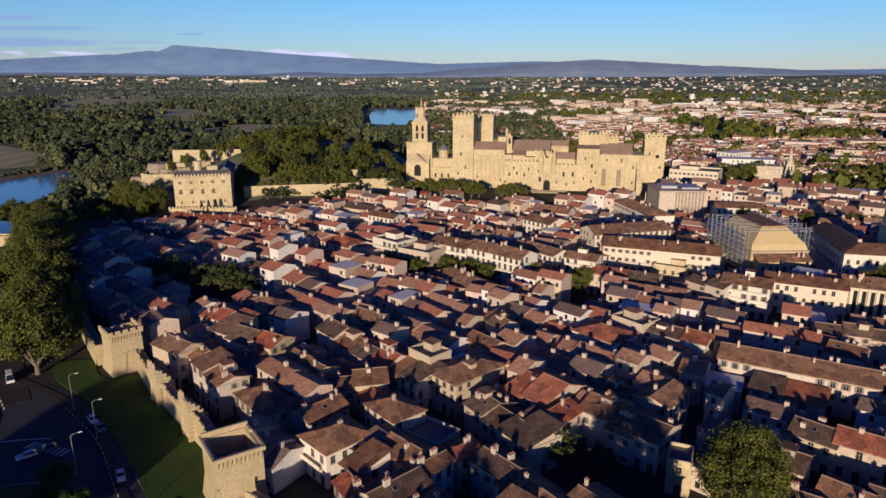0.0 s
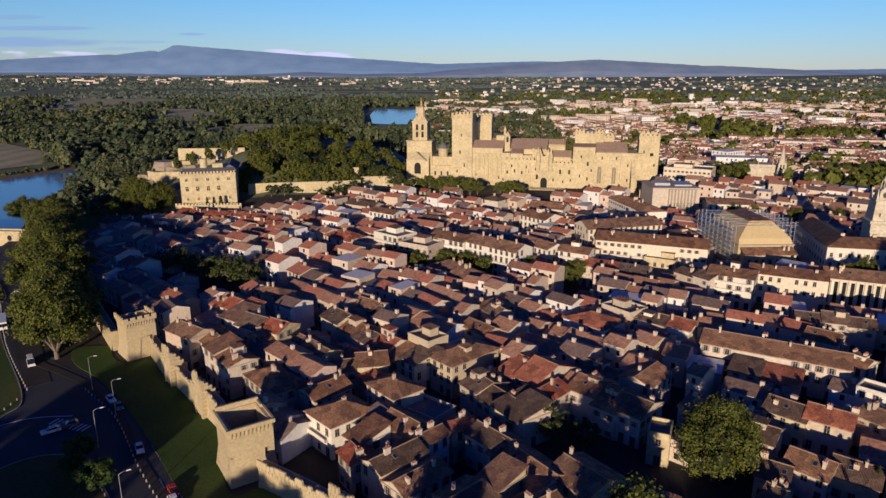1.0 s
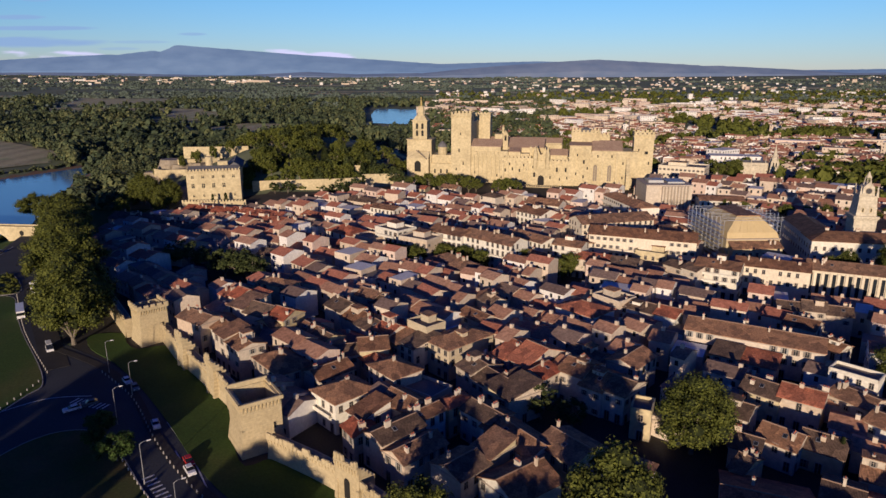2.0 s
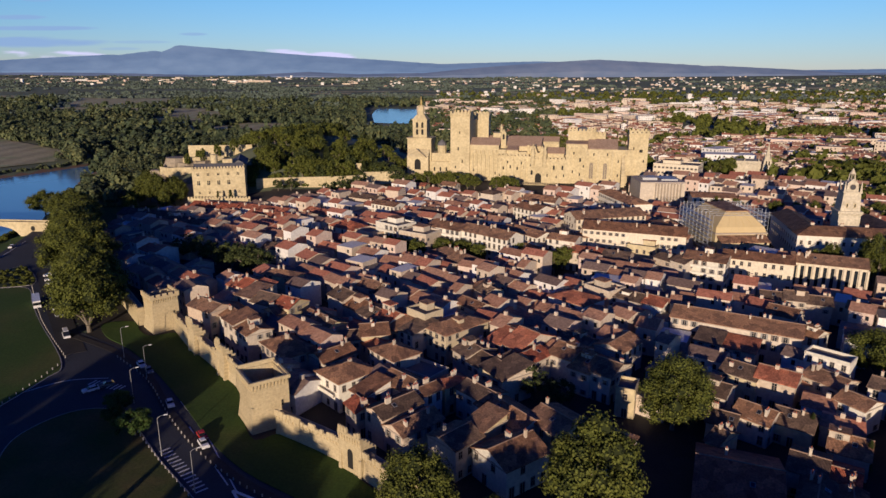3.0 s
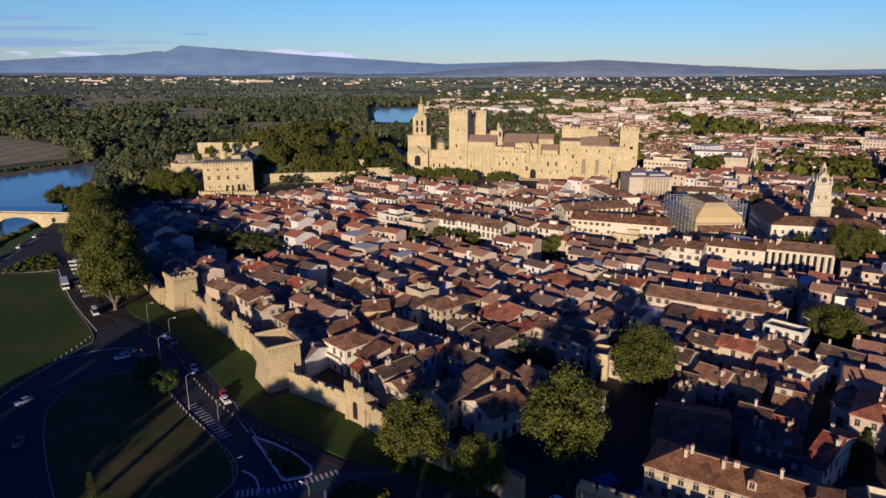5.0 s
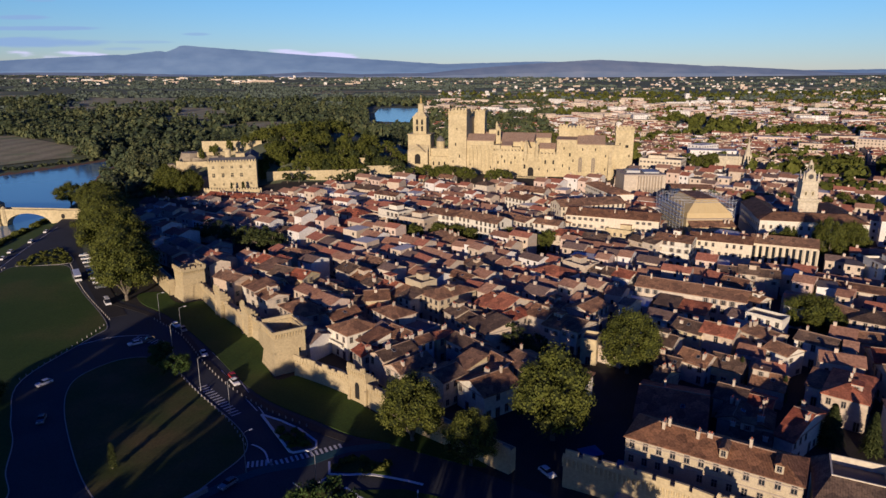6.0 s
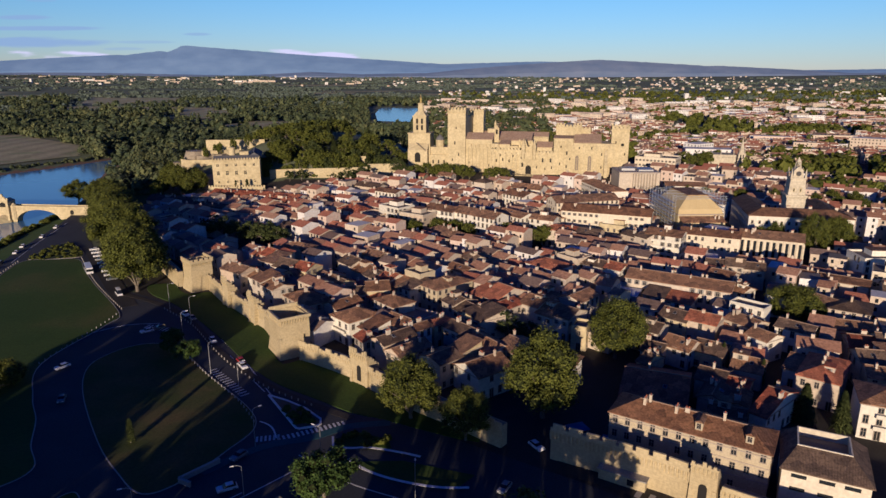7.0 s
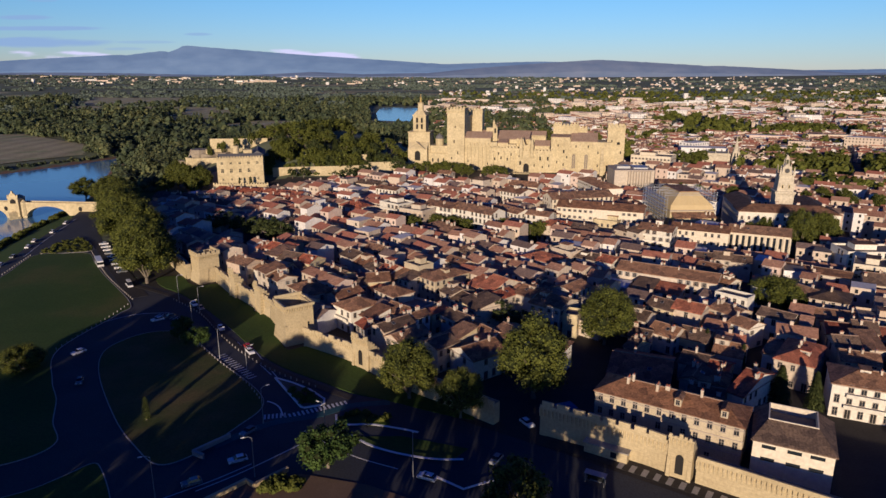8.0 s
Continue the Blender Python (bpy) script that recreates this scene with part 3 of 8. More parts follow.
def wall_geo(w, d, h, kind, slope):
    g = Geo()
    x, y = w / 2, d / 2
    g.prism([(-x, -y), (x, -y), (x, y), (-x, y)], -5, h)
    if kind == "gable":
        z = h + y * slope
        for s in (-1, 1):
            a = [(s * x, -y, h), (s * x, y, h), (s * x, 0, z)]
            g.face(a if s > 0 else a[::-1])
    if kind == "shed":
        z = h + d * slope
        g.face([(x, -y, h), (x, y, h), (x, y, z)])
        g.face([(-x, y, h), (-x, -y, h), (-x, y, z)])
        g.face([(x, y, h), (-x, y, h), (-x, y, z), (x, y, z)])
    return g


def put_windows(root, rng, x, y, w, d, rot, h, style, wide=2.7):
    """Windows on every side that looks onto open space."""
    c, s = math.cos(radians(rot)), math.sin(radians(rot))
    floors = max(1, int(h / 2.9))
    storey = h / floors
    mesh = rng.choice(WINDOWS)
    n_made = 0
    for fx, fy, ang, length in ((0, -1, 0, w), (1, 0, 90, d), (-1, 0, -90, d)):
        nx, ny = c * fx - s * fy, s * fx + c * fy
        if ny > .35:
            continue
        ex, ey = fx * w / 2, fy * d / 2
        cols = max(1, int(length / wide))
        for k in range(cols):
            t = (k + .5) / cols * length - length / 2
            lx, ly = (t, ey) if fy else (ex, t if fx > 0 else -t)
            wx, wy = x + c * (lx + fx * 1.6) - s * (ly + fy * 1.6), y + s * (lx + fx * 1.6) + c * (ly + fy * 1.6)
            if point_taken(wx, wy):
                continue
            for f in range(floors):
                if rng.random() < ((.12 if fy else .45) if y < 250 else .56 if style not in ("white", "block", "public", "columns") else .1):
                    continue
                z = f * storey + (.35 * storey if f else .1)
                me = mesh if f else (SHOP if rng.random() < .5 else mesh)
                part("window", me, None, root, at=pose(lx + fx * .01, ly + fy * .01, z + (.5 if f == 0 and me is not SHOP else 0), 0, 0, ang))
                n_made += 1
    return n_made


def build_house(x, y, w, d, rot, h, roof, style, gz, rng, group="houses of the old town"):
    wk = WALL_OF.get(style) or rng.choice(["plaster", "plaster", "plaster", "white", "pink", "stone_pale"])
    rk = ROOF_OF.get(style) or rng.choice(["roof", "roof", "roof", "roof", "roof_grey", "roof_red" if rng.random() < .35 else "roof"])
    slope = rng.uniform(.28, .46) if roof != "shed" else rng.uniform(.16, .24)
    turn = roof == "cross"
    if turn:
        roof, w, d, rot = "gable", d, w, rot + 90
    shape = {"flat": "flat terrace"}.get(roof, RTONE[rk])
    root = thing("town_house", pose(x, y, gz, 0, 0, rot), "%s town house with %s roof, %d storeys" % (TONE[wk], shape, max(1, int(h / 2.9))), "house", group)
    part("wall", wall_geo(w, d, h, roof, slope), M[wk], root)
    if roof == "flat":
        g = Geo()
        for a in ((-w / 2, w / 2, -d / 2 - .06, -d / 2 + .25), (-w / 2, w / 2, d / 2 - .25, d / 2 + .06), (-w / 2 - .06, -w / 2 + .25, -d / 2 - .06, d / 2 + .06), (w / 2 - .25, w / 2 + .06, -d / 2 - .06, d / 2 + .06)):
            g.box(*a, h - .1, h + .85)
        part("parapet", g, M[wk], root)
        g = Geo()
        g.box(-w / 2 + .26, w / 2 - .26, -d / 2 + .26, d / 2 - .26, h, h + .06)
        part("terrace", g, M["terrace"], root)
        if w > 8 and rng.random() < .7:
            g = Geo()
            a, b = rng.uniform(-.2, .2) * w, rng.uniform(.0, .2) * d
            g.box(a - w * .2, a + w * .2, b - d * .2, b + d * .22, h, h + 2.4)
            part("roof_room", g, M[wk], root)
            g = Geo()
            g.box(a - w * .2 - .3, a + w * .2 + .3, b - d * .2 - .3, b + d * .22 + .3, h + 2.4, h + 2.6)
            part("roof", g, M[rk], root)
        ridge = None
    else:
        g, ridge = roof_geo(w, d, h, roof, slope)
        if style == "modern":
            ridge, g = None, Geo()
            W, D, c = w / 2 + .5, d / 2 + .5, 2.4
            outer = [(-W, -D), (W, -D), (W, D), (-W, D)]
            well = [(-w * .34, -d * .12), (w * .30, -d * .12), (w * .30, d * .42), (-w * .34, d * .42)]
            for i in range(4):
                k = (i + 1) % 4
                g.face([(*outer[i], h), (*outer[k], h), (*well[k], h + c), (*well[i], h + c)])
                g.face([(*outer[i], h - .25), (*outer[k], h - .25), (*outer[k], h), (*outer[i], h)])
        part("roof", g, M[rk], root)
        g = Geo()
        near = y < 285
        g.box(-w / 2 - .16, w / 2 + .16, -d / 2 - .16, d / 2 + .16, h - .5, h - .22)
        if near:
            part("cornice", g, M["frame"], root)
        if near and ridge and (Vector(ridge[0]) - Vector(ridge[1])).length > 1.5:
            g = Geo()
            g.tube(ridge[0], ridge[1], .17, .17, 6)
            part("ridge_cap", g, M["ridge"], root)
    if ridge:
        n = rng.choice([1, 1, 2, 2, 3]) + (4 if w > 25 else 0)
        for _ in range(n):
            t, o = rng.uniform(.06, .94), rng.uniform(-.26, .26) * d if roof == "gable" else rng.uniform(-.1, .1) * d
            p = Vector(ridge[0]).lerp(Vector(ridge[1]), t)
            part("chimney", rng.choice(CHIMNEYS), None, root, at=pose(p.x, p.y + o, p.z - abs(o) * slope, 0, 0, rng.choice([0, 90])))
        if rng.random() < .45 and roof == "gable":
            p = Vector(ridge[0]).lerp(Vector(ridge[1]), rng.uniform(.2, .8))
            o = d * .22
            part("skylight", SKYLIGHT, None, root, at=pose(p.x, -o, p.z - o * slope, math.degrees(math.atan(slope)), 0, 0))
    if style in ("white", "block") and h > 7.5 and w > 10:
        for f in range(1, int(h / 2.9)):
            if rng.random() < .7:
                g = Geo()
                z, a, b = f * h / int(h / 2.9), -w * rng.uniform(.3, .48), w * rng.uniform(.3, .48)
                g.box(a, b, -d / 2 - 1.1, -d / 2, z, z + .15)
                g.box(a, b, -d / 2 - 1.1, -d / 2 - 1.0, z + .15, z + 1.0)
                part("balcony", g, M[wk], root)
    if style == "columns":
        n = int(w / 2.5)
        for i in range(n):
            g = Geo()
            t = -w / 2 + (i + .5) * w / n
            g.box(t - .62, t + .62, -d / 2 - .06, -d / 2 + .05, 1.0, h - 1.2, 0)
            part("tall_window", g, M["pane"], root)
            g = Geo()
            g.box(t + w / n / 2 - .35, t + w / n / 2 + .35, -d / 2 - .5, -d / 2 + .05, 0, h - .7)
            part("column", g, M[wk], root)
        return root
    if style == "hotel":
        for z in (3.4, 6.8, 9.4):
            g = Geo()
            g.box(-w / 2 - .1, w / 2 + .1, -d / 2 - .12, d / 2 + .1, z, z + .22)
            part("string_course", g, M["frame"], root)
        for t in (.07, .37):
            dormer = part("dormer", dormer_geo(), [M["cream"], M["roof"]], root, at=pose(t * w, -d * .30, h + d * .2 * slope, 0, 0, 0))
            part("dormer_window", WINDOWS[1], None, dormer, at=pose(0, -1.21, .1) @ Matrix.Diagonal((.8, 1, .7, 1)))
    if style == "modern" and roof != "flat":
        for a in ((-w * .34, w * .30, -d * .12, -d * .10), (-w * .34, w * .30, d * .40, d * .42), (-w * .34, -w * .32, -d * .10, d * .40), (w * .28, w * .30, -d * .10, d * .40)):
            g = Geo()
            g.box(*a, h, h + 2.6)
            part("terrace_wall", g, M["ivory"], root)
        g = Geo()
        g.box(-w * .32, w * .28, -d * .10, d * .40, h, h + .7)
        part("terrace_floor", g, M["terrace"], root)
    if style == "modern":
        for z in (h - 1.7, h - 4.6):
            for t in (-.30, .02, .30):
                g = Geo()
                g.box(t * w - 1.35, t * w + 1.35, -d / 2 - .05, -d / 2 + .05, z, z + .8, 0)
                part("strip_window", g, M["pane"], root)
    if roof in ("gable", "hip") and not style in ("hotel", "modern", "public") and rng.random() < .16 and min(w, d) > 6:
        t, o, sw = rng.uniform(-.3, .3) * w, -rng.uniform(.05, .28) * d, rng.uniform(2.2, 4.0)
        zt = h + (d / 2 + o) * slope if roof == "gable" else h + min(w, d) * .2 * slope
        g = Geo()
        top = zt + rng.uniform(1.2, 2.2)
        g.box(t - sw / 2, t + sw / 2, o, o + rng.uniform(2, 3), h - .2, top)
        room = part("roof_room", g, M[wk], root)
        g = Geo()
        g.prism([(t - sw / 2 - .25, o - .25), (t + sw / 2 + .25, o - .25), (t + sw / 2 + .25, o + 3.1), (t - sw / 2 - .25, o + 3.1)], top, top + .18)
        part("room_roof", g, M[rk], room)
        if y < 260:
            part("window", WINDOWS[2], None, room, at=pose(t, o - .01, top - 1.6) @ Matrix.Diagonal((.8, 1, .9, 1)))
    if style != "modern" or roof == "flat":
        put_windows(root, rng, x, y, w, d, rot, h, style)
    return root


def dormer_geo():
    g = Geo()
    g.box(-.75, .75, -1.2, 2.2, -.6, 1.5, 0)
    g.prism([(-1.0, -1.4), (1.0, -1.4), (1.0, 2.4), (-1.0, 2.4)], 1.5, 2.1, 1, top=[(-.05, -1.4), (.05, -1.4), (.05, 2.4), (-.05, 2.4)])
    return g


# houses placed to fit the camera's view at assumed eave heights, from the city wall inwards
house(-81.1, 259.0, 12.2, 9.0, -37, 10, 'gable', '', 0)
house(-64.4, 243.1, 16.2, 9.0, -49, 10, 'gable', '', 0)
house(-74.4, 259.1, 11.1, 9.0, -53, 9, 'gable', '', 0)
house(-62.5, 266.4, 24.8, 11.0, -33, 10, 'gable', '', 0)
house(-73.2, 280.4, 20.2, 9.0, -41, 10, 'gable', 'red', 0)
house(-48.7, 230.7, 15.3, 10.7, -50, 9, 'hip', '', 0)
house(-65.0, 294.6, 13.9, 8.0, -31, 10, 'hip', '', 0)
house(-29.7, 213.4, 10.4, 12.2, -47, 8.4, 'hip', 'white', 0)
house(-17.5, 223.0, 11.5, 9.0, -50, 9, 'hip', '', 0)
house(0.0, 244.0, 11.0, 18.0, -48, 9.6, 'hip', 'cream', 0)
house(-9.6, 250.0, 9.0, 7.5, -48, 11.6, 'flat', 'cream', 0)
house(9.3, 220.5, 22.7, 11.0, -56, 8, 'gable', 'grey', 0)
house(19.4, 234.4, 13.4, 16.7, -51, 9, 'gable', '', 0)
house(16.0, 218.7, 21.4, 9.0, 45, 8, 'gable', 'grey', 0)
house(11.8, 193.4, 16.0, 8.6, -55, 7.8, 'gable', 'white', 0)
house(10.2, 177.4, 11.0, 12.0, -54, 6.6, 'cross', 'white', 0)
house(-15.9, 194.8, 7.2, 12.0, -48, 7.8, 'cross', 'grey', 0)
house(-11.0, 189.4, 7.2, 12.0, -48, 7.2, 'cross', 'pink', 0)
house(-2.0, 208.3, 5.4, 8.0, -52, 8, 'hip', 'red', 0)
house(-23.6, 197.0, 5.9, 6.5, -56, 8, 'gable', 'red', 0)
house(-29.9, 240.2, 18.1, 9.0, 11, 8, 'gable', '', 0)
house(-35.4, 226.1, 11.0, 8.0, 42, 8, 'gable', '', 0)
house(-31.6, 265.2, 27.5, 11.0, -50, 9, 'gable', '', 0)
house(-16.1, 246.9, 19.1, 10.0, -47, 9, 'gable', '', 0)
house(-26.7, 281.2, 17.6, 9.0, -40, 9, 'gable', '', 0)
house(-42.0, 248.4, 14.9, 9.0, -45, 9, 'gable', '', 0)
house(-60.8, 257.0, 16.3, 8.0, 46, 8, 'gable', '', 0)
house(-24.7, 237.6, 12.0, 8.0, -58, 7, 'gable', 'red', 0)
house(-9.6, 217.5, 11.8, 8.0, -39, 7, 'flat', '', 0)
house(5.5, 203.0, 9.9, 8.0, -50, 7, 'gable', 'grey', 0)
house(36.5, 220.5, 20.0, 13.0, -44, 8, 'gable', '', 0)
house(47.5, 231.0, 9.0, 12.0, -44, 8.6, 'cross', '', 0)
house(43.2, 206.0, 4.8, 7.0, -24, 7.4, 'flat', 'stone', 0)
house(36.7, 236.0, 10.5, 8.0, -50, 8, 'gable', '', 0)
house(6.8, 263.5, 10.8, 8.0, -50, 9, 'gable', '', 0)
house(11.8, 279.7, 12.7, 8.0, -62, 9, 'gable', '', 0)
house(42.9, 269.6, 15.0, 12.0, -49, 10, 'hip', 'red', 0)
house(65.5, 268.9, 19.7, 10.0, -44, 9, 'gable', '', 0)
house(54.7, 277.8, 11.6, 9.0, -53, 10, 'flat', '', 0)
house(88.1, 245.3, 37.1, 13.0, -30, 9, 'gable', 'long', 0)
house(77.3, 215.1, 9.4, 9.0, -46, 8, 'gable', '', 0)
house(71.2, 194.3, 8.4, 9.0, -46, 6, 'gable', '', 0)
house(102.8, 219.3, 11.4, 6.0, -47, 9, 'flat', 'white', 0)
house(97.7, 210.3, 10.0, 9.0, -60, 8, 'gable', '', 0)
house(97.7, 197.9, 7.3, 8.0, -61, 8, 'gable', 'white', 0)
house(131.9, 225.3, 7.6, 8.0, -66, 9, 'gable', '', 0)
house(147.5, 254.7, 31.4, 9.0, -38, 9, 'gable', 'long', 0)
house(136.3, 218.4, 11.9, 13.0, -36, 9, 'hip', 'grey', 0)
house(129.7, 204.9, 11.5, 9.0, -21, 8, 'gable', 'pink', 0)
house(130.3, 191.3, 20.2, 11.0, -19, 8, 'gable', 'red', 0)
house(143.1, 202.7, 12.4, 10.0, -24, 8, 'flat', '', 0)
house(102.1, 173.3, 9.9, 17.7, -39, 8, 'hip', '', 0)
house(85.8, 181.4, 7.9, 10.0, -34, 6, 'gable', '', 0)
house(81.5, 157.1, 4.0, 20.0, -50, 7, 'gable', 'red', 0)
house(54.1, 141.0, 33.4, 10.6, -32, 10.5, 'hip', 'hotel', 0)
house(76.6, 128.2, 15.3, 15.0, -27, 9.5, 'hip', 'modern', 0)
house(110.3, 153.5, 19.6, 13.0, -25, 10, 'hip', 'white', 0)
house(56.1, 170.4, 16.0, 22.0, -23, 5.2, 'gable', 'purple', 0)
house(80.0, 192.9, 8.7, 10.0, -39, 6, 'gable', 'grey', 0)
house(75.0, 172.2, 12.8, 12.0, -35, 5.0, 'gable', 'grey', 0)
house(84.2, 210.2, 9.4, 9.0, -39, 8, 'gable', '', 0)
house(65.1, 205.1, 7.9, 9.0, -40, 7, 'gable', 'grey', 0)
house(81.3, 235.4, 16.9, 8.0, -36, 7, 'gable', 'grey', 0)
house(121.5, 180.0, 12.9, 10.0, -12, 8, 'gable', '', 0)
house(116.1, 169.3, 9.3, 9.0, -23, 8, 'gable', '', 0)
house(110.6, 203.3, 10.6, 8.0, -46, 7, 'gable', 'grey', 0)
house(119.3, 269.4, 22.0, 9.0, -23, 9, 'gable', 'grey', 0)
house(109.2, 256.9, 9.2, 9.0, -44, 9, 'gable', '', 0)
house(108.2, 240.2, 8.4, 8.0, -57, 9, 'gable', '', 0)
house(166.2, 237.2, 12.4, 12.0, -26, 9, 'gable', '', 0)
house(169.2, 249.5, 11.1, 14.0, -33, 12, 'flat', 'modern', 0)
house(180.0, 269.4, 22.4, 14.0, -4, 12, 'flat', 'white', 0)
house(-26.0, 364.3, 15.8, 12.0, -44, 12.7, 'flat', 'white', 1)
house(-13.9, 351.7, 15.7, 12.0, -35, 11.5, 'flat', '', 1)
house(0.6, 357.7, 19.3, 12.0, -39, 12.7, 'gable', 'white', 1)
house(18.6, 344.4, 28.2, 12.0, -44, 12.7, 'gable', 'white', 1)
house(37.8, 354.3, 21.8, 12.0, -54, 10.7, 'gable', 'white', 1)
house(51.4, 338.3, 12.8, 10.0, -32, 11.7, 'gable', 'white', 1)
house(77.8, 373.8, 37.8, 14.0, 15, 14.7, 'gable', 'block', 1)
house(75.6, 353.3, 34.6, 8.0, 10, 9.7, 'gable', 'block', 1)
house(84.9, 346.1, 45.1, 14.0, -22, 13.7, 'gable', 'block', 1)
house(105.8, 362.6, 11.5, 14.0, 0, 12.5, 'hip', '', 1)
house(92.6, 312.2, 16.2, 10.0, -60, 9.5, 'gable', '', 1)
house(103.6, 307.7, 16.0, 12.0, -34, 11.7, 'gable', 'white', 1)
house(124.3, 308.3, 25.9, 13.0, -26, 11.5, 'gable', 'public', 1)
house(151.5, 305.8, 26.5, 13.0, -25, 10.5, 'gable', 'columns', 1)
house(58.4, 329.2, 16.8, 12.0, -32, 8.5, 'gable', '', 1)
house(70.6, 321.9, 11.7, 12.0, -31, 8.5, 'gable', '', 1)
house(86.9, 337.4, 12.6, 10.0, -32, 8.5, 'flat', '', 1)
house(2.3, 326.2, 29.1, 14.0, -57, 6.5, 'hip', '', 1)
house(-50.1, 376.5, 18.8, 12.0, -44, 8.5, 'hip', 'red', 1)
house(-37.8, 364.7, 13.5, 10.0, -43, 8.5, 'flat', '', 1)
house(-44.3, 355.7, 23.5, 12.0, -25, 6.5, 'gable', 'red', 1)
house(37.6, 333.5, 16.6, 10.0, -51, 7.5, 'gable', '', 1)
house(104.5, 437.0, 44.7, 14.0, -80, 10.7, 'hip', 'white', 1)
house(170.3, 532.4, 31.2, 20.0, -31, 11.5, 'flat', 'public', 1)
house(25.7, 440.9, 10.9, 10.0, -40, 12.5, 'hip', '', 1)
house(2.2, 477.2, 10.7, 8.0, -29, 6.0, 'gable', '', 1)
house(-18.5, 477.3, 12.8, 8.0, -24, 6.0, 'gable', '', 1)
house(-8.3, 412.8, 16.1, 10.0, -37, 8.5, 'gable', '', 1)
house(17.3, 399.7, 20.1, 12.0, -33, 8.5, 'gable', '', 1)
house(46.8, 406.0, 17.3, 14.0, -51, 11.7, 'gable', 'white', 1)
house(55.6, 433.7, 20.5, 12.0, -32, 10.5, 'gable', '', 1)
house(-34.1, 422.8, 17.0, 10.0, -37, 10.7, 'gable', 'white', 1)
house(-48.6, 444.4, 20.0, 10.0, -34, 8.5, 'gable', '', 1)
house(-95.9, 412.5, 34.2, 10.0, -23, 6.5, 'gable', 'red', 1)
house(-136.3, 435.5, 31.2, 12.0, -20, 6.5, 'gable', 'red', 1)
house(-106.0, 425.8, 37.2, 10.0, -26, 7.5, 'gable', 'red', 1)
house(-70.3, 416.1, 21.6, 10.0, -39, 7.5, 'gable', 'red', 1)
house(-65.6, 369.1, 30.4, 10.0, -41, 6.5, 'gable', 'red', 1)
house(-76.2, 342.0, 16.3, 9.0, -24, 6.5, 'gable', '', 1)
house(-144.7, 405.4, 35.8, 10.0, -30, 5.5, 'gable', 'grey', 1)
house(-145.8, 358.6, 19.3, 9.0, -31, 5.5, 'flat', 'grey', 1)
house(-126.6, 350.8, 18.9, 9.0, -21, 4.5, 'gable', 'grey', 1)
house(-171.2, 419.7, 32.1, 12.0, -21, 5.5, 'gable', 'grey', 1)


def street(*pts, width=5.0):
    for (x0, y0), (x1, y1) in zip(pts, pts[1:]):
        L = math.hypot(x1 - x0, y1 - y0)
        claim((x0 + x1) / 2, (y0 + y1) / 2, L + 2, width, math.degrees(math.atan2(y1 - y0, x1 - x0)), 0, KEPT)


# open streets and squares of the town
STREETS = [
    [(-91.7, 288.9), (-71.5, 280.0), (-56.1, 278.3), (-39.7, 268.4), (-21.3, 249.7), (-8.3, 234.5), (3.2, 214.3)],
    [(34.6, 184.2), (44.5, 209.1), (56.4, 247.6)], [(38.9, 309.5), (48.1, 326.3), (65.2, 388.5)],
    [(69.0, 184.2), (81.9, 217.0), (97.8, 262.2)], [(75.0, 144.9), (94.3, 184.2), (113.6, 234.5), (125.6, 270.0)],
    [(96.8, 144.9), (116.0, 184.2), (127.4, 206.6)], [(110.6, 320.5), (148.8, 444.1)], [(142.3, 309.5), (160.1, 358.4), (184.0, 424.0)],
    [(-36.2, 201.7), (-30.4, 231.4), (-26.5, 234.5), (-13.5, 231.4)], [(-4.4, 197.1), (3.1, 206.6), (13.5, 222.6)]]
for s in STREETS:
    street(*s)
WALL_LINE = [(-196, 400), (-150, 326), (-104, 260), (-86, 247), (-70, 229), (-52, 199), (-39, 189), (-24, 177), (13, 147), (24, 143), (45, 130), (60, 118), (92, 97), (150, 70)]
for p, q in zip(WALL_LINE, WALL_LINE[1:]):
    street(p, q, width=12)
for cx, cy, r in ((-2, 160, 13), (21, 158, 15), (51, 193, 8), (120, 223, 9), (24, 206, 12), (188, 330, 26), (98, 158, 10), (-88, 310, 11), (-75, 318, 10),
                  (93, 160, 12), (112, 134, 15), (104, 142, 8), (-22, 345, 7), (2, 341, 9), (27, 339, 6), (47, 325, 6), (-114, 340, 9), (-92, 328, 11), (172, 352, 32), (132, 345, 20), (134, 366, 15), (132, 458, 22), (158, 443, 14), (250, 400, 14), (20, 492, 20), (-10, 494, 14), (36, 300, 6), (38, 160, 9), (46, 156, 7), (44, 179, 6), (88, 142, 9), (94, 150, 9), (80, 148, 6), (96, 126, 9), (94, 115, 8), (85, 119, 6)):
    claim(cx, cy, 2 * r, 2 * r, 0, 0, KEPT)

TOWN = [(-188, 396), (-150, 336), (-98, 268), (-58, 222), (-34, 200), (20, 162), (50, 138), (100, 104), (150, 84), (330, 90), (360, 330), (330, 470), (150, 500),
        (60, 450), (-20, 470), (-60, 470), (-110, 440), (-165, 440)]
FILL = []


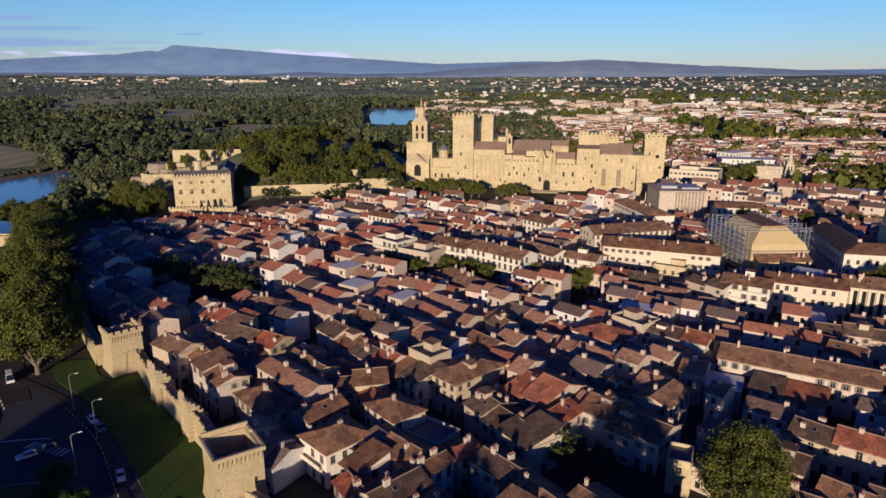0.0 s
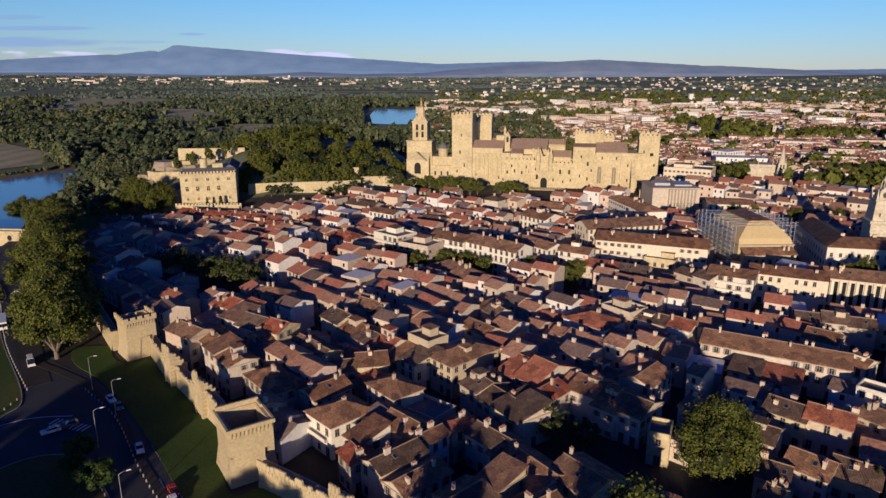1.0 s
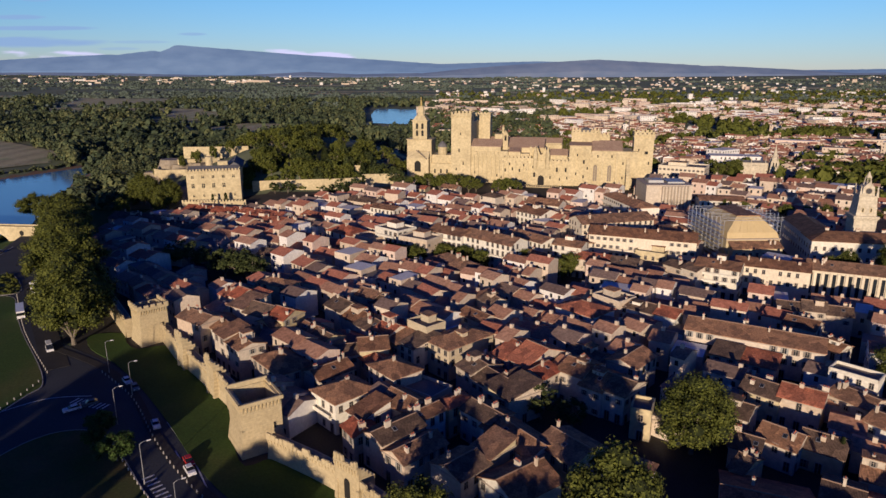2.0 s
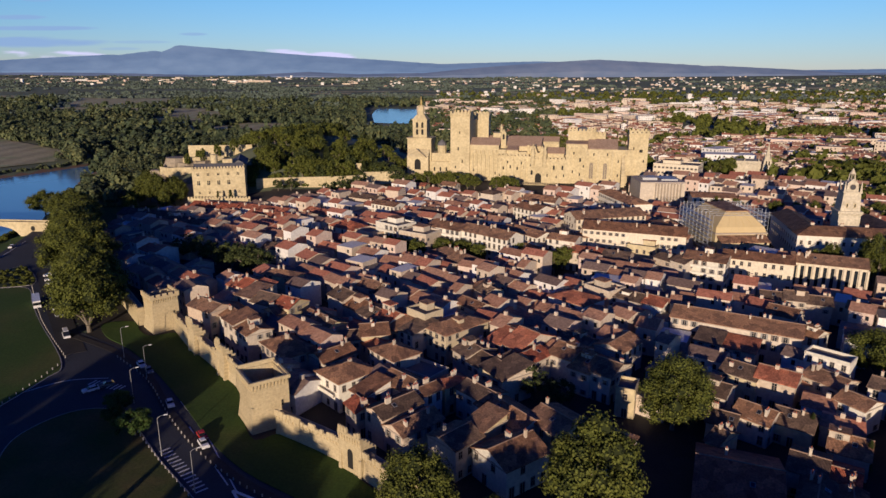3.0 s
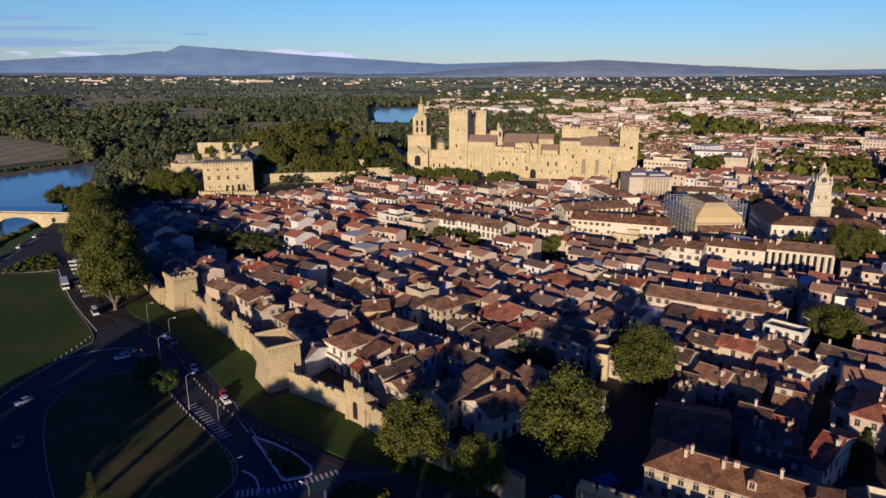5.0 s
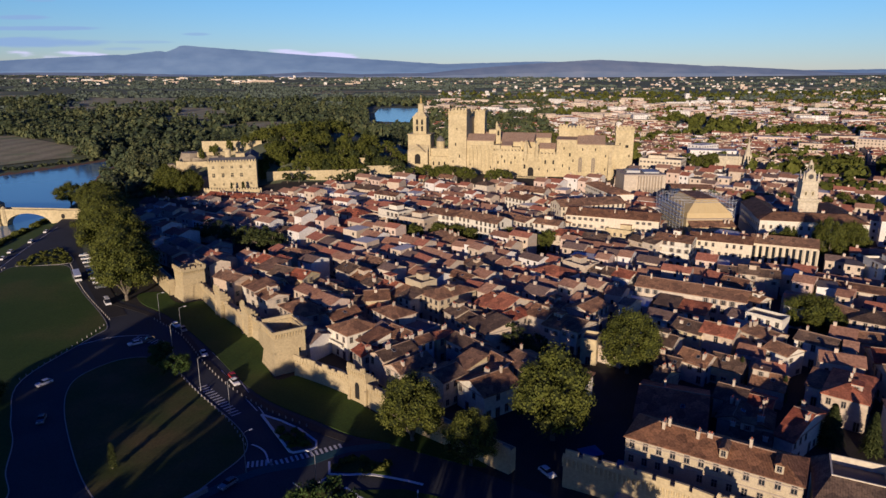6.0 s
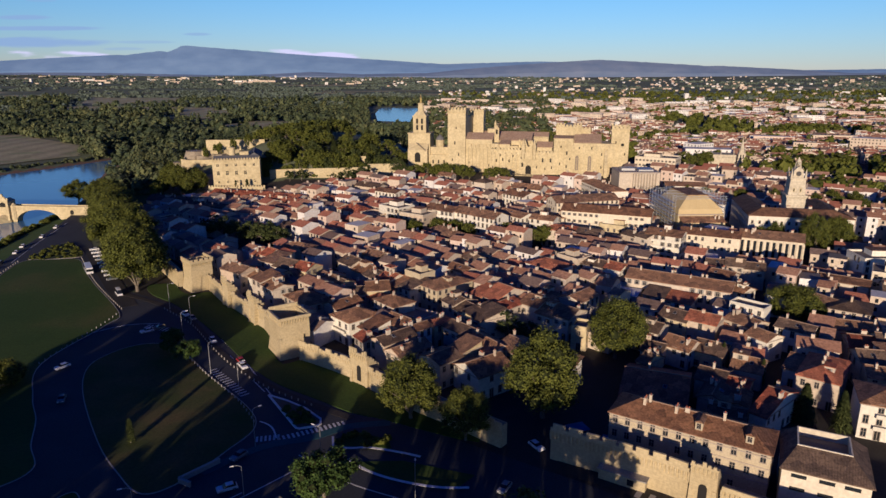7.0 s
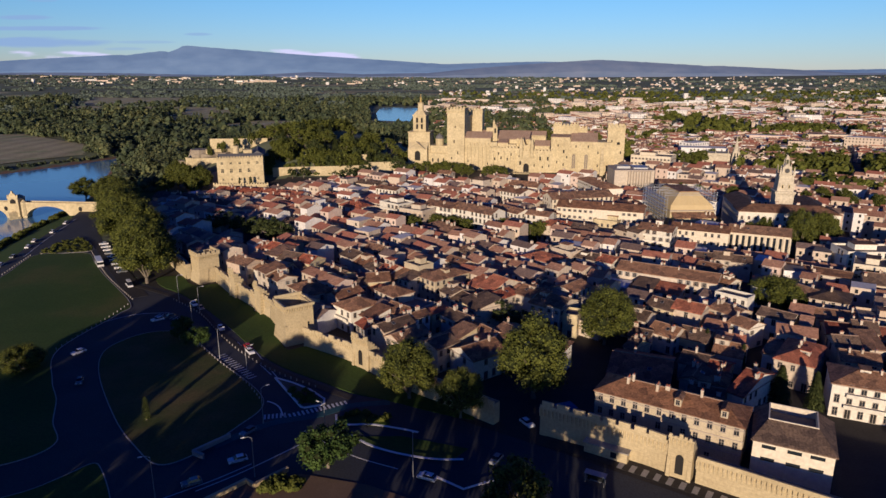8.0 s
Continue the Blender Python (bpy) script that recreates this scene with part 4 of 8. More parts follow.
def fill(angle, ring, seed, lo, hi):
    """Rows of houses along narrow lanes, wherever the district still has room."""
    rng = random.Random(seed)
    c, s = math.cos(radians(angle)), math.sin(radians(angle))
    cx, cy = sum(p[0] for p in ring) / len(ring), sum(p[1] for p in ring) / len(ring)
    v, row = -260.0, 0
    while v < 260:
        dep = rng.uniform(8, 11)
        u = -260.0
        while u < 260:
            w = rng.uniform(5.2, 11.5)
            for cut in (1.0, .55):
                a, b = u + w * cut / 2, v + dep / 2
                x, y = cx + c * a - s * b, cy + s * a + c * b
                if rng.random() < .06:              # a yard
                    continue
                if inside(x, y, ring) and inside(x, y, TOWN) and share_taken(x, y, w * cut, dep, angle) < .10:
                    rot = angle + rng.uniform(-8, 8)
                    h = rng.uniform(lo, hi) + rng.choice([-2, -1.2, -.6, 0, 0, .5, 1, 2])
                    roof = rng.choice(["gable", "gable", "hip", "cross", "cross", "cross", "shed", "shed", "flat"])
                    # grey roofs crowd the shaded districts, their darker tone standing for shade
                    style = rng.choice(["", "grey", "grey", "grey", "white"] if y < 300 and x > 55 else ["", "", "", "grey", "grey", "white"] if y < 300 or x > 30 else ["red", "red", "", "", "white"] if x > -95 else ["grey", "grey", "grey", ""])
                    if x < -95:
                        h *= .72
                    if y < 225:
                        h = min(h, 5.4 if 25 < x < 108 else 8.2)
                    FILL.append((x, y, w * cut, dep, rot, h, roof, style, round(gz_at(x, y), 1)))
                    claim(x, y, w * cut, dep, angle)
                    break
            u += w + (2.5 if rng.random() < .12 else 0.1)
        v += dep + (3.6 if row % 2 else .4)
        row += 1


fill(-46, [(-140, 330), (-98, 262), (-40, 196), (20, 160), (60, 140), (62, 240), (40, 300), (-10, 300), (-100, 350)], 3, 6.5, 10)
fill(-32, [(60, 100), (160, 80), (340, 90), (340, 300), (160, 300), (50, 310), (60, 240)], 4, 6.5, 10)
fill(-36, [(-190, 400), (-140, 325), (-100, 345), (-10, 295), (160, 300), (340, 290), (360, 480), (150, 505), (60, 450), (-60, 470), (-170, 440)], 5, 8, 11)
fill(-40, TOWN, 6, 6, 8)

FULL = 150
FILL.sort(key=lambda s: s[1] + .3 * abs(s[0]))
_rng = random.Random(11)



def row_of_houses(x, y, w, d, rot, h, roof, style, gz, rng):
    """Long old fronts are rows of narrow houses: each has its own roof height, depth and tiles."""
    n = 3 if w > 19 else 2
    cuts = [0] + sorted((k + rng.uniform(-.14, .14)) / n for k in range(1, n)) + [1]
    c, s = math.cos(radians(rot)), math.sin(radians(rot))
    for a, b in zip(cuts, cuts[1:]):
        u, v = ((a + b) / 2 - .5) * w, rng.uniform(-.5, .5)
        yield (x + c * u - s * v, y + s * u + c * v, (b - a) * w - .02, d * rng.uniform(.86, 1.04), rot, h + rng.uniform(-1.1, .9), rng.choice(["gable", "gable", "gable", "shed"]), style if rng.random() < .6 else rng.choice(["", "grey", "red"]), gz)


for s in SPECS:
    if s[6] == "gable" and s[2] > 12.5 and s[7] in ("", "grey", "red") and s[1] < 330:
        for k in row_of_houses(*s, _rng):
            build_house(*k, _rng)
        continue
    if s[8] == 0 and s[7] not in ("hotel", "modern", "cream", "stone"):
        s = (*s[:5], s[5] + _rng.choice([-.8, -.4, 0, .3, .8]), *s[6:])
    build_house(*s, _rng)
for s in FILL[:FULL]:
    build_house(*s, _rng)


# ---- the town beyond: too many to count ----
def town_mass(name, specs, seed, label):
    rng = random.Random(seed)
    g = Geo()
    for x, y, w, d, rot, h, roof, style, gz in specs:
        c, s = math.cos(radians(rot)), math.sin(radians(rot))
        P = lambda a, b, z: (x + c * a - s * b, y + s * a + c * b, gz + z)
        W, D = w / 2, d / 2
        wm = rng.choice([0, 0, 0, 1, 1, 2])
        rm = 4 if style == "red" else rng.choice([3, 3, 3, 4, 5])
        flat = roof == "flat"
        zr = h + (0 if flat else D * .34)
        k = [P(-W, -D, -4), P(W, -D, -4), P(W, D, -4), P(-W, D, -4), P(-W, -D, h), P(W, -D, h), P(W, D, h), P(-W, D, h)]
        for i in range(4):
            j = (i + 1) % 4
            g.face([k[i], k[j], k[4 + j], k[4 + i]], wm)
        if flat:
            g.face(k[4:], 1 if rng.random() < .5 else 6)
        else:
            o = .4
            e = [P(-W - o, -D - o, h - .1), P(W + o, -D - o, h - .1), P(W + o, D + o, h - .1), P(-W - o, D + o, h - .1), P(-W - o, 0, zr), P(W + o, 0, zr)]
            g.face([e[0], e[1], e[5], e[4]], rm)
            g.face([e[2], e[3], e[4], e[5]], rm)
            g.face([P(W, -D, h), P(W, D, h), P(W, 0, zr - .1)], wm)
            g.face([P(-W, D, h), P(-W, -D, h), P(-W, 0, zr - .1)], wm)
            if rng.random() < .7:
                t = rng.uniform(-.8, .8) * W
                q = [P(t - .5, -.4, zr - .6), P(t + .5, -.4, zr - .6), P(t + .5, .4, zr - .6), P(t - .5, .4, zr - .6)]
                g.prism([(p[0], p[1]) for p in q], q[0][2], q[0][2] + 1.7, 0)
        fl = max(1, int(h / 3))
        for fy, L in ((1, w), (0, d)):
            cols = max(1, int(L / 3.2))
            for i in range(cols):
                t = (i + .5) / cols * L - L / 2
                for f in range(fl):
                    z = f * h / fl + .9
                    if rng.random() < .2:
                        continue
                    if fy:
                        q = [P(t - .5, -D - .05, z), P(t + .5, -D - .05, z), P(t + .5, -D - .05, z + 1.5), P(t - .5, -D - .05, z + 1.5)]
                    else:
                        sx = -1 if rot > -90 else 1
                        q = [P(sx * (W + .05), t + .5, z), P(sx * (W + .05), t - .5, z), P(sx * (W + .05), t - .5, z + 1.5), P(sx * (W + .05), t + .5, z + 1.5)]
                    g.face(q, 7)
    tagged(new(name, g.mesh(name, [M[k] for k in ("mass_plaster", "mass_white", "mass_pink", "mass_roof", "mass_roof_red", "mass_roof_grey", "terrace", "pane")])),
           label, "town", "", "stuff")


for k, src in (("plaster", [(.40, .33, .25), (.52, .44, .34), (.60, .53, .43)]), ("white", [(.60, .58, .54), (.74, .73, .70)]), ("pink", [(.52, .40, .32), (.60, .50, .42)]),
               ("roof", [(.26, .13, .08), (.43, .235, .145), (.57, .36, .235)]), ("roof_red", [(.36, .135, .080), (.54, .230, .140)]), ("roof_grey", [(.16, .11, .09), (.30, .215, .17)])):
    M["mass_" + k] = material("town_" + k, src, scale=.3, fine=1.2, spread=.5, pick="island", bump=.3, grit=.45 if "roof" in k else .78)

town_mass("distant_town_houses", FILL[FULL:], 21, "crowded old town houses with clay tile roofs")


AVENUE = [(296, 455), (310, 484), (345, 545), (420, 680), (540, 891), (640, 1090)]      # a straight shaded avenue through the suburb


def far_specs():
    rng = random.Random(31)
    out = []
    for _ in range(8600):
        y = 560 + 1250 * rng.random() ** 1.5
        x = rng.uniform(-.02, 1.02) * y * .95
        if x < 30 + max(0, (900 - y)) * .05 and y < 1000:
            continue
        if y < 640 and x < 185:
            continue
        n = noise.noise(Vector((x * .006, y * .006, 2)))
        if n > .36 - (y - 560) * .0003:
            continue
        if edge_distance(np.array([x]), np.array([y]), AVENUE, False)[0] < 8 or ((x - 525) / 62) ** 2 + ((y - 930) / 40) ** 2 < 1:
            continue
        if math.hypot(x - 245, y - 560) < 28 or math.hypot(x - 205, y - 560) < 40:
            continue
        big = rng.random() < .008 + .045 * (y > 1050)
        w, d = (rng.uniform(20, 55), rng.uniform(12, 18)) if big else (rng.uniform(6, 14), rng.uniform(7, 11))
        h = rng.uniform(9, 17) if big else rng.uniform(4.5, 10)
        out.append((x, y, w, d, rng.choice([-35, -30, -12, 55, -40, 20]) + rng.uniform(-14, 14), h, "flat" if big or rng.random() < .15 else "gable",
                    "red" if rng.random() < .16 else "", gz_at(x, y)))
    out += [(2, 955, 46, 15, -4, 11, "flat", "", 0), (-14, 1040, 40, 12, 2, 8, "flat", "", 0), (32, 905, 24, 12, -8, 8, "flat", "", 0),
            (-64, 770, 34, 16, -6, 7, "flat", "", 0), (-92, 790, 18, 12, -6, 6, "gable", "", 0)]
    return out


town_mass("distant_suburb", far_specs(), 22, "spreading pale suburb houses with tile roofs")


def outskirts():
    rng = random.Random(33)
    out = []
    for _ in range(1700):
        y = 1400 + 3100 * rng.random()
        x = rng.uniform(-.85, .85) * y
        left = x < -.02 * y
        if left and (y < 3100 or rng.random() < .5):
            continue
        if noise.noise(Vector((x * .002, y * .002, 7))) > .2:
            continue
        w, d = rng.uniform(6, 15) * (2.2 if rng.random() < .12 else 1), rng.uniform(7, 12)
        out.append((x, y, w, d, rng.uniform(-50, 20), rng.uniform(4, 7 if rng.random() < .95 else 22), "flat" if rng.random() < .7 else "gable", "", gz_at(x, y)))
    for _ in range(44):                       # works and depots on the far edge of the plain
        y = rng.uniform(3300, 4300)
        x = rng.choice([-.56, -.50, -.40, -.33, -.30, -.27, -.12]) * y + rng.uniform(-110, 110)
        out.append((x, y, rng.uniform(18, 80), rng.uniform(12, 24), rng.uniform(-8, 8), rng.uniform(3, 5.5), "flat", "", gz_at(x, y) + 3))
    return out


town_mass("distant_outskirts", outskirts(), 23, "white far-off buildings scattered over the plain")


# ---- trees ----
def leaf_crown(rng, rx, rz, zc, lobes, leaves, size):
    """Leaf sprays gathered in clumps on the limbs of an uneven crown; the clump hearts, coloured dark as inner shade,
    come last.
    """
    cs = []
    for i in range(lobes):
        t, u = rng.uniform(0, 2 * math.pi), rng.uniform(-.8, 1)
        k = math.sqrt(max(0, 1 - u * u)) * rng.uniform(.52, .94)
        reach = 1 + .16 * math.sin(2 * t + rx) + .10 * math.sin(5 * t + 2 * u)
        cs.append((rx * k * reach * math.cos(t), rx * k * reach * math.sin(t), zc + rz * u * rng.uniform(.62, .9), rng.uniform(.15, .31) * rx))
    v, f = [], []
    for i in range(leaves):
        cx, cy, cz, r = cs[i % lobes]
        d = Vector((rng.gauss(0, 1), rng.gauss(0, 1), rng.gauss(.15, 1))).normalized()
        p = Vector((cx, cy, cz)) + d * r * rng.uniform(.55, 1.15)
        n = (d + Vector((rng.uniform(-.6, .6), rng.uniform(-.6, .6), rng.uniform(-.3, .6)))).normalized()
        a = n.orthogonal().normalized()
        a.rotate(Matrix.Rotation(rng.uniform(0, 6.28), 3, n))
        b = n.cross(a)
        s = size * rng.uniform(.55, 1.3)
        k = len(v)
        v += [tuple(p - a * s * .5), tuple(p + b * s * .38 + n * s * .06), tuple(p + a * s * .55), tuple(p - b * s * .38 + n * s * .06)]
        f.append((k, k + 1, k + 2, k + 3))
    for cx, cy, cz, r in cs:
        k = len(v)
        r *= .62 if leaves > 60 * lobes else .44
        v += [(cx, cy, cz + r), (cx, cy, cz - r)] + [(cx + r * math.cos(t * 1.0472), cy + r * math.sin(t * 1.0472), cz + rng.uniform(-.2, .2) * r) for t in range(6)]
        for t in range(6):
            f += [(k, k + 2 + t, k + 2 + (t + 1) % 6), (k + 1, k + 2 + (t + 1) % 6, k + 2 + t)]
    return v, f, cs


def tree_meshes(seed, rx, rz, height, trunk, lobes, leaves, size, mat):
    rng = random.Random(seed)
    zc = height - rz
    v, f, cs = leaf_crown(rng, rx, rz, zc, lobes, leaves, size)
    crown = bpy.data.meshes.new("crown")
    crown.from_pydata(v, [], f)
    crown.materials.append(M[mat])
    crown.materials.append(M["leaf_heart_shade"])
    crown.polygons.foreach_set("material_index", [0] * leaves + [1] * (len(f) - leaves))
    crown.update()
    g = Geo()
    fork = max(1.5, (height - 2 * rz) * .9)
    g.tube((0, 0, -.6), (rng.uniform(-.2, .2), rng.uniform(-.2, .2), fork), trunk, trunk * .7, 9)
    for c in cs[:12]:
        mid = Vector((c[0] * .4, c[1] * .4, fork + (c[2] - fork) * .55))
        g.tube((0, 0, fork - .3), mid, trunk * .5, trunk * .28, 6)
        g.tube(mid, c[:3], trunk * .28, trunk * .08, 5)
    return crown, g.mesh("trunk", M["bark"])


PLANE = [tree_meshes(41 + i, 7.4, 6.8, 15.2, .5, 96, 15000, .40, "leaf") for i in range(4)]
ROUND = [tree_meshes(51 + i, 4.2, 3.6, 9.0, .28, 44, 3600, .42, "leaf") for i in range(3)]
BUSHY = [tree_meshes(151 + i, 4.2, 3.7, 9.0, .28, 34, 1000, .72, "leaf") for i in range(3)]
DARK = [tree_meshes(61 + i, 4.6, 4.6, 11.0, .3, 34, 1300, .66, "leaf_dark") for i in range(3)]
PINE = [tree_meshes(71, 4.4, 3.2, 7.6, .3, 60, 6000, .38, "leaf_pine")]
SMALL = [tree_meshes(81 + i, 2.0, 1.8, 4.4, .12, 12, 600, .38, "leaf") for i in range(2)]
_trng = random.Random(5)


def tree(kind, x, y, s=1.0, sz=None, name="tree", label="leafy plane tree with a broad green crown", group="", gz=None):
    crown, trunk = _trng.choice(kind)
    root = thing(name, pose(x, y, gz_at(x, y) if gz is None else gz, 0, 0, _trng.uniform(0, 360)), label, "tree", group)
    root.scale = (s, s, sz or s)
    part("trunk", trunk, None, root)
    part("crown", crown, None, root)
    return root


def cone_tree_mesh(seed, r, h, n, mat, fullness=1.0):
    """A conifer or cypress: sprays on tapering whorls."""
    rng = random.Random(seed)
    v, f = [], []
    for i in range(n):
        t = rng.random() ** .8
        z = .6 + (h - .6) * t
        rad = r * (1 - t) ** fullness * rng.uniform(.55, 1.05) + .06
        a = rng.uniform(0, 2 * math.pi)
        p = Vector((rad * math.cos(a), rad * math.sin(a), z))
        d = Vector((math.cos(a), math.sin(a), rng.uniform(-.6, .3))).normalized()
        b = d.cross(Vector((0, 0, 1))).normalized()
        s = rng.uniform(.3, .7) * (.35 + r * .22)
        k = len(v)
        v += [tuple(p - d * s), tuple(p + b * s * .5), tuple(p + d * s), tuple(p - b * s * .5 + Vector((0, 0, .1)))]
        f.append((k, k + 1, k + 2, k + 3))
    k = len(v)
    v += [(0, 0, h * .96)] + [(r * .5 * math.cos(t * 1.0472), r * .5 * math.sin(t * 1.0472), .8) for t in range(6)]
    f += [(k, k + 1 + t, k + 1 + (t + 1) % 6) for t in range(6)]
    me = bpy.data.meshes.new("crown")
    me.from_pydata(v, [], f)
    me.materials.append(M[mat])
    me.update()
    g = Geo()
    g.tube((0, 0, -.5), (0, 0, h * .7), .2, .05, 6)
    return me, g.mesh("trunk", M["bark"])


CYPRESS = [cone_tree_mesh(91, .9, 8, 900, "leaf_dark", .5)]
CONIFER = [cone_tree_mesh(92, 3.2, 11, 1500, "leaf_dark", .9)]

# trees on the place inside the gate and in the gardens
tree(PLANE, -9.0, 160.5, 1.16, 1.08, group="plane trees by the gate")
tree(PLANE, 4.5, 150.5, .86, .86, group="plane trees by the gate")
tree(PLANE, 24.5, 161, 1.42, 1.5, label="tall leafy plane tree in the shaded square", group="plane trees by the gate")
tree(PLANE, 52, 197, 1.3, 1.25, label="leafy plane tree beside the narrow street")
tree(PLANE, 119.5, 223, 1.15, 1.0, label="round leafy tree in a walled garden")
tree(DARK, 20, 213, 1.1, .85, label="dark leafy tree in a shaded courtyard")
tree(DARK, 27, 209, .9, .7, label="dark leafy tree in a shaded courtyard")
tree(PINE, -25.5, 128.5, 1.55, 1.35, "stone_pine", "broad stone pine beside the road")
tree(PINE, -78.5, 194.9, 1.0, .92, "stone_pine", "small stone pine on the traffic lawn", "lawn pines")
tree(PINE, -86.5, 200.5, .6, .65, "stone_pine", "small stone pine on the traffic lawn", "lawn pines")
tree(PINE, -87.5, 206.2, .85, .8, "stone_pine", "small stone pine on the traffic lawn", "lawn pines")
tree(PLANE, -124, 178, .86, .62, label="broad bushy tree beside the bend of the road", gz=-1.6)
tree(ROUND, 14, 109, 1.75, 1.45, label="sunlit leafy tree beside the bus stop")
for i in range(15):
    k = i / 14
    tree(PLANE, -121 - 102 * k + _trng.uniform(-2.5, 2.5), 260 + 174 * k + _trng.uniform(-2, 2), 1.62 + .20 * math.sin(i * 2), (1.50 if i < 10 else 1.28) + .20 * math.cos(i * 3), group="plane trees along the wall", label="tall plane tree in the row outside the wall")
for x, y, s in ((-121, 346, 1.5), (-113, 340, 1.5), (-105, 336, 1.4), (-96, 330, 1.7), (-88, 326, 1.7), (-82, 320, 1.6), (-92, 336, 1.5)):
    tree(DARK, x, y, s, 1.1, label="dark dense tree in a town garden", group="town garden trees")
for x, y, s in ((-23, 345, 1.3), (-16, 341, 1.4), (-29, 350, 1.1), (-3, 344, 1.5), (5, 340, 1.5), (12, 334, 1.2), (25, 341, 1.4), (30, 337, 1.2), (44, 322, 1.2), (50, 328, 1.1)):
    tree(ROUND, x, y, s, 1.15, label="small green tree in a town courtyard", group="courtyard trees")
for x, y, s in ((-188, 532, .6), (-178, 536, .7), (-170, 545, .8), (-205, 527, .5), (-160, 553, .8), (-186, 550, .7), (-188, 478, 1.5), (-199, 470, 1.4), (-178, 462, 1.2), (-206, 488, 1.3), (-172, 448, 1.0), (-190, 440, 1.2)):
    tree(ROUND, x, y, s, 1.4, label="leafy tree below the episcopal palace", group="trees below the rock")
tree(PLANE, -259, 470, 1.25, 1.05, label="lone bushy tree beside the bridge head")
for x, y, s in ((-186, 470, 1.15), (-172, 462, 1.05), (-196, 482, 1.2), (-180, 484, 1.0)):
    tree(PLANE, x, y, s, s * 1.15, label="large leafy tree below the episcopal palace", group="trees below the rock")
for x, y, s in ((171, 305, 1.35), (183, 309, 1.2), (160, 318, .9), (152, 316, .8), (192, 318, 1.0)):
    tree(PLANE, x, y, s * .78, s * 1.05, label="leafy plane tree on the town hall square", group="square trees")
for x, y in ((242, 382), (255, 378), (232, 390), (222, 398), (212, 405), (240, 412), (252, 406), (262, 388), (206, 414)):
    tree(PLANE, x, y, .75, .9, label="leafy plane tree on the long square", group="square trees")
for x, y in ((160, 436), (170, 432), (180, 428), (190, 424), (200, 420)):
    tree(ROUND, x, y, 1.1, 1.3, label="leafy tree behind the theatre", group="square trees")
for x, y, s in ((206, 543, 1.5), (214, 550, 1.4), (200, 556, 1.4), (196, 536, 1.1), (222, 562, 1.2)):
    tree(ROUND, x, y, s, 1.5, label="tall garden tree beside the church", group="church garden trees")
for x, y, k in ((-20, 496, 1.3), (-12, 491, 1.5), (-5, 494, 1.3), (2, 488, 1.5), (8, 492, 1.35), (14, 486, 1.4), (19, 490, 1.1), (33, 483, 1.2), (39, 479, 1.35), (44, 481, 1.1)):
    tree(ROUND, x, y, k, k * .95, label="clipped green tree before the palace", group="palace square trees")
tree(CONIFER, 89, 158, 1.0, 1.0, "cedar", "dark cedar in a walled garden", "garden cedars")
tree(CONIFER, 96, 154, .85, 1.0, "cedar", "dark cedar in a walled garden", "garden cedars")
for x, y in ((102, 155), (85, 165), (88, 178), (82, 190)):
    tree(CYPRESS, x, y, 1, 1.05, "cypress", "slim dark cypress in a walled garden", "garden cypresses")
tree(CYPRESS, -74.8, 149, 1.05, .82, "cypress", "lone small cypress on the traffic lawn")
tree(CYPRESS, -143, 458, 1.2, 1.3, "cypress", "dark cypress before the episcopal palace", "palace cypresses")
tree(CYPRESS, -136, 461, 1.6, 1.2, "cypress", "dark cypress before the episcopal palace", "palace cypresses")
_hr = random.Random(9)
for i in range(330):
    x, y = _hr.uniform(-205, -22), 506 + 210 * _hr.random() ** 1.5
    if not inside(x, y, HILL) or (y < 545 and x < -132) or (x < -150 and y < 575) or (y > 570 and x > -88):
        continue
    kind = _hr.choice([DARK, BUSHY, BUSHY, BUSHY, CONIFER if _hr.random() < .3 else BUSHY])
    tree(kind, x, y, _hr.uniform(1.0, 1.5), _hr.uniform(1.0, 1.4), label="leafy park tree on the rock garden", group="rock garden trees")
for i in range(16):
    tree(BUSHY, -136 + 46 * _hr.random(), 503 + 38 * _hr.random(), _hr.uniform(.8, 1.2), _hr.uniform(.8, 1.2), label="leafy park tree on the rock garden", group="rock garden trees")
for x, y, s in ((-43, 520, 1.6), (-36, 514, 1.5), (-52, 524, 1.5), (-60, 514, 1.2), (-68, 476, 1.3), (-76, 472, 1.1), (-60, 480, 1.2), (-112, 486, .9), (-104, 488, .9), (-30, 505, 1.2)):
    tree(DARK, x, y, s, s * .85, label="dark leafy tree at the foot of the rock", group="rock garden trees")
# unseen promenade trees, added below the viewpoint and sized to shade lawns and road
for i in range(17):
    x = -210 + 9.5 * i
    if -98 < x < -75:
        continue
    tree(ROUND, x, 78 + 5 * math.sin(i * 1.7), 2.3, (2.5 if -109 < x < -97 else 3.3 if -138 < x < -97 else 1.75 if x < -136 else 2.4) + .2 * math.sin(i * 2.3), label="tall unseen plane tree added to cast shade", group="promenade trees")
for i in range(13):                       # a second unseen rank closes the gaps in the shade of the first
    x = -214 + 9.2 * i
    tree(ROUND, x, 66 + 3 * math.sin(i * 2.1), 2.2, (3.3 if -139 < x < -112 else 1.8) + .2 * math.sin(i * 1.3), label="tall unseen plane tree added to cast shade", group="promenade trees")
for x in (-76, -70, -61):
    tree(ROUND, x, 68, 1.7, 2.5, label="tall unseen plane tree added to cast shade", group="promenade trees")
for x, s in ((-52, 1.5),):
    tree(ROUND, x, 78, s, 1.75, label="unseen plane tree added to cast shade", group="promenade trees")
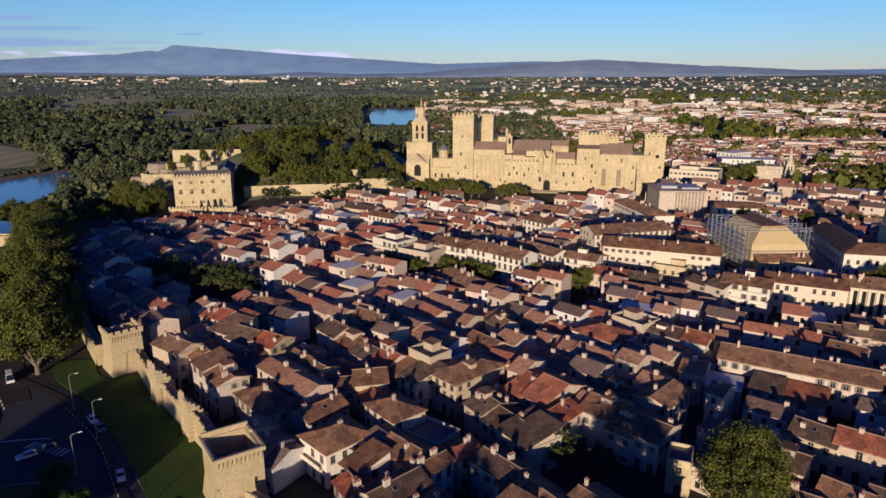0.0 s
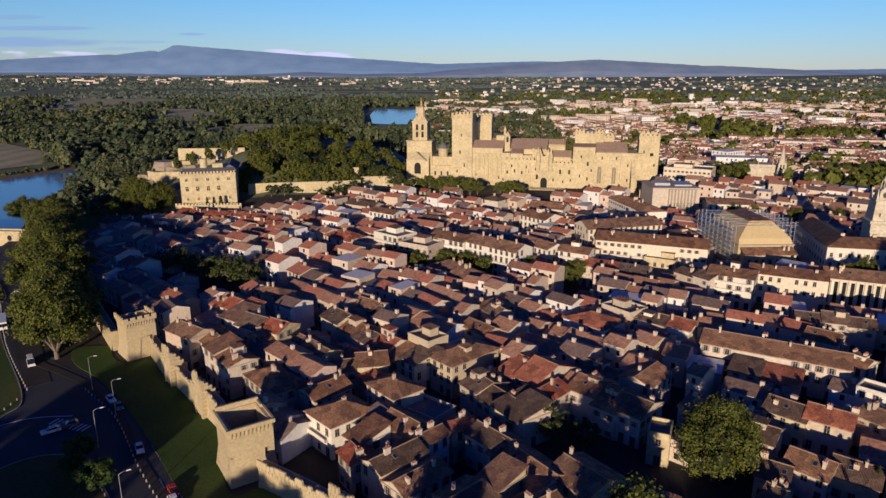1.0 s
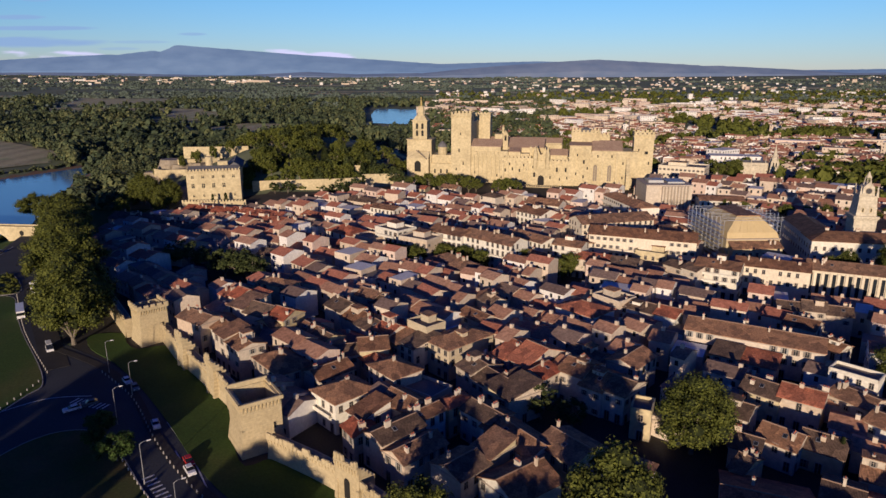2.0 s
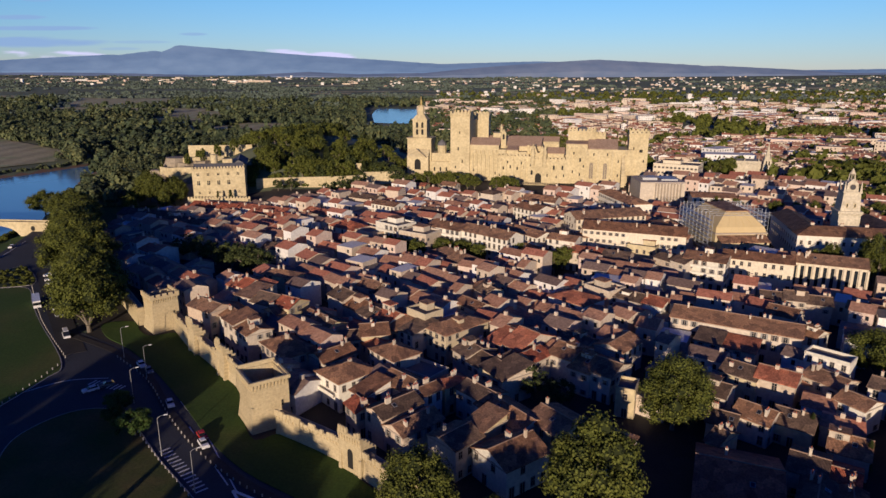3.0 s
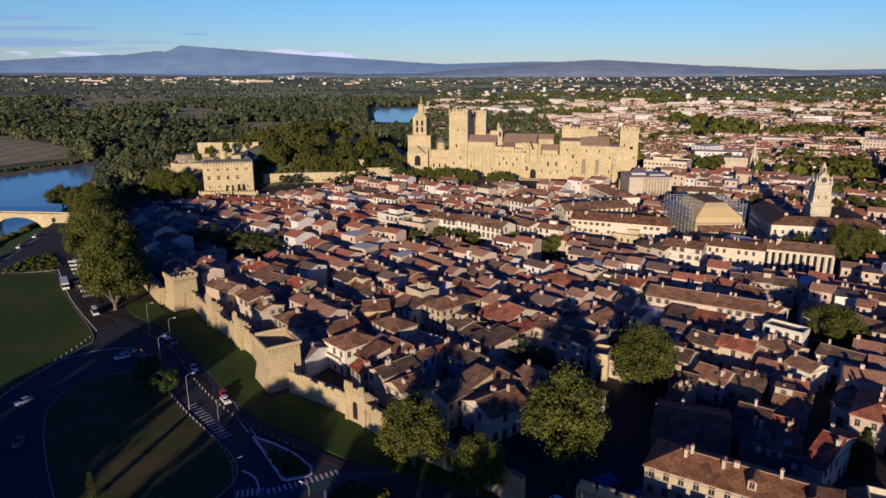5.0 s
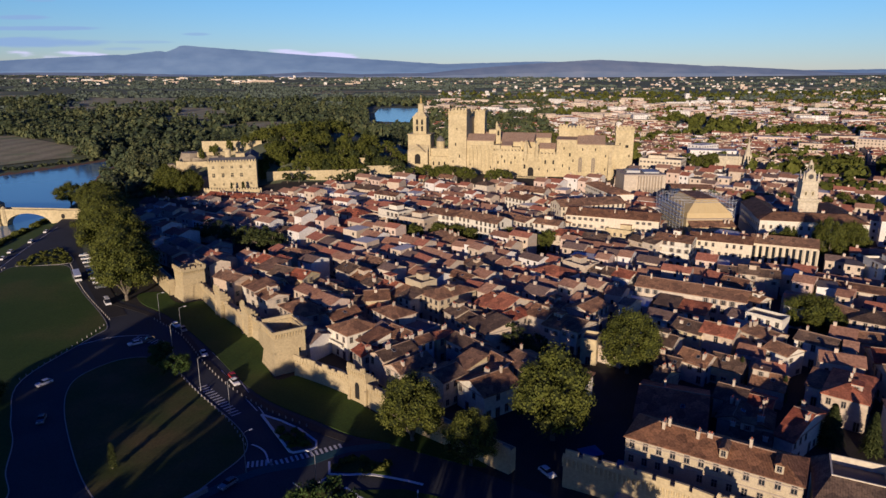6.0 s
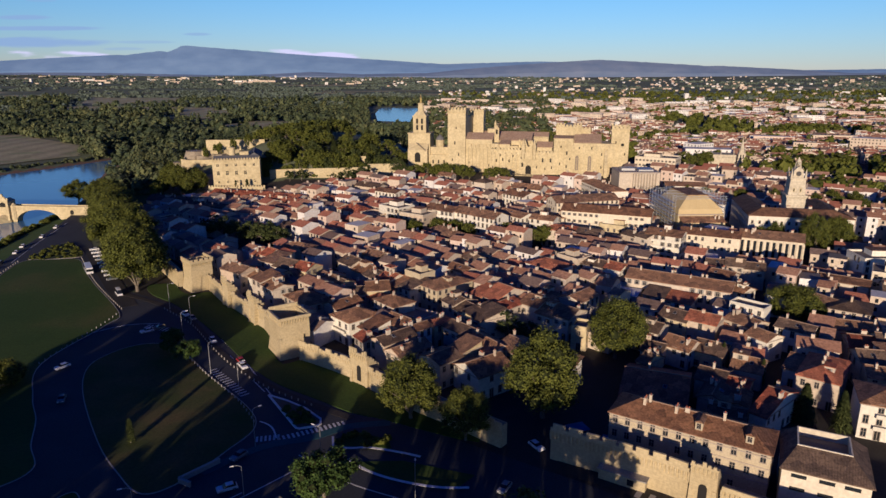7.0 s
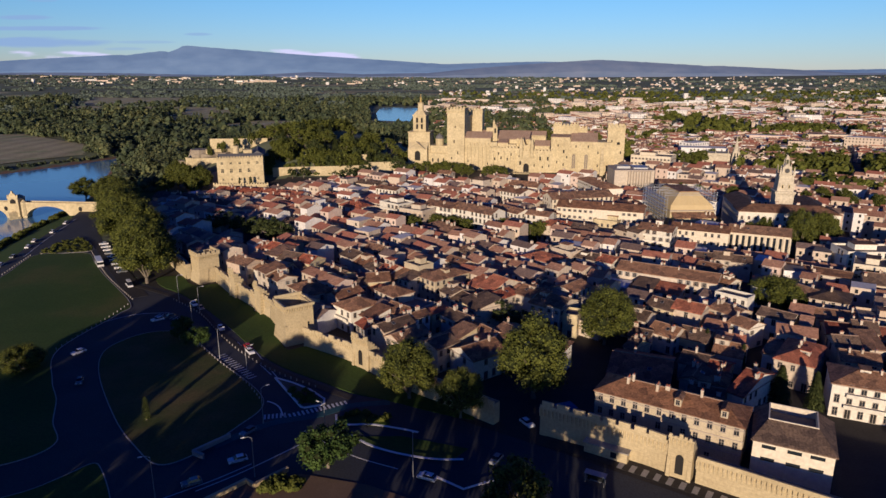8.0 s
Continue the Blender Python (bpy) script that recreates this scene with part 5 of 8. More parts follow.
for x, s, k in ((-24, 1.6, 2.2), (-15, 1.8, 2.3), (-7, 2.0, 2.6), (1, 1.8, 2.6), (9, 1.7, 2.5), (16, 1.4, 2.2), (23, 1.4, 2.2)):
    tree(ROUND, x, 76, s, k, label="tall unseen plane tree added to cast shade", group="promenade trees")
for x, y in ((-93, 84), (-84, 82)):
    tree(ROUND, x, y, 1.4, 1.2, label="lower unseen plane tree added to cast shade", group="promenade trees")


def woods(name, spots, seed, mat, label, leaves=70):
    """Woodland: every tree a tuft of leaf sprays over an uneven crown."""
    rng = np.random.default_rng(seed)
    V, F, k = [], [], 0
    for x, y, z, r, h in spots:
        n = int(leaves * (2.2 if y < 820 else .8)) if leaves > 50 else leaves
        t = rng.uniform(0, 2 * np.pi, n)
        u = rng.uniform(-.55, 1, n)
        lob = 1 + .28 * np.sin(3 * t + rng.uniform(0, 6)) * np.cos(2 * u + rng.uniform(0, 3))
        k0 = np.sqrt(np.maximum(0, 1 - u * u)) * lob
        c = np.stack([x + r * k0 * np.cos(t), y + r * k0 * np.sin(t), z + h * .52 + h * .48 * u * lob], -1)
        nrm = np.stack([k0 * np.cos(t), k0 * np.sin(t), u + .25], -1) + rng.normal(0, .45, (n, 3))
        nrm /= np.linalg.norm(nrm, axis=1)[:, None]
        a = np.cross(nrm, rng.normal(0, 1, (n, 3)))
        a /= np.linalg.norm(a, axis=1)[:, None]
        b = np.cross(nrm, a)
        s = (r * 3.3 / math.sqrt(n) * rng.uniform(.6, 1.3, n))[:, None]
        V.append(np.stack([c - a * s, c + b * s * .8, c + a * s, c - b * s * .8], 1).reshape(-1, 3))
        F.append(np.arange(4 * n).reshape(-1, 4) + k)
        k += 4 * n
        core = np.array([(x, y, z + h * .88), (x, y, z)] + [(x + .95 * r * math.cos(q * 1.0472), y + .95 * r * math.sin(q * 1.0472), z + h * .45) for q in range(6)])
        V.append(core)
        F.append(np.array([(k, k + 2 + q, k + 2 + (q + 1) % 6, k + 2 + (q + 1) % 6) for q in range(6)])[:, :3])
        k += 8
    me = bpy.data.meshes.new(name)
    me.from_pydata(np.concatenate(V).tolist(), [], [tuple(q) for part_f in F for q in part_f.tolist()])
    me.materials.append(M[mat])
    me.update()
    tagged(new(name, me), label, "woods", "", "stuff")


def wood_spots():
    rng = random.Random(77)
    near, far = [], []
    tries = 0
    while len(near) < 6800 and tries < 120000:
        tries += 1
        y = 470 + 1500 * rng.random() ** 1.5
        x = rng.uniform(-.95, .16) * y
        if inside(x, y, RIVER) or inside(x, y, RIVER_FAR) or inside(x, y, HILL) or edge_distance(x, y, RIVER) < 5:
            continue
        if y < 760 and x > -205 or (x > -60 and y < 700) or (x > 0 and y < 760):
            continue
        if 1010 < y < 1660 and -.112 < x / y < -.022:
            continue
        if x < -360 and y < 705 and edge_distance(x, y, RIVER) < 70:
            continue
        if any(inside(x, y, q) for q in FIELDS):
            continue
        if any(inside(x, y + k, q) for q in FIELDS[:4] for k in (30, 60, 90)) and rng.random() < .9:
            continue
        grove = noise.noise(Vector((x * .011, y * .011, 4)))
        if noise.noise(Vector((x * .006, y * .006, 9))) > .30 and rng.random() < .75:        # scrub and glades between the groves
            near.append((x, y, gz_at(x, y) - .6, rng.uniform(1.6, 3.4), rng.uniform(2.5, 5)))
        elif grove > .28:                                                                    # stands of poplar
            near.append((x, y, gz_at(x, y) - 1, rng.uniform(2.0, 3.4), rng.uniform(12, 18)))
        else:
            r = rng.uniform(2.4, 4.8) + 3.5 * rng.random() ** 3
            near.append((x, y, gz_at(x, y) - 1, r, r * rng.uniform(1.5, 2.2) + 3))
    bank = [(-470, 440), (-424, 560), (-395, 625), (-368, 680), (-350, 728)]
    for (x0, y0), (x1, y1) in zip(bank, bank[1:]):          # scrub along the far bank
        for i in range(26):
            k = rng.random()
            x, y = x0 + (x1 - x0) * k - rng.uniform(0, 7), y0 + (y1 - y0) * k
            near.append((x, y, gz_at(x, y) - .6, rng.uniform(1, 2.6), rng.uniform(1.6, 4.2)))
    while len(far) < 11500:                                  # tree belts along lanes and ditches, with open strips between
        y0 = 1450 + 3150 * rng.random()
        x0, run, slant = rng.uniform(-.9, .9) * y0, rng.uniform(60, 420), rng.uniform(-.16, .16)
        if x0 > 0 and rng.random() < .45:
            continue
        deep = rng.choice([6, 10, 22, 45])
        for _ in range(int(run / 13 * (1 + deep / 22))):
            k = rng.random()
            x, y = x0 + run * k, y0 + slant * run * k + rng.uniform(0, deep)
            if (y < 1760 and -.135 < x / y < -.012) or any(inside(x, y, q) for q in FIELDS[:6]):
                continue
            low = .35 if y < 2100 and -.14 < x / y < -.01 else 1
            far.append((x, y, gz_at(x, y) - 2, rng.uniform(4, 8), rng.uniform(5, 9.5) * low))
    return near, far


FIELDS = [[(-700, 560), (-447, 575), (-408, 650), (-380, 700), (-405, 768), (-590, 935), (-780, 900)], [(-370, 1050), (-240, 1010), (-230, 1160), (-330, 1180)],
          [(-476, 1219), (-406, 1279), (-475, 1500), (-568, 1479)], [(-912, 1695), (-690, 1781), (-798, 2062), (-1073, 2062)],
          [(-900, 1500), (-500, 1450), (-520, 1600), (-900, 1640)], [(-1100, 900), (-760, 880), (-740, 1000), (-1100, 1010)]]
_fr = random.Random(14)
for _ in range(46):
    y = _fr.uniform(1000, 4300)
    x = _fr.uniform(-.8, -.34 if y < 1800 else .8) * y
    w, d, sl = _fr.uniform(.05, .16) * y, _fr.uniform(.02, .05) * y, _fr.uniform(-.12, .12)
    FIELDS.append([(x, y), (x + w, y + sl * w), (x + w, y + sl * w + d), (x, y + d)])
for i, ring in enumerate(FIELDS):
    g = Geo()
    g.face([(x, y, gz_at(x, y) + .8) for x, y in ring])
    solid("field_%d" % (i + 1), g, M["field"], "dry harvested field between woods and tree belts", "field", "structure")
_near, _far = wood_spots()
woods("riverside_woods", _near, 1, "leaf_far", "dense dark green riverside woodland", 52)
woods("plain_woods", _far, 2, "leaf_plain_hazed", "far tree belts scattered over the plain", 22)


def suburb_trees():
    rng = random.Random(88)
    out = []
    for _ in range(3600):
        y = 520 + 1900 * rng.random() ** 1.4
        x = rng.uniform(.0, .95) * y
        if y < 600 and x < 200:
            continue
        if noise.noise(Vector((x * .006, y * .006, 2))) < .16 - (y - 560) * .0003 and rng.random() < .86:
            continue
        out.append((x, y, gz_at(x, y), rng.uniform(3, 6.5), rng.uniform(7, 13)))
    for cx, cy, rx, ry, n in ((525, 930, 62, 40, 110), (275, 445, 34, 12, 26), (440, 730, 26, 8, 16), (340, 650, 20, 7, 12)):
        for _ in range(n):
            a, k = rng.uniform(0, 6.28), math.sqrt(rng.random())
            x, y = cx + rx * k * math.cos(a), cy + ry * k * math.sin(a)
            out.append((x, y, gz_at(x, y), rng.uniform(3.5, 6.5), rng.uniform(9, 15)))
    return [q for q in out if edge_distance(np.array([q[0]]), np.array([q[1]]), AVENUE, False)[0] > 8]


woods("suburb_trees", suburb_trees(), 3, "leaf", "green garden trees between far houses", 42)


# ---- stone monuments ----
def merlons(g, x0, x1, y0, y1, z, w=1.5, gap=1.0, h=1.4, t=.5, sides="fblr"):
    """Battlements round a box."""
    def run(a, b, fixed, along):
        n = max(1, int((b - a + gap) / (w + gap)))
        pitch = (b - a + gap) / n
        for i in range(n):
            p = a + i * pitch
            q = p + pitch - gap
            if along:
                g.box(p, q, fixed - t / 2, fixed + t / 2, z, z + h)
            else:
                g.box(fixed - t / 2, fixed + t / 2, p, q, z, z + h)
    if "f" in sides:
        run(x0, x1, y0 + t / 2, True)
    if "b" in sides:
        run(x0, x1, y1 - t / 2, True)
    if "l" in sides:
        run(y0, y1, x0 + t / 2, False)
    if "r" in sides:
        run(y0, y1, x1 - t / 2, False)


def corbels(g, x0, x1, y, z, step=1.1, drop=1.6, out=.45, dirn=(0, -1)):
    """A row of stepped brackets under a parapet, along x at the face y."""
    n = max(1, int(round((x1 - x0) / step)))
    for i in range(n + 1):
        x = x0 + (x1 - x0) * i / n
        g.box(x - .18, x + .18, y - out, y + .05, z - drop * .55, z)
        g.box(x - .16, x + .16, y - out * .55, y + .05, z - drop, z - drop * .5)


def fortified(name, root, x0, x1, y0, y1, z0, z1, mat, batter=.0, crown=True, flare=.45, mw=1.5, gap=1.0, mh=1.4, sides="fblr"):
    """A tower: shaft, corbels, parapet and battlement as parts."""
    g = Geo()
    r = [(x0, y0), (x1, y0), (x1, y1), (x0, y1)]
    b = [(x0 - batter, y0 - batter), (x1 + batter, y0 - batter), (x1 + batter, y1 + batter), (x0 - batter, y1 + batter)]
    g.prism(b, z0, z0 + (z1 - z0) * .3, 0, top=r, cap=False)
    g.prism(r, z0 + (z1 - z0) * .3, z1, 0)
    sh = part(name, g, M[mat], root)
    if crown:
        g = Geo()
        corbels(g, x0, x1, y0, z1 - .1, out=flare)
        n = max(1, int(round((y1 - y0) / 1.1)))
        for i in range(n + 1):
            y = y0 + (y1 - y0) * i / n
            g.box(x0 - flare, x0 + .05, y - .18, y + .18, z1 - 1.0, z1 - .1)
            g.box(x0 - flare * .55, x0 + .05, y - .16, y + .16, z1 - 1.7, z1 - .9)
        tagged(part("corbel_course", g, M[mat], sh), kind="stuff")
        g = Geo()
        a = flare
        for q in ((x0 - a, x1 + a, y0 - a, y0 - a + .6), (x0 - a, x1 + a, y1 + a - .6, y1 + a), (x0 - a, x0 - a + .6, y0 - a, y1 + a), (x1 + a - .6, x1 + a, y0 - a, y1 + a)):
            g.box(*q, z1 - .3, z1 + .9)
        merlons(g, x0 - a, x1 + a, y0 - a, y1 + a, z1 + .9, mw, gap, mh, .6, sides)
        tagged(part("battlement", g, M[mat], sh), kind="stuff")
    return sh


def arched(g, x, y, z, w, h, mat=1, depth=.06, n=8):
    """A flat dark pointed-arch face, painted as a shaded opening, looking to -y."""
    pts = [(x - w / 2, y - depth, z), (x + w / 2, y - depth, z), (x + w / 2, y - depth, z + h - w / 2)]
    for i in range(1, n):
        t = math.pi * i / n
        pts.append((x + w / 2 * math.cos(t), y - depth, z + h - w / 2 + w / 2 * math.sin(t) * 1.15))
    pts.append((x - w / 2, y - depth, z + h - w / 2))
    g.face(pts, mat)


def slit(root, x, y, z, w, h, frame=.25):
    g = Geo()
    g.box(x - w / 2 - frame, x + w / 2 + frame, y - .12, y + .1, z - frame, z + h + frame, 0)
    g.face([(x - w / 2, y - .13, z), (x + w / 2, y - .13, z), (x + w / 2, y - .13, z + h), (x - w / 2, y - .13, z + h)], 1)
    part("window", g, [M["stone_pale"], M["opening"]], root)


def lean_roof(g, x0, x1, y0, y1, z0, z1, thick=.3):
    """A roof plane that rises from y0 to y1."""
    a = [(x0, y0, z0), (x1, y0, z0), (x1, y1, z1), (x0, y1, z1)]
    g.face([(p[0], p[1], p[2] + thick) for p in a])
    g.face(a[::-1])
    for i in range(4):
        j = (i + 1) % 4
        g.face([a[i], a[j], (a[j][0], a[j][1], a[j][2] + thick), (a[i][0], a[i][1], a[i][2] + thick)])


def gable_roof(g, x0, x1, y0, y1, z, rise, along="x", thick=.3):
    if along == "x":
        m = (y0 + y1) / 2
        lean_roof(g, x0, x1, y0, m, z, z + rise, thick)
        g.face([(x0, m, z + rise + thick), (x1, m, z + rise + thick), (x1, y1, z + thick), (x0, y1, z + thick)])
        for x in (x0, x1):
            g.face([(x, y0, z), (x, y1, z), (x, m, z + rise)])
    else:
        m = (x0 + x1) / 2
        g.face([(x0, y0, z + thick), (m, y0, z + rise + thick), (m, y1, z + rise + thick), (x0, y1, z + thick)][::-1])
        g.face([(m, y0, z + rise + thick), (x1, y0, z + thick), (x1, y1, z + thick), (m, y1, z + rise + thick)][::-1])
        for y in (y0, y1):
            g.face([(x0, y, z), (x1, y, z), (m, y, z + rise)])


def build_palace():
    root = thing("gothic_palace", pose(139, 504, 0, 0, 0, -12), "vast golden limestone gothic palace with battlemented towers", "palace")
    # north-west tower and the tall tower behind it
    t = fortified("tower", root, -138.7, -124.6, 0, 14.5, 3, 55.4, "stone_pale", .5, mh=1.5)
    slit(t, -132, 0, 42, .7, 1.8); slit(t, -133, 0, 30, .9, 2.4); slit(t, -130, 0, 21, .8, 2.4); slit(t, -135, 0, 17, .8, 2)
    fortified("tower", root, -127.7, -116.2, 38, 50, 3, 52.8, "stone_pale", .2)
    g = Geo()
    g.box(-133, -125.2, 14.5, 38, 3, 50.5)
    part("tower_link", g, M["stone_pale"], root)
    # old palace: long west wing with blind arches and low tile roofs
    g = Geo()
    g.box(-124.6, -103.7, 2, 16, 3, 34)
    w = part("wing", g, M["stone_pale"], root)
    for i in range(7):
        x = -122.5 + i * 3
        g = Geo()
        g.box(x - .4, x + .4, 1.0, 2.1, 8, 28)
        part("buttress", g, M["stone_pale"], w)
    for i in range(6):
        x = -121 + i * 3
        g = Geo()
        g.prism([(x - 1.1, 1.0), (x + 1.1, 1.0), (x + 1.1, 2.1), (x - 1.1, 2.1)], 27.4, 30.5)
        part("blind_arch", g, M["stone_pale"], w)
    for x in (-119.5, -113.5, -107.5):
        slit(w, x, 2, 22, .8, 1.8)
    g = Geo()
    gable_roof(g, -125, -103.2, 2, 22, 34, 4.4)
    part("roof", g, M["roof_pale"], w)
    g = Geo()
    g.box(-112, -106, 34, 44, 3, 40)
    g.disc(-106.4, 40, 1.1, 1.0, 36, 43.5, 8)
    g.disc(-106.4, 40, 1.2, .1, 43.5, 46.5, 8)
    w = part("wing", g, M["stone_pale"], root)
    g = Geo()
    gable_roof(g, -116, -62, 36, 52, 33, 4.0)
    part("roof", g, M["roof_pale"], w)
    g = Geo()
    g.box(-124, -62, 36, 50, 3, 34)
    part("wing", g, M["stone_pale"], root)
    g = Geo()
    g.box(-103.2, -99.6, 11, 13.5, 31, 41.6)
    g.prism([(-103.4, 11), (-99.4, 11), (-99.4, 13.5), (-103.4, 13.5)], 41.6, 44.8, top=[(-101.5, 11), (-101.3, 11), (-101.3, 13.5), (-101.5, 13.5)])
    arched(g, -101.4, 11, 37.6, 1.5, 3.6)
    part("bell_turret", g, [M["stone_pale"], M["opening"]], root)
    # middle wing
    g = Geo()
    g.box(-104, -82, 1, 18, 3, 27)
    g.box(-103.7, -98.5, 1, 18, 27, 31.2)
    g.box(-98.5, -90, 5, 18, 27, 30.4)
    g.box(-90, -84, 7, 18, 27, 29.2)
    g.box(-100, -74, 14, 40, 3, 32.5)
    for i in range(4):
        g.box(-84 + 2.6 * i, -82.6 + 2.6 * i, 12.6, 14, 26, 33.6 - .5 * (i % 2))
    w = part("wing", g, M["stone_pale"], root)
    g = Geo()
    merlons(g, -104, -82, 1, 18, 27, 1.6, .9, 1.4, .5, "f")
    corbels(g, -104, -82, 1, 26.8, 1.4)
    part("battlement", g, M["stone_pale"], w)
    g = Geo()
    gable_roof(g, -100, -74, 14, 40, 32.6, 5.6)
    lean_roof(g, -98.6, -90, 5, 14, 30.5, 32.6)
    part("roof", g, M["roof_pale"], w)
    for x in (-100, -95, -90, -85):
        slit(w, x, 1, 17 + (x % 2), 1.0, 2.2)
    for x in (-98, -88):
        g = Geo()
        g.box(x - .6, x + .6, -.2, 1.1, 4, 24)
        part("buttress", g, M["stone_pale"], w)
    # entrance front with its two slim turrets
    g = Geo()
    g.box(-82, -54, -.6, 16, 2, 25.5)
    w = part("wing", g, M["stone_pale"], root)
    g = Geo()
    merlons(g, -82, -54, -.6, 16, 25.5, 1.6, .9, 1.5, .5, "f")
    corbels(g, -82, -54, -.6, 25.3, 1.4)
    part("battlement", g, M["stone_pale"], w)
    for x in (-79, -70.6):
        g = Geo()
        g.disc(x, -.4, 1.5, 1.5, 20, 29, 8)
        g.disc(x, -.4, 1.7, .1, 29, 36, 8, 0)
        part("turret", g, M["stone_pale"], w)
    g = Geo()
    arched(g, -74.8, -.6, 7, 4.4, 8)
    part("doorway", g, [M["stone_pale"], M["opening"]], w)
    for x, z, wide, high in ((-64, 18, 1.2, 3), (-58, 18, 1.2, 3), (-79.5, 14, 1.4, 3.2)):
        g = Geo()
        arched(g, x, -.6, z, wide, high)
        part("window", g, [M["stone_pale"], M["opening"]], w)
    g = Geo()
    gable_roof(g, -69.5, -57, 6, 20, 28.6, 3.6)
    part("roof", g, M["roof_pale"], w)
    g = Geo()
    g.box(-69, -57.4, 6.6, 19.4, 3, 28.5)
    g.box(-80.5, -69.4, 1.6, 19.4, 3, 29.4)
    g.prism([(-80, 1.6), (-76, 1.6), (-76, 14), (-80, 14)], 29.4, 34.5, top=[(-78.1, 1.6), (-77.9, 1.6), (-77.9, 14), (-78.1, 14)])
    g.prism([(-74.6, 1.6), (-70.6, 1.6), (-70.6, 14), (-74.6, 14)], 29.4, 34.5, top=[(-72.7, 1.6), (-72.5, 1.6), (-72.5, 14), (-72.7, 14)])
    g.box(-96, -74, 40, 44, 3, 29)
    part("wing", g, M["stone_pale"], w)
    # corner block, the guard tower and the great chapel
    g = Geo()
    g.box(-56, -41.5, 0, 22, 0, 36.2)
    w = part("corner_tower", g, M["stone_pale"], root)
    g = Geo()
    lean_roof(g, -56.4, -41.1, -.4, 13, 36.3, 37.4)
    part("roof", g, M["roof_pale"], w)
    slit(w, -46, 0, 24, 1.2, 2.6); slit(w, -51, 0, 16, .8, 2); slit(w, -46, 0, 14, .9, 2.2)
    fortified("tower", root, -55.2, -36, 14, 30, 2, 43.4, "stone_pale", .0, mh=1.4)
    fortified("tower", root, -36, -29, 18, 30, 2, 40.5, "stone_pale", .0, mh=1.3)
    g = Geo()
    g.disc(-45.3, 22, 4.5, 4.5, 43, 44.4, 14)
    g.disc(-45.3, 22, 4.6, 3.2, 44.4, 46.0, 14)
    g.disc(-45.3, 22, 3.2, .3, 46.0, 47.0, 14)
    part("dome", g, M["slate"], root)
    g = Geo()
    g.box(-41, -10, 0, 22, -2, 33)
    w = part("chapel", g, M["stone_pale"], root)
    for x in (-41, -33.5, -24, -15):
        g = Geo()
        g.box(x - .9, x + .9, -1.6, .2, -2, 29)
        g.prism([(x - .9, -1.6), (x + .9, -1.6), (x + .9, .2), (x - .9, .2)], 29, 32, top=[(x - .9, -.1), (x + .9, -.1), (x + .9, .2), (x - .9, .2)])
        part("buttress", g, M["stone_pale"], w)
    for x in (-38.2, -28.7):
        g = Geo()
        g.box(x - 2.0, x + 2.0, -.18, .1, 11.6, 24.5, 0)
        arched(g, x, -.13, 12.4, 2.6, 11, 1, .1)
        g.box(x - .12, x + .12, -.3, -.1, 12.4, 22, 0)
        part("window", g, [M["stone_pale"], M["stone_dark"]], w)
    for i in range(5):
        g = Geo()
        arched(g, -56 + i * 4.4, -.02, 2, 3.0, 6.5)
        part("arcade_arch", g, [M["stone_pale"], M["opening"]], w)
    g = Geo()
    lean_roof(g, -41, -20.5, 1.2, 15, 33.1, 38.6)
    g.face([(-41, 15, 38.9), (-20.5, 15, 38.9), (-20.5, 28, 33.5), (-41, 28, 33.5)])
    for x in (-41, -20.5):
        g.face([(x, 1.2, 33.1), (x, 28, 33.1), (x, 15, 38.8)])
    part("roof", g, M["roof_pale"], w)
    for x in (-101.5, -93, -84.5, -66.5, -61, -52.5, -48.5):
        g = Geo()
        y = 1 if x < -82 else -.6 if x < -55 else 0
        g.box(x - .6, x + .6, y - 1.3, y + .1, 4, 23.5 if x < -55 else 33)
        g.prism([(x - .6, y - 1.3), (x + .6, y - 1.3), (x + .6, y + .1), (x - .6, y + .1)], 23.5 if x < -55 else 33, 25 if x < -55 else 34.6, top=[(x - .5, y - .05), (x + .5, y - .05), (x + .5, y + .1), (x - .5, y + .1)])
        part("pilaster", g, M["stone_pale"], root)
    for x, y, z in ((-122, 2, 15), (-116.5, 2, 14), (-110.5, 2, 15), (-106, 2, 13), (-102.8, 1, 12), (-97, 1, 21.5), (-87, 1, 21), (-92, 1, 11), (-80.5, -.6, 20), (-68.5, -.6, 13), (-62, -.6, 12), (-57, -.6, 13), (-50.5, 0, 29),
                    (-43.5, 0, 20), (-20, 0, 24), (-20, 0, 14), (-36.8, 0, 28.5), (-27.5, 0, 28.5)):
        slit(root, x, y, z, .8, 1.9)
    # south tower and the flying buttress
    t = fortified("tower", root, -13.4, -.4, 4, 18, -2, 43.6, "stone_pale", .6, mh=1.6)
    slit(t, -5, 4, 31, 2.2, 2.0); slit(t, -10, 4, 33, .8, 1.6); slit(t, -3, 4, 24, .8, 2); slit(t, -11, 4, 22, .8, 2)
    g = Geo()
    g.prism([(-18, -9), (-15.5, -9), (-15.5, -6), (-18, -6)], -3, 18)
    g.prism([(-18, -9), (-15.5, -9), (-15.5, 1), (-18, 1)], 16.5, 17.5, top=[(-18, -.5), (-15.5, -.5), (-15.5, 1), (-18, 1)])
    g.face([(-18, -9, 18), (-15.5, -9, 18), (-15.5, 0, 29), (-18, 0, 29)])
    for x in (-18, -15.5):
        g.face([(x, -9, 17), (x, -9, 18.2), (x, 0, 29.4), (x, 0, 27)])
    g.face([(-18, -9, 16.8), (-15.5, -9, 16.8), (-15.5, 0, 27), (-18, 0, 27)])
    part("flying_buttress", g, M["stone_pale"], root)
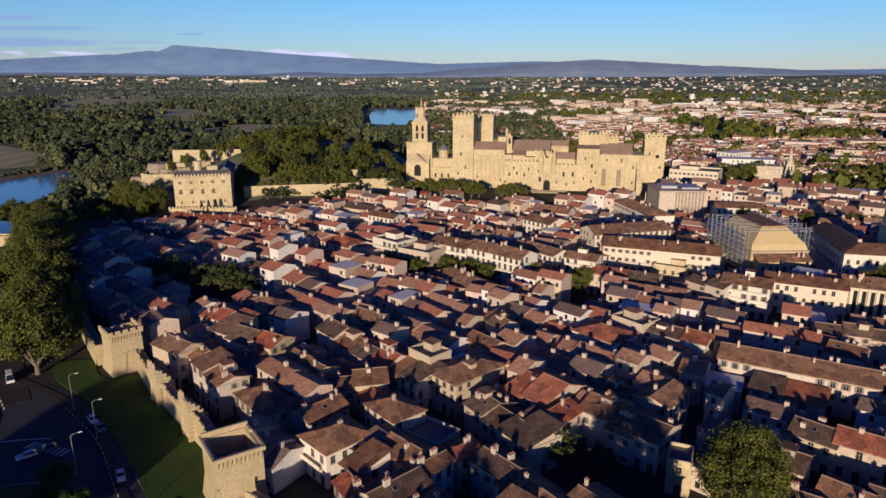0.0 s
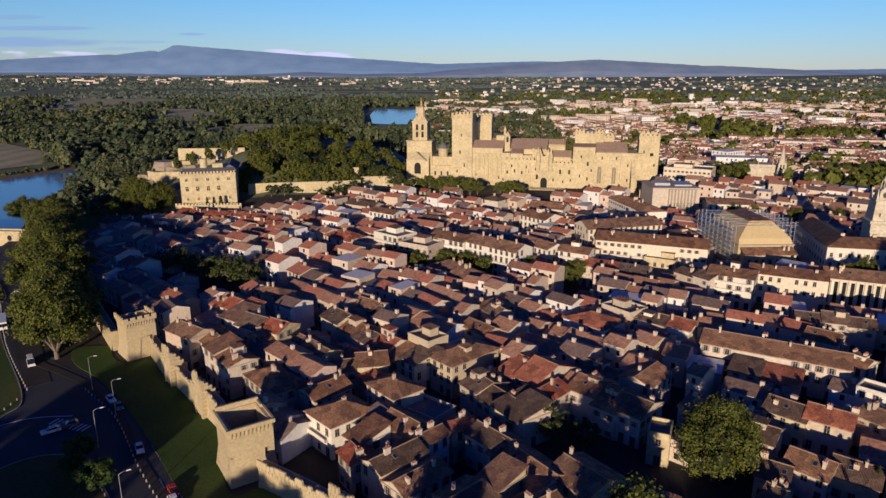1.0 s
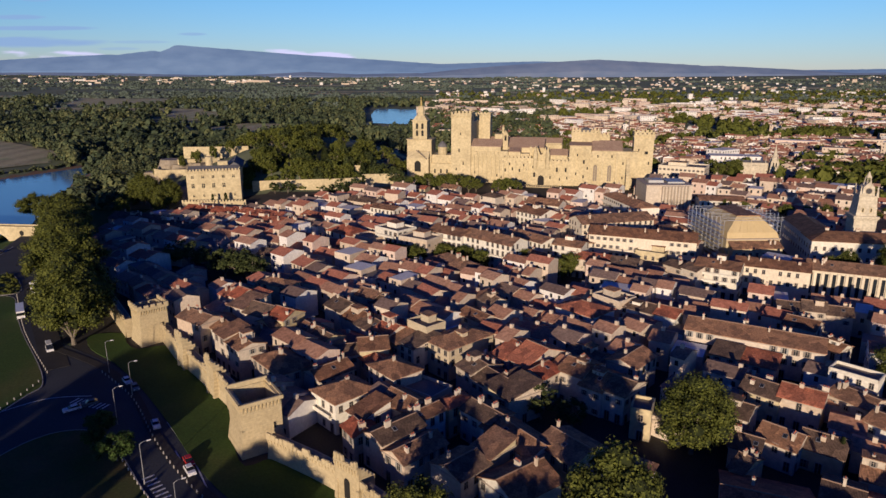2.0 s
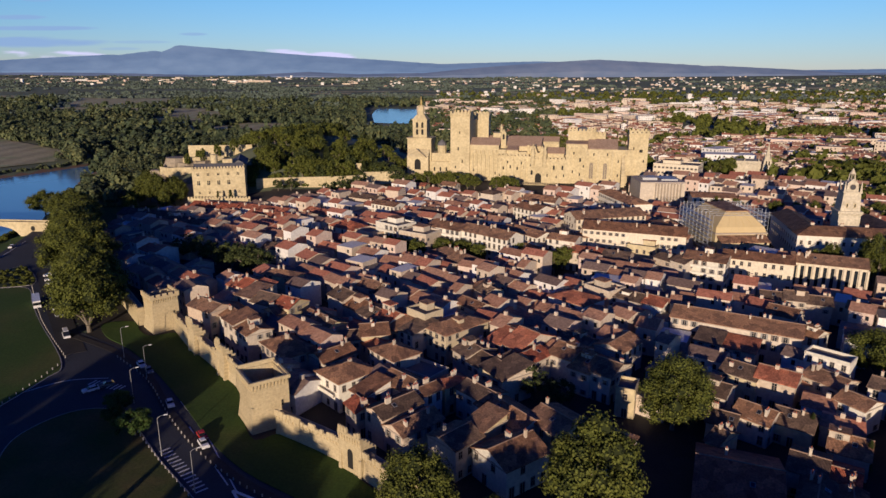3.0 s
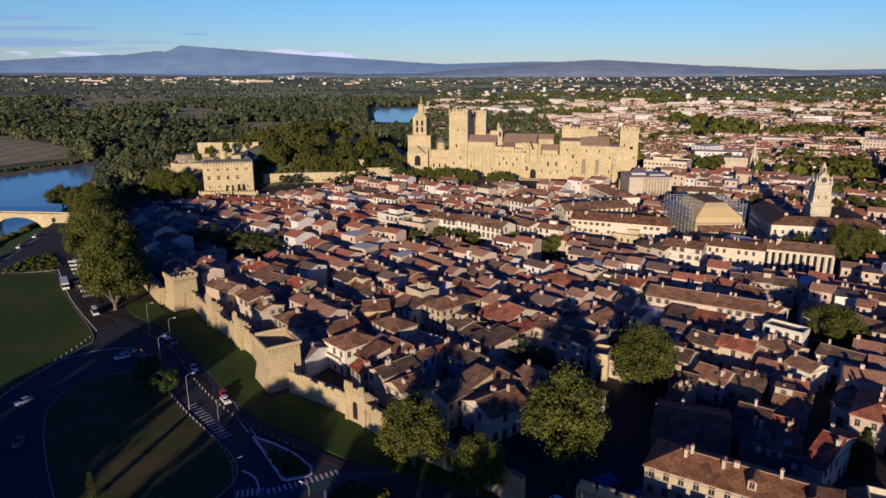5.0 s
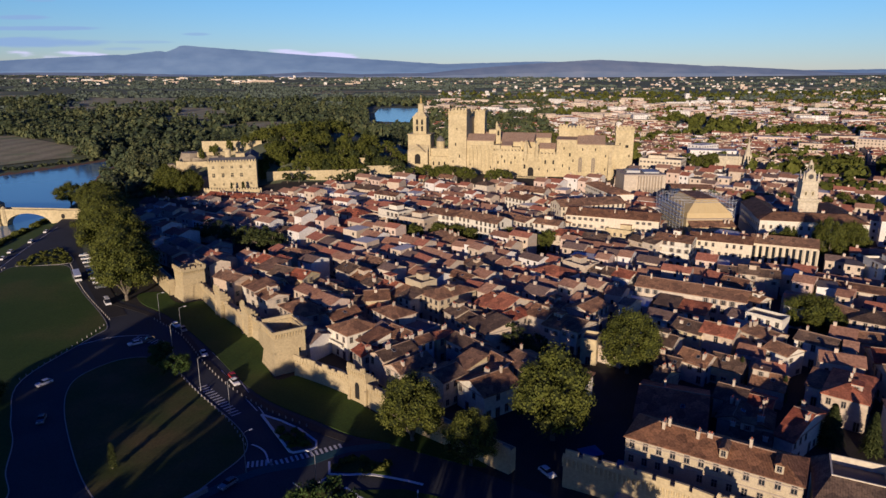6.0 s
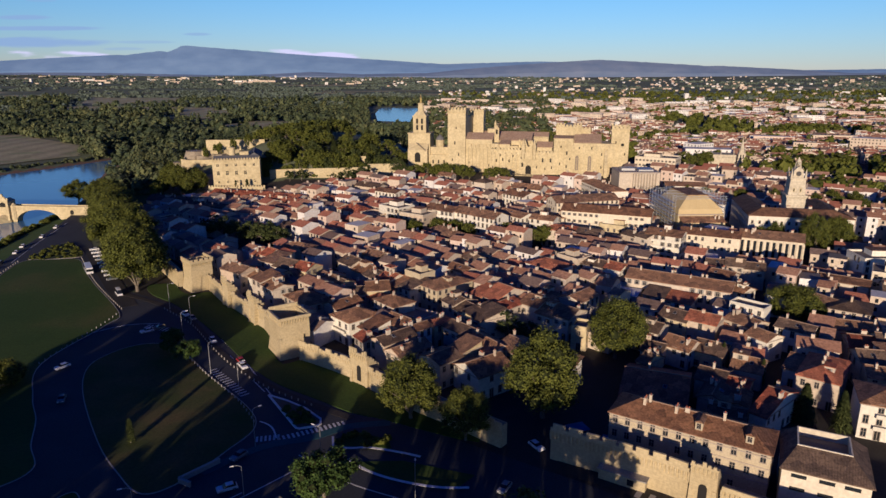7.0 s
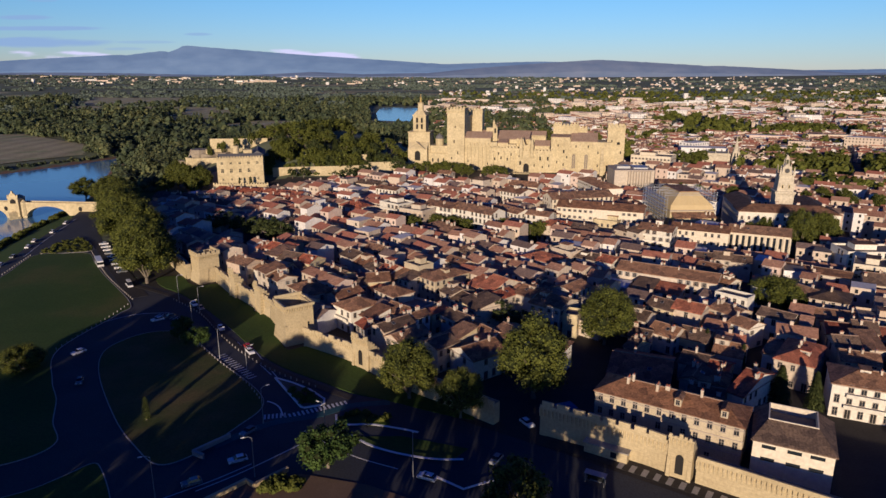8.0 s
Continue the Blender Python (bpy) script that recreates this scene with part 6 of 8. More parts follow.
    # terrace wall, railing and stairs on the square
    g = Geo()
    g.box(-90, -62, -12, -11.2, 2, 8.6)
    g.box(-90, -62, -12.4, -10.8, 8.6, 8.9)
    for i in range(24):
        g.box(-89.8 + 1.2 * i, -89.4 + 1.2 * i, -11.9, -11.4, 8.9, 9.9)
    g.box(-90, -62, -11.9, -11.4, 9.9, 10.1)
    part("terrace_wall", g, M["stone_pale"], root)
    # garden court behind the great chapel, a hidden block raised to lift its trees into the camera's view
    g = Geo()
    g.box(-82, -14, 53, 74, 0, 22)
    part("garden_terrace", g, M["stone_pale"], root)


def build_cathedral():
    root = thing("cathedral", pose(139, 504, 0, 0, 0, -12), "golden stone cathedral with a tall bell tower and gilded statue", "cathedral")
    g = Geo()
    g.box(-172, -154, 4, 18, 8, 38)
    g.box(-172.5, -153.5, 3.5, 18.5, 37.4, 38.1)
    body = part("tower", g, M["stone_pale"], root)
    g = Geo()
    g.box(-168.3, -157.7, 6, 16, 38, 51)
    g.box(-168.8, -157.2, 5.5, 16.5, 50.6, 51.4)
    belfry = part("belfry", g, M["stone_pale"], root)
    for x in (-165, -161):
        for z in (40.2, 45.2):
            g = Geo()
            arched(g, x, 6, z, 1.7, 4)
            part("window", g, [M["stone_pale"], M["opening"]], belfry)
    g = Geo()
    g.prism([(-168.3, 6), (-157.7, 6), (-157.7, 16), (-168.3, 16)], 51.4, 54.5, top=[(-166, 8.5), (-160, 8.5), (-160, 13.5), (-166, 13.5)])
    g.disc(-163, 11, 2.7, 2.3, 54.5, 60.5, 8)
    g.disc(-163, 11, 2.8, 2.2, 60.5, 61.2, 8)
    part("lantern", g, M["stone_pale"], root)
    g = Geo()
    g.disc(-163, 11, 1.3, 1.1, 61.2, 62, 8)
    g.disc(-163, 11, .95, .75, 62, 65.2, 8)
    g.disc(-163, 11, .75, .35, 65.2, 66.4, 8)
    g.disc(-163, 11, .42, .3, 66.4, 67.6, 8)
    part("statue", g, M["gold"], root, "plain gilded standing statue on the spire")
    g = Geo()
    g.box(-171, -155, -1.5, 4, 8, 25)
    g.face([(-171, -1.5, 25), (-155, -1.5, 25), (-155, 4, 30), (-171, 4, 30)])
    arched(g, -163, -1.5, 15.5, 4.6, 7.5)
    part("porch", g, [M["stone_pale"], M["opening"]], root)
    # dark tube across the porch front draws the gable's shadow line
    g = Geo()
    g.tube((-164, -1.7, 31), (-156, -1.7, 24.5), .35, .35, 5)
    part("gable_shadow_line", g, M["stone_dark"], root)
    g = Geo()
    g.box(-154, -139, 6, 20, 8, 27)
    g.box(-154, -139, 4, 6, 8, 21)
    nave = part("nave", g, M["stone_pale"], root)
    g = Geo()
    g.disc(-147, 10, 3.4, 3.4, 26, 32.5, 10)
    g.disc(-147, 10, 3.6, 2.8, 32.5, 34.6, 10, 1)
    g.disc(-147, 10, 2.8, .4, 34.6, 36.6, 10, 1)
    part("dome", g, [M["stone_pale"], M["slate"]], nave)
    for x in (-151.5, -147, -142.5):
        g = Geo()
        arched(g, x, 4, 14, 1.2, 3)
        part("window", g, [M["stone_pale"], M["opening"]], nave)
    g = Geo()
    g.box(-186, -150, -14, -13, 5, 13.2)
    g.box(-186, -150, -14.3, -12.7, 13.2, 13.6)
    part("terrace_wall", g, M["stone_pale"], root)


def build_episcopal_palace():
    root = thing("episcopal_palace", pose(-159, 461, 0, 0, 0, 14), "golden stone episcopal palace with battlements and cross windows", "palace")
    g = Geo()
    g.box(0, 31.5, 0, 14, 6, 26.6)
    g.box(24, 31.5, 14, 44, 6, 26.6)
    g.box(0, 8, 14, 40, 6, 24)
    body = part("wall", g, M["stone_pale"], root)
    g = Geo()
    merlons(g, 0, 31.5, 0, 14, 26.6, 1.0, .8, 1.1, .5, "flr")
    corbels(g, 0, 31.5, 0, 26.5, 1.2, 1.2, .3)
    tagged(part("battlement", g, M["stone_pale"], body), kind="stuff")
    for i, x in enumerate((3.5, 9.5, 15.5, 21.5, 27.5)):
        for z, w, h in ((22.2, 1.5, 1.6), (16.3, 1.7, 2.6), (10.8, 1.1, 1.5)):
            if z == 16.3 and i > 3:
                continue
            g = Geo()
            g.box(x - w / 2 - .3, x + w / 2 + .3, -.15, .1, z - .3, z + h + .3, 0)
            g.face([(x - w / 2, -.16, z), (x + w / 2, -.16, z), (x + w / 2, -.16, z + h), (x - w / 2, -.16, z + h)], 1)
            g.box(x - .1, x + .1, -.25, -.1, z, z + h, 0)
            g.box(x - w / 2, x + w / 2, -.25, -.1, z + h * .6, z + h * .6 + .18, 0)
            part("window", g, [M["stone_pale"], M["pane"]], body)
    g = Geo()
    lean_roof(g, .6, 31, .8, 9, 25.2, 28.4)
    g.face([(.6, 9, 28.7), (31, 9, 28.7), (31, 14, 25.4), (.6, 14, 25.4)])
    gable_roof(g, 22.5, 33, 13, 45, 26.6, 3.2, "y")
    part("roof", g, M["slate"], root)
    g = Geo()
    g.disc(13, 11, 2.2, 2.1, 24, 33.5, 12)
    g.disc(13, 11, 2.35, 2.35, 33.5, 34, 12)
    part("stair_turret", g, M["stone_pale"], root)
    g = Geo()
    g.box(18, 24, 10, 15, 24, 31)
    part("attic", g, M["stone_pale"], root)
    wall = thing("terrace_wall", pose(-160, 453, 0, 0, 0, 2), "low battlemented stone wall before the episcopal palace", "wall")
    g = Geo()
    g.box(0, 38, 0, .9, 2, 9.6)
    w = part("wall", g, M["stone_pale"], wall)
    g = Geo()
    merlons(g, 0, 38, 0, .9, 9.6, 1.0, .8, 1.0, .6, "f")
    part("battlement", g, M["stone_pale"], w)


def split_blocks(root, names):
    """Gives every separate block of a joined part its own mesh."""
    for ob in [k for k in bpy.data.objects if k.type == "MESH" and k.name.split(".")[0] in names and (k.parent is root or (k.parent and k.parent.parent is root))]:
        me = ob.data
        group = list(range(len(me.vertices)))

        def find(i):
            while group[i] != i:
                i = group[i]
            return i
        for p in me.polygons:
            a = find(p.vertices[0])
            for i in p.vertices[1:]:
                group[find(i)] = a
        blocks = {}
        for p in me.polygons:
            blocks.setdefault(find(p.vertices[0]), []).append(p)
        if len(blocks) < 2 or min(len(b) for b in blocks.values()) < 5:
            continue
        made = []
        for b in blocks.values():
            g = Geo()
            for p in b:
                g.face([tuple(me.vertices[i].co) for i in p.vertices], p.material_index)
            made.append(g.mesh(ob.name.split(".")[0], list(me.materials)))
        ob.data = made[0]
        for k in made[1:]:
            part(ob.name.split(".")[0], k, None, ob.parent)


build_palace()
for lx, ly, k in ((-72, 58, 1.5), (-66, 63, 1.7), (-60, 57, 1.6), (-55, 64, 1.5), (-70, 67, 1.6), (-28, 58, 1.4), (-21, 60, 1.5)):
    q = pose(139, 504, 0, 0, 0, -12) @ Vector((lx, ly, 0))
    tree(BUSHY, q.x, q.y, k, k, label="leafy garden tree behind the palace", group="palace garden trees", gz=22)
build_cathedral()
build_episcopal_palace()
for k in [q for q in bpy.data.objects if q.name in ("gothic_palace", "cathedral", "episcopal_palace")]:
    split_blocks(k, ("wing", "wall", "tower", "belfry", "nave", "chapel"))


def garden_wall(name, pts, z0, z1, label, mat="stone_pale", t=.9):
    g = Geo()
    strip(g, pts, t, z0, z1)
    strip(g, pts, t + .3, z1, z1 + .25)
    solid(name, g, M[mat], label, "wall")


garden_wall("retaining_wall", [(-128, 492), (-110, 497), (-72, 503), (-58, 508)], 2, 15.5, "long pale stone retaining wall below the rock garden")
garden_wall("retaining_wall", [(-122, 520), (-96, 524), (-60, 520)], 8, 22, "pale stone terrace wall in the rock garden")
garden_wall("retaining_wall", [(-197, 560), (-164, 562), (-150, 566)], 22, 30.5, "pale stone belvedere wall on the rock")
garden_wall("retaining_wall", [(-204, 522), (-196, 516), (-176, 520), (-166, 528)], 6, 19.5, "broken pale stone terrace wall on the rock")
garden_wall("retaining_wall", [(-192, 534), (-178, 537), (-166, 546)], 10, 24.5, "broken pale stone terrace wall on the rock")
garden_wall("retaining_wall", [(-58, 512), (-30, 516)], 4, 17, "pale stone ramp wall beside the cathedral")


def build_rock():
    """The bare limestone face of the rock above the river."""
    rock = thing("rock_outcrop", pose(0, 0, 0), "bare pale limestone crags above the river trees", "rock")
    for k, (cx, cy, r, z0, z1) in enumerate(((-204, 520, 7, 0, 14), (-199, 528, 8, 2, 17), (-190, 524, 6, 2, 17), (-208, 534, 8, 0, 16), (-183, 530, 7, 6, 19), (-200, 542, 9, 8, 24), (-174, 528, 6, 6, 16), (-190, 540, 9, 8, 21), (-180, 541, 8, 8, 22))):
        g = Geo()
        n = 9
        prev = None
        for j in range(5):
            f = j / 4
            ring = []
            for i in range(n):
                a = 2 * math.pi * i / n + k
                rr = 1.25 * r * (1.08 - .30 * f ** 2) * (1 + .35 * noise.noise(Vector((math.cos(a) * 1.7 + k * 3, math.sin(a) * 1.7, f * 3))))
                ring.append((cx + rr * math.cos(a), cy + rr * math.sin(a), z0 + (z1 - z0) * f + 1.5 * noise.noise(Vector((a * 2, f * 4, k)))))
            if prev:
                for i in range(n):
                    q = (i + 1) % n
                    g.face([prev[i], prev[q], ring[q], ring[i]])
            prev = ring
        g.face(prev)
        part("crag", g, M["rock"], rock)


build_rock()


# ---- city wall ----
def wall_run(pts, height, label, merlon=2.5, gap=.85, gz=0.0):
    """A battlemented rampart along a line: wall, walkway, corbel course and every merlon."""
    root = thing("city_wall", pose(0, 0, gz), label, "city wall", "ramparts")
    g = Geo()
    strip(g, pts, 2.2, -2, height)
    part("wall", g, M["stone"], root)
    g = Geo()
    strip(g, pts, 1.5, height, height + .12)
    part("walkway", g, M["stone_dark"], root)
    rng = random.Random(int(pts[0][0] * 3 + 1000))
    for (x0, y0), (x1, y1) in zip(pts, pts[1:]):
        L = math.hypot(x1 - x0, y1 - y0)
        ux, uy = (x1 - x0) / L, (y1 - y0) / L
        ang = math.degrees(math.atan2(uy, ux))
        nx, ny = uy, -ux
        at = pose(x0 + nx * 1.1, y0 + ny * 1.1, 0, 0, 0, ang)
        g = Geo()
        corbels(g, 0, L, 0, height, .95, 2.3, .45)
        tagged(part("corbel_course", g, M["stone"], root, at=at), kind="stuff")
        g = Geo()
        g.box(0, L, -.5, -.1, height - .1, height + .85)
        part("parapet", g, M["stone"], root, at=at)
        if merlon > 5:
            continue
        n = max(1, int(round(L / (merlon + gap))))
        for i in range(n):
            w, up = L / n - gap * rng.uniform(.8, 1.3), rng.uniform(-.12, .10)
            g = Geo()
            g.box(-w / 2, w / 2, -.5, -.1, height + .85, height + 1.8 + up)
            g.box(-w / 2 - .03, w / 2 + .03, -.56, -.04, height + 1.8 + up, height + 1.95 + up)
            part("merlon", g, M["stone"], root, at=at @ pose((i + .5) / n * L, 0, 0))


def worn_wall(pts, height, label, gz=0.0, ragged=.55):
    """An older rampart: battered foot, weathered face of uneven blocks, a walkway, and a crumbled parapet whose stumps differ in height."""
    root = thing("city_wall", pose(0, 0, gz), label, "city wall", "ramparts")
    rng = random.Random(int(pts[0][0] * 5 + 900))
    g = Geo()
    strip(g, pts, 2.2, -2, height)
    part("wall", g, M["stone"], root)
    g = Geo()
    strip(g, pts, 1.3, height, height + .1)
    part("walkway", g, M["stone_dark"], root)
    for (x0, y0), (x1, y1) in zip(pts, pts[1:]):
        L = math.hypot(x1 - x0, y1 - y0)
        ux, uy = (x1 - x0) / L, (y1 - y0) / L
        at = pose(x0 + uy * 1.1, y0 - ux * 1.1, 0, 0, 0, math.degrees(math.atan2(uy, ux)))
        g = Geo()
        g.face([(0, -.5, -1), (L, -.5, -1), (L, -.01, height * .42), (0, -.01, height * .42)])
        part("battered_foot", g, M["stone"], root, at=at)
        g = Geo()
        corbels(g, .3, L - .3, 0, height - .1, 1.05, 1.3, .28)
        tagged(part("corbel_course", g, M["stone"], root, at=at), kind="stuff")
        t = 0.0
        while t < L:
            w = min(rng.uniform(.7, 2.1), L - t)
            up = rng.choice([.35, .6, 1.0, 1.25, 1.4]) * (.6 + ragged)
            g = Geo()
            k = w - rng.uniform(.0, .22)
            z = height + up
            g.prism([(0, -.42), (k, -.42), (k, .05), (0, .05)], height - .25, z - .18)
            g.prism([(0, -.42), (k, -.42), (k, .05), (0, .05)], z - .18, z + rng.uniform(-.05, .12), top=[(.12, -.36), (k - .1, -.38), (k - .16, 0), (.1, .02)])
            part("parapet_stump", g, M["stone"], root, at=at @ pose(t, 0, 0))
            t += w


def wall_tower(x, y, rot, w, d, h, label, hollow=0.0):
    """A square rampart tower; hollow: how far down its open inside reaches."""
    root = thing("wall_tower", pose(x, y, 0, 0, 0, rot), label, "tower", "rampart towers")
    X, Y, t = w / 2, d / 2, .8
    g = Geo()
    o = .9
    g.prism([(-X - o, -Y - o), (X + o, -Y - o), (X + o, Y + o), (-X - o, Y + o)], -1.5, h * .4, 0, top=[(-X, -Y), (X, -Y), (X, Y), (-X, Y)], cap=False)
    for q in ((-X, X, -Y, -Y + t), (-X, X, Y - t, Y), (-X, -X + t, -Y + t, Y - t), (X - t, X, -Y + t, Y - t)):
        g.box(*q, h * .4, h)
    sh = part("shaft", g, M["stone"], root)
    g = Geo()
    g.box(-X + t, X - t, -Y + t, Y - t, h * .35, h - .8 - hollow)
    part("platform", g, M["stone_dark"], root)
    for side, ang, L, off in (("front", 0, w, Y), ("flank", -90, d, X), ("flank", 90, d, X)):
        at = pose(0, 0, 0, 0, 0, ang)
        g = Geo()
        n = int(round(L / .82))
        for i in range(n):                      # long tapered brackets under the parapet
            a = -L / 2 + L * (i + .5) / n
            g.face([(a - .17, -off - .42, h - .55), (a - .17, -off, h - 2.3), (a + .17, -off, h - 2.3), (a + .17, -off - .42, h - .55)])
            for sx in (-.17, .17):
                q = [(a + sx, -off, h - 2.3), (a + sx, -off - .42, h - .55), (a + sx, -off, h - .55)]
                g.face(q if sx < 0 else q[::-1])
        tagged(part("corbel_course", g, M["stone"], sh, at=at), kind="stuff")
        g = Geo()
        g.box(-L / 2 - .42, L / 2 + .42, -off - .45, -off + .05, h - .58, h + .3)
        part("parapet", g, M["stone"], sh, at=at)
        if not hollow:
            g = Geo()
            merlons(g, -L / 2 - .42, L / 2 + .42, -off - .45, -off + .05, h + .3, 1.15, .75, .8, .5, "f")
            tagged(part("battlement", g, M["stone"], sh, at=at), kind="stuff")
    if hollow:
        g = Geo()
        g.box(-X, X, Y - .5, Y, h, h + 1.1)
        g.box(X - .5, X, Y - 3.4, Y - .5, h, h + .6)
        part("rear_wall", g, M["stone"], sh)
    slit(sh, w * .30, -Y, h * .42, .55, 1.5, .08)
    return root


def thin_tower(x, y, rot, w, d, h, label, niche=False, low=6.0):
    """A narrow open-backed wall turret: tall front with broken battlement, flanks that step down to the wall walk."""
    root = thing("wall_turret", pose(x, y, 0, 0, 0, rot), label, "turret", "rampart turrets")
    rng = random.Random(int(x * 7))
    g = Geo()
    g.box(-w / 2, w / 2, -d / 2, -d / 2 + .8, -2, h)
    s = part("front_wall", g, M["stone"], root)
    for sx in (-1, 1):
        e = sx * (w / 2 - .4)
        for k in range(4):                      # each flank falls in steps towards the town
            g = Geo()
            a, b = -d / 2 + .8 + k * (d - .8) / 4, -d / 2 + .8 + (k + 1) * (d - .8) / 4
            g.box(e - .4, e + .4, a, b, -2, h - (h - low) * (k + .6 + rng.uniform(-.2, .2)) / 4)
            part("flank_step", g, M["stone"], root)
        g = Geo()
        g.prism([(e - .45, -d / 2 - .55), (e + .45, -d / 2 - .55), (e + .45, -d / 2), (e - .45, -d / 2)], -2, h * .5, top=[(e - .4, -d / 2 - .1), (e + .4, -d / 2 - .1), (e + .4, -d / 2), (e - .4, -d / 2)])
        part("buttress", g, M["stone"], root)
    g = Geo()
    g.box(-w / 2 + .8, w / 2 - .8, -d / 2 + .8, d / 2 - .2, -2, low - .8)
    part("platform", g, M["stone_dark"], root)
    g = Geo()
    corbels(g, -w / 2 + .2, w / 2 - .2, -d / 2, h - .2, .8, 1.7, .35)
    tagged(part("corbel_course", g, M["stone"], s), kind="stuff")
    if niche:
        g = Geo()
        arched(g, 0, -d / 2, 1.2, 1.7, 4.6)
        part("niche", g, [M["stone"], M["opening"]], s)
    g = Geo()
    g.box(-w / 2 - .1, w / 2 + .1, -d / 2 - .35, -d / 2 + .25, h - .3, h + .2)
    n = max(4, int(w / .95))
    for i in range(n):
        a, k = -w / 2 + w * i / n, w / n * rng.uniform(.62, .9)
        z = h + rng.choice([.35, .7, 1.1, 1.5, 1.9])
        g.prism([(a, -d / 2 - .3), (a + k, -d / 2 - .3), (a + k, -d / 2 + .2), (a, -d / 2 + .2)], h + .2, z, top=[(a + .08, -d / 2 - .26), (a + k - .14, -d / 2 - .28), (a + k - .1, -d / 2 + .12), (a + .05, -d / 2 + .15)])
    tagged(part("battlement", g, M["stone"], s), kind="stuff")


worn_wall([(-196, 400), (-150, 326), (-108, 267)], 6.4, "weathered stone rampart behind the plane trees")
worn_wall([(-94, 263), (-84.8, 249.6), (-81, 246)], 5.7, "sunlit crumbling stone rampart beside the square tower")
worn_wall([(-79.5, 244), (-69.8, 232), (-66.5, 228)], 5.6, "sunlit crumbling stone rampart between two turrets")
worn_wall([(-65, 226.5), (-60.5, 221), (-54, 209)], 6.7, "sunlit crumbling stone rampart against the large tower", ragged=.3)
worn_wall([(-44, 197), (-39.5, 194), (-32.6, 189.2), (-26.5, 184.4)], 5.3, "sunlit weathered rampart above the moat lawn", ragged=.25)
worn_wall([(-20.5, 178), (-11, 168.3), (13.5, 148)], 5.6, "shaded stone rampart behind plane trees beside the gate", ragged=.3)
wall_run([(24, 143.5), (34, 137.8), (46, 130.3), (49.5, 127.4)], 7.4, "sunlit rampart with broad merlons and corbel arches")
wall_run([(54.5, 123.6), (62, 118.5), (92, 97.5), (150, 68)], 6.0, "sunlit rampart running beside the ring road", merlon=9)
wall_tower(-100, 265.2, 42, 8.7, 8.2, 12.3, "square battlemented stone wall tower in evening sun")
wall_tower(-48.9, 202.7, 33, 9.4, 10.0, 13.0, "large square stone wall tower, open inside", 3.5)
thin_tower(-80.4, 244.9, -50, 5.2, 4.6, 10.2, "narrow open-backed stone wall turret")
thin_tower(-65.7, 227.4, -50, 5.2, 4.6, 10.4, "narrow open-backed stone wall turret with broken top")
thin_tower(-23.0, 181.0, -40, 7.0, 4.4, 9.4, "narrow ruined stone turret at the bend of the rampart", True)
thin_tower(52, 126.2, -33, 5.2, 4.4, 9.8, "narrow battlemented stone turret with an arched niche", True)


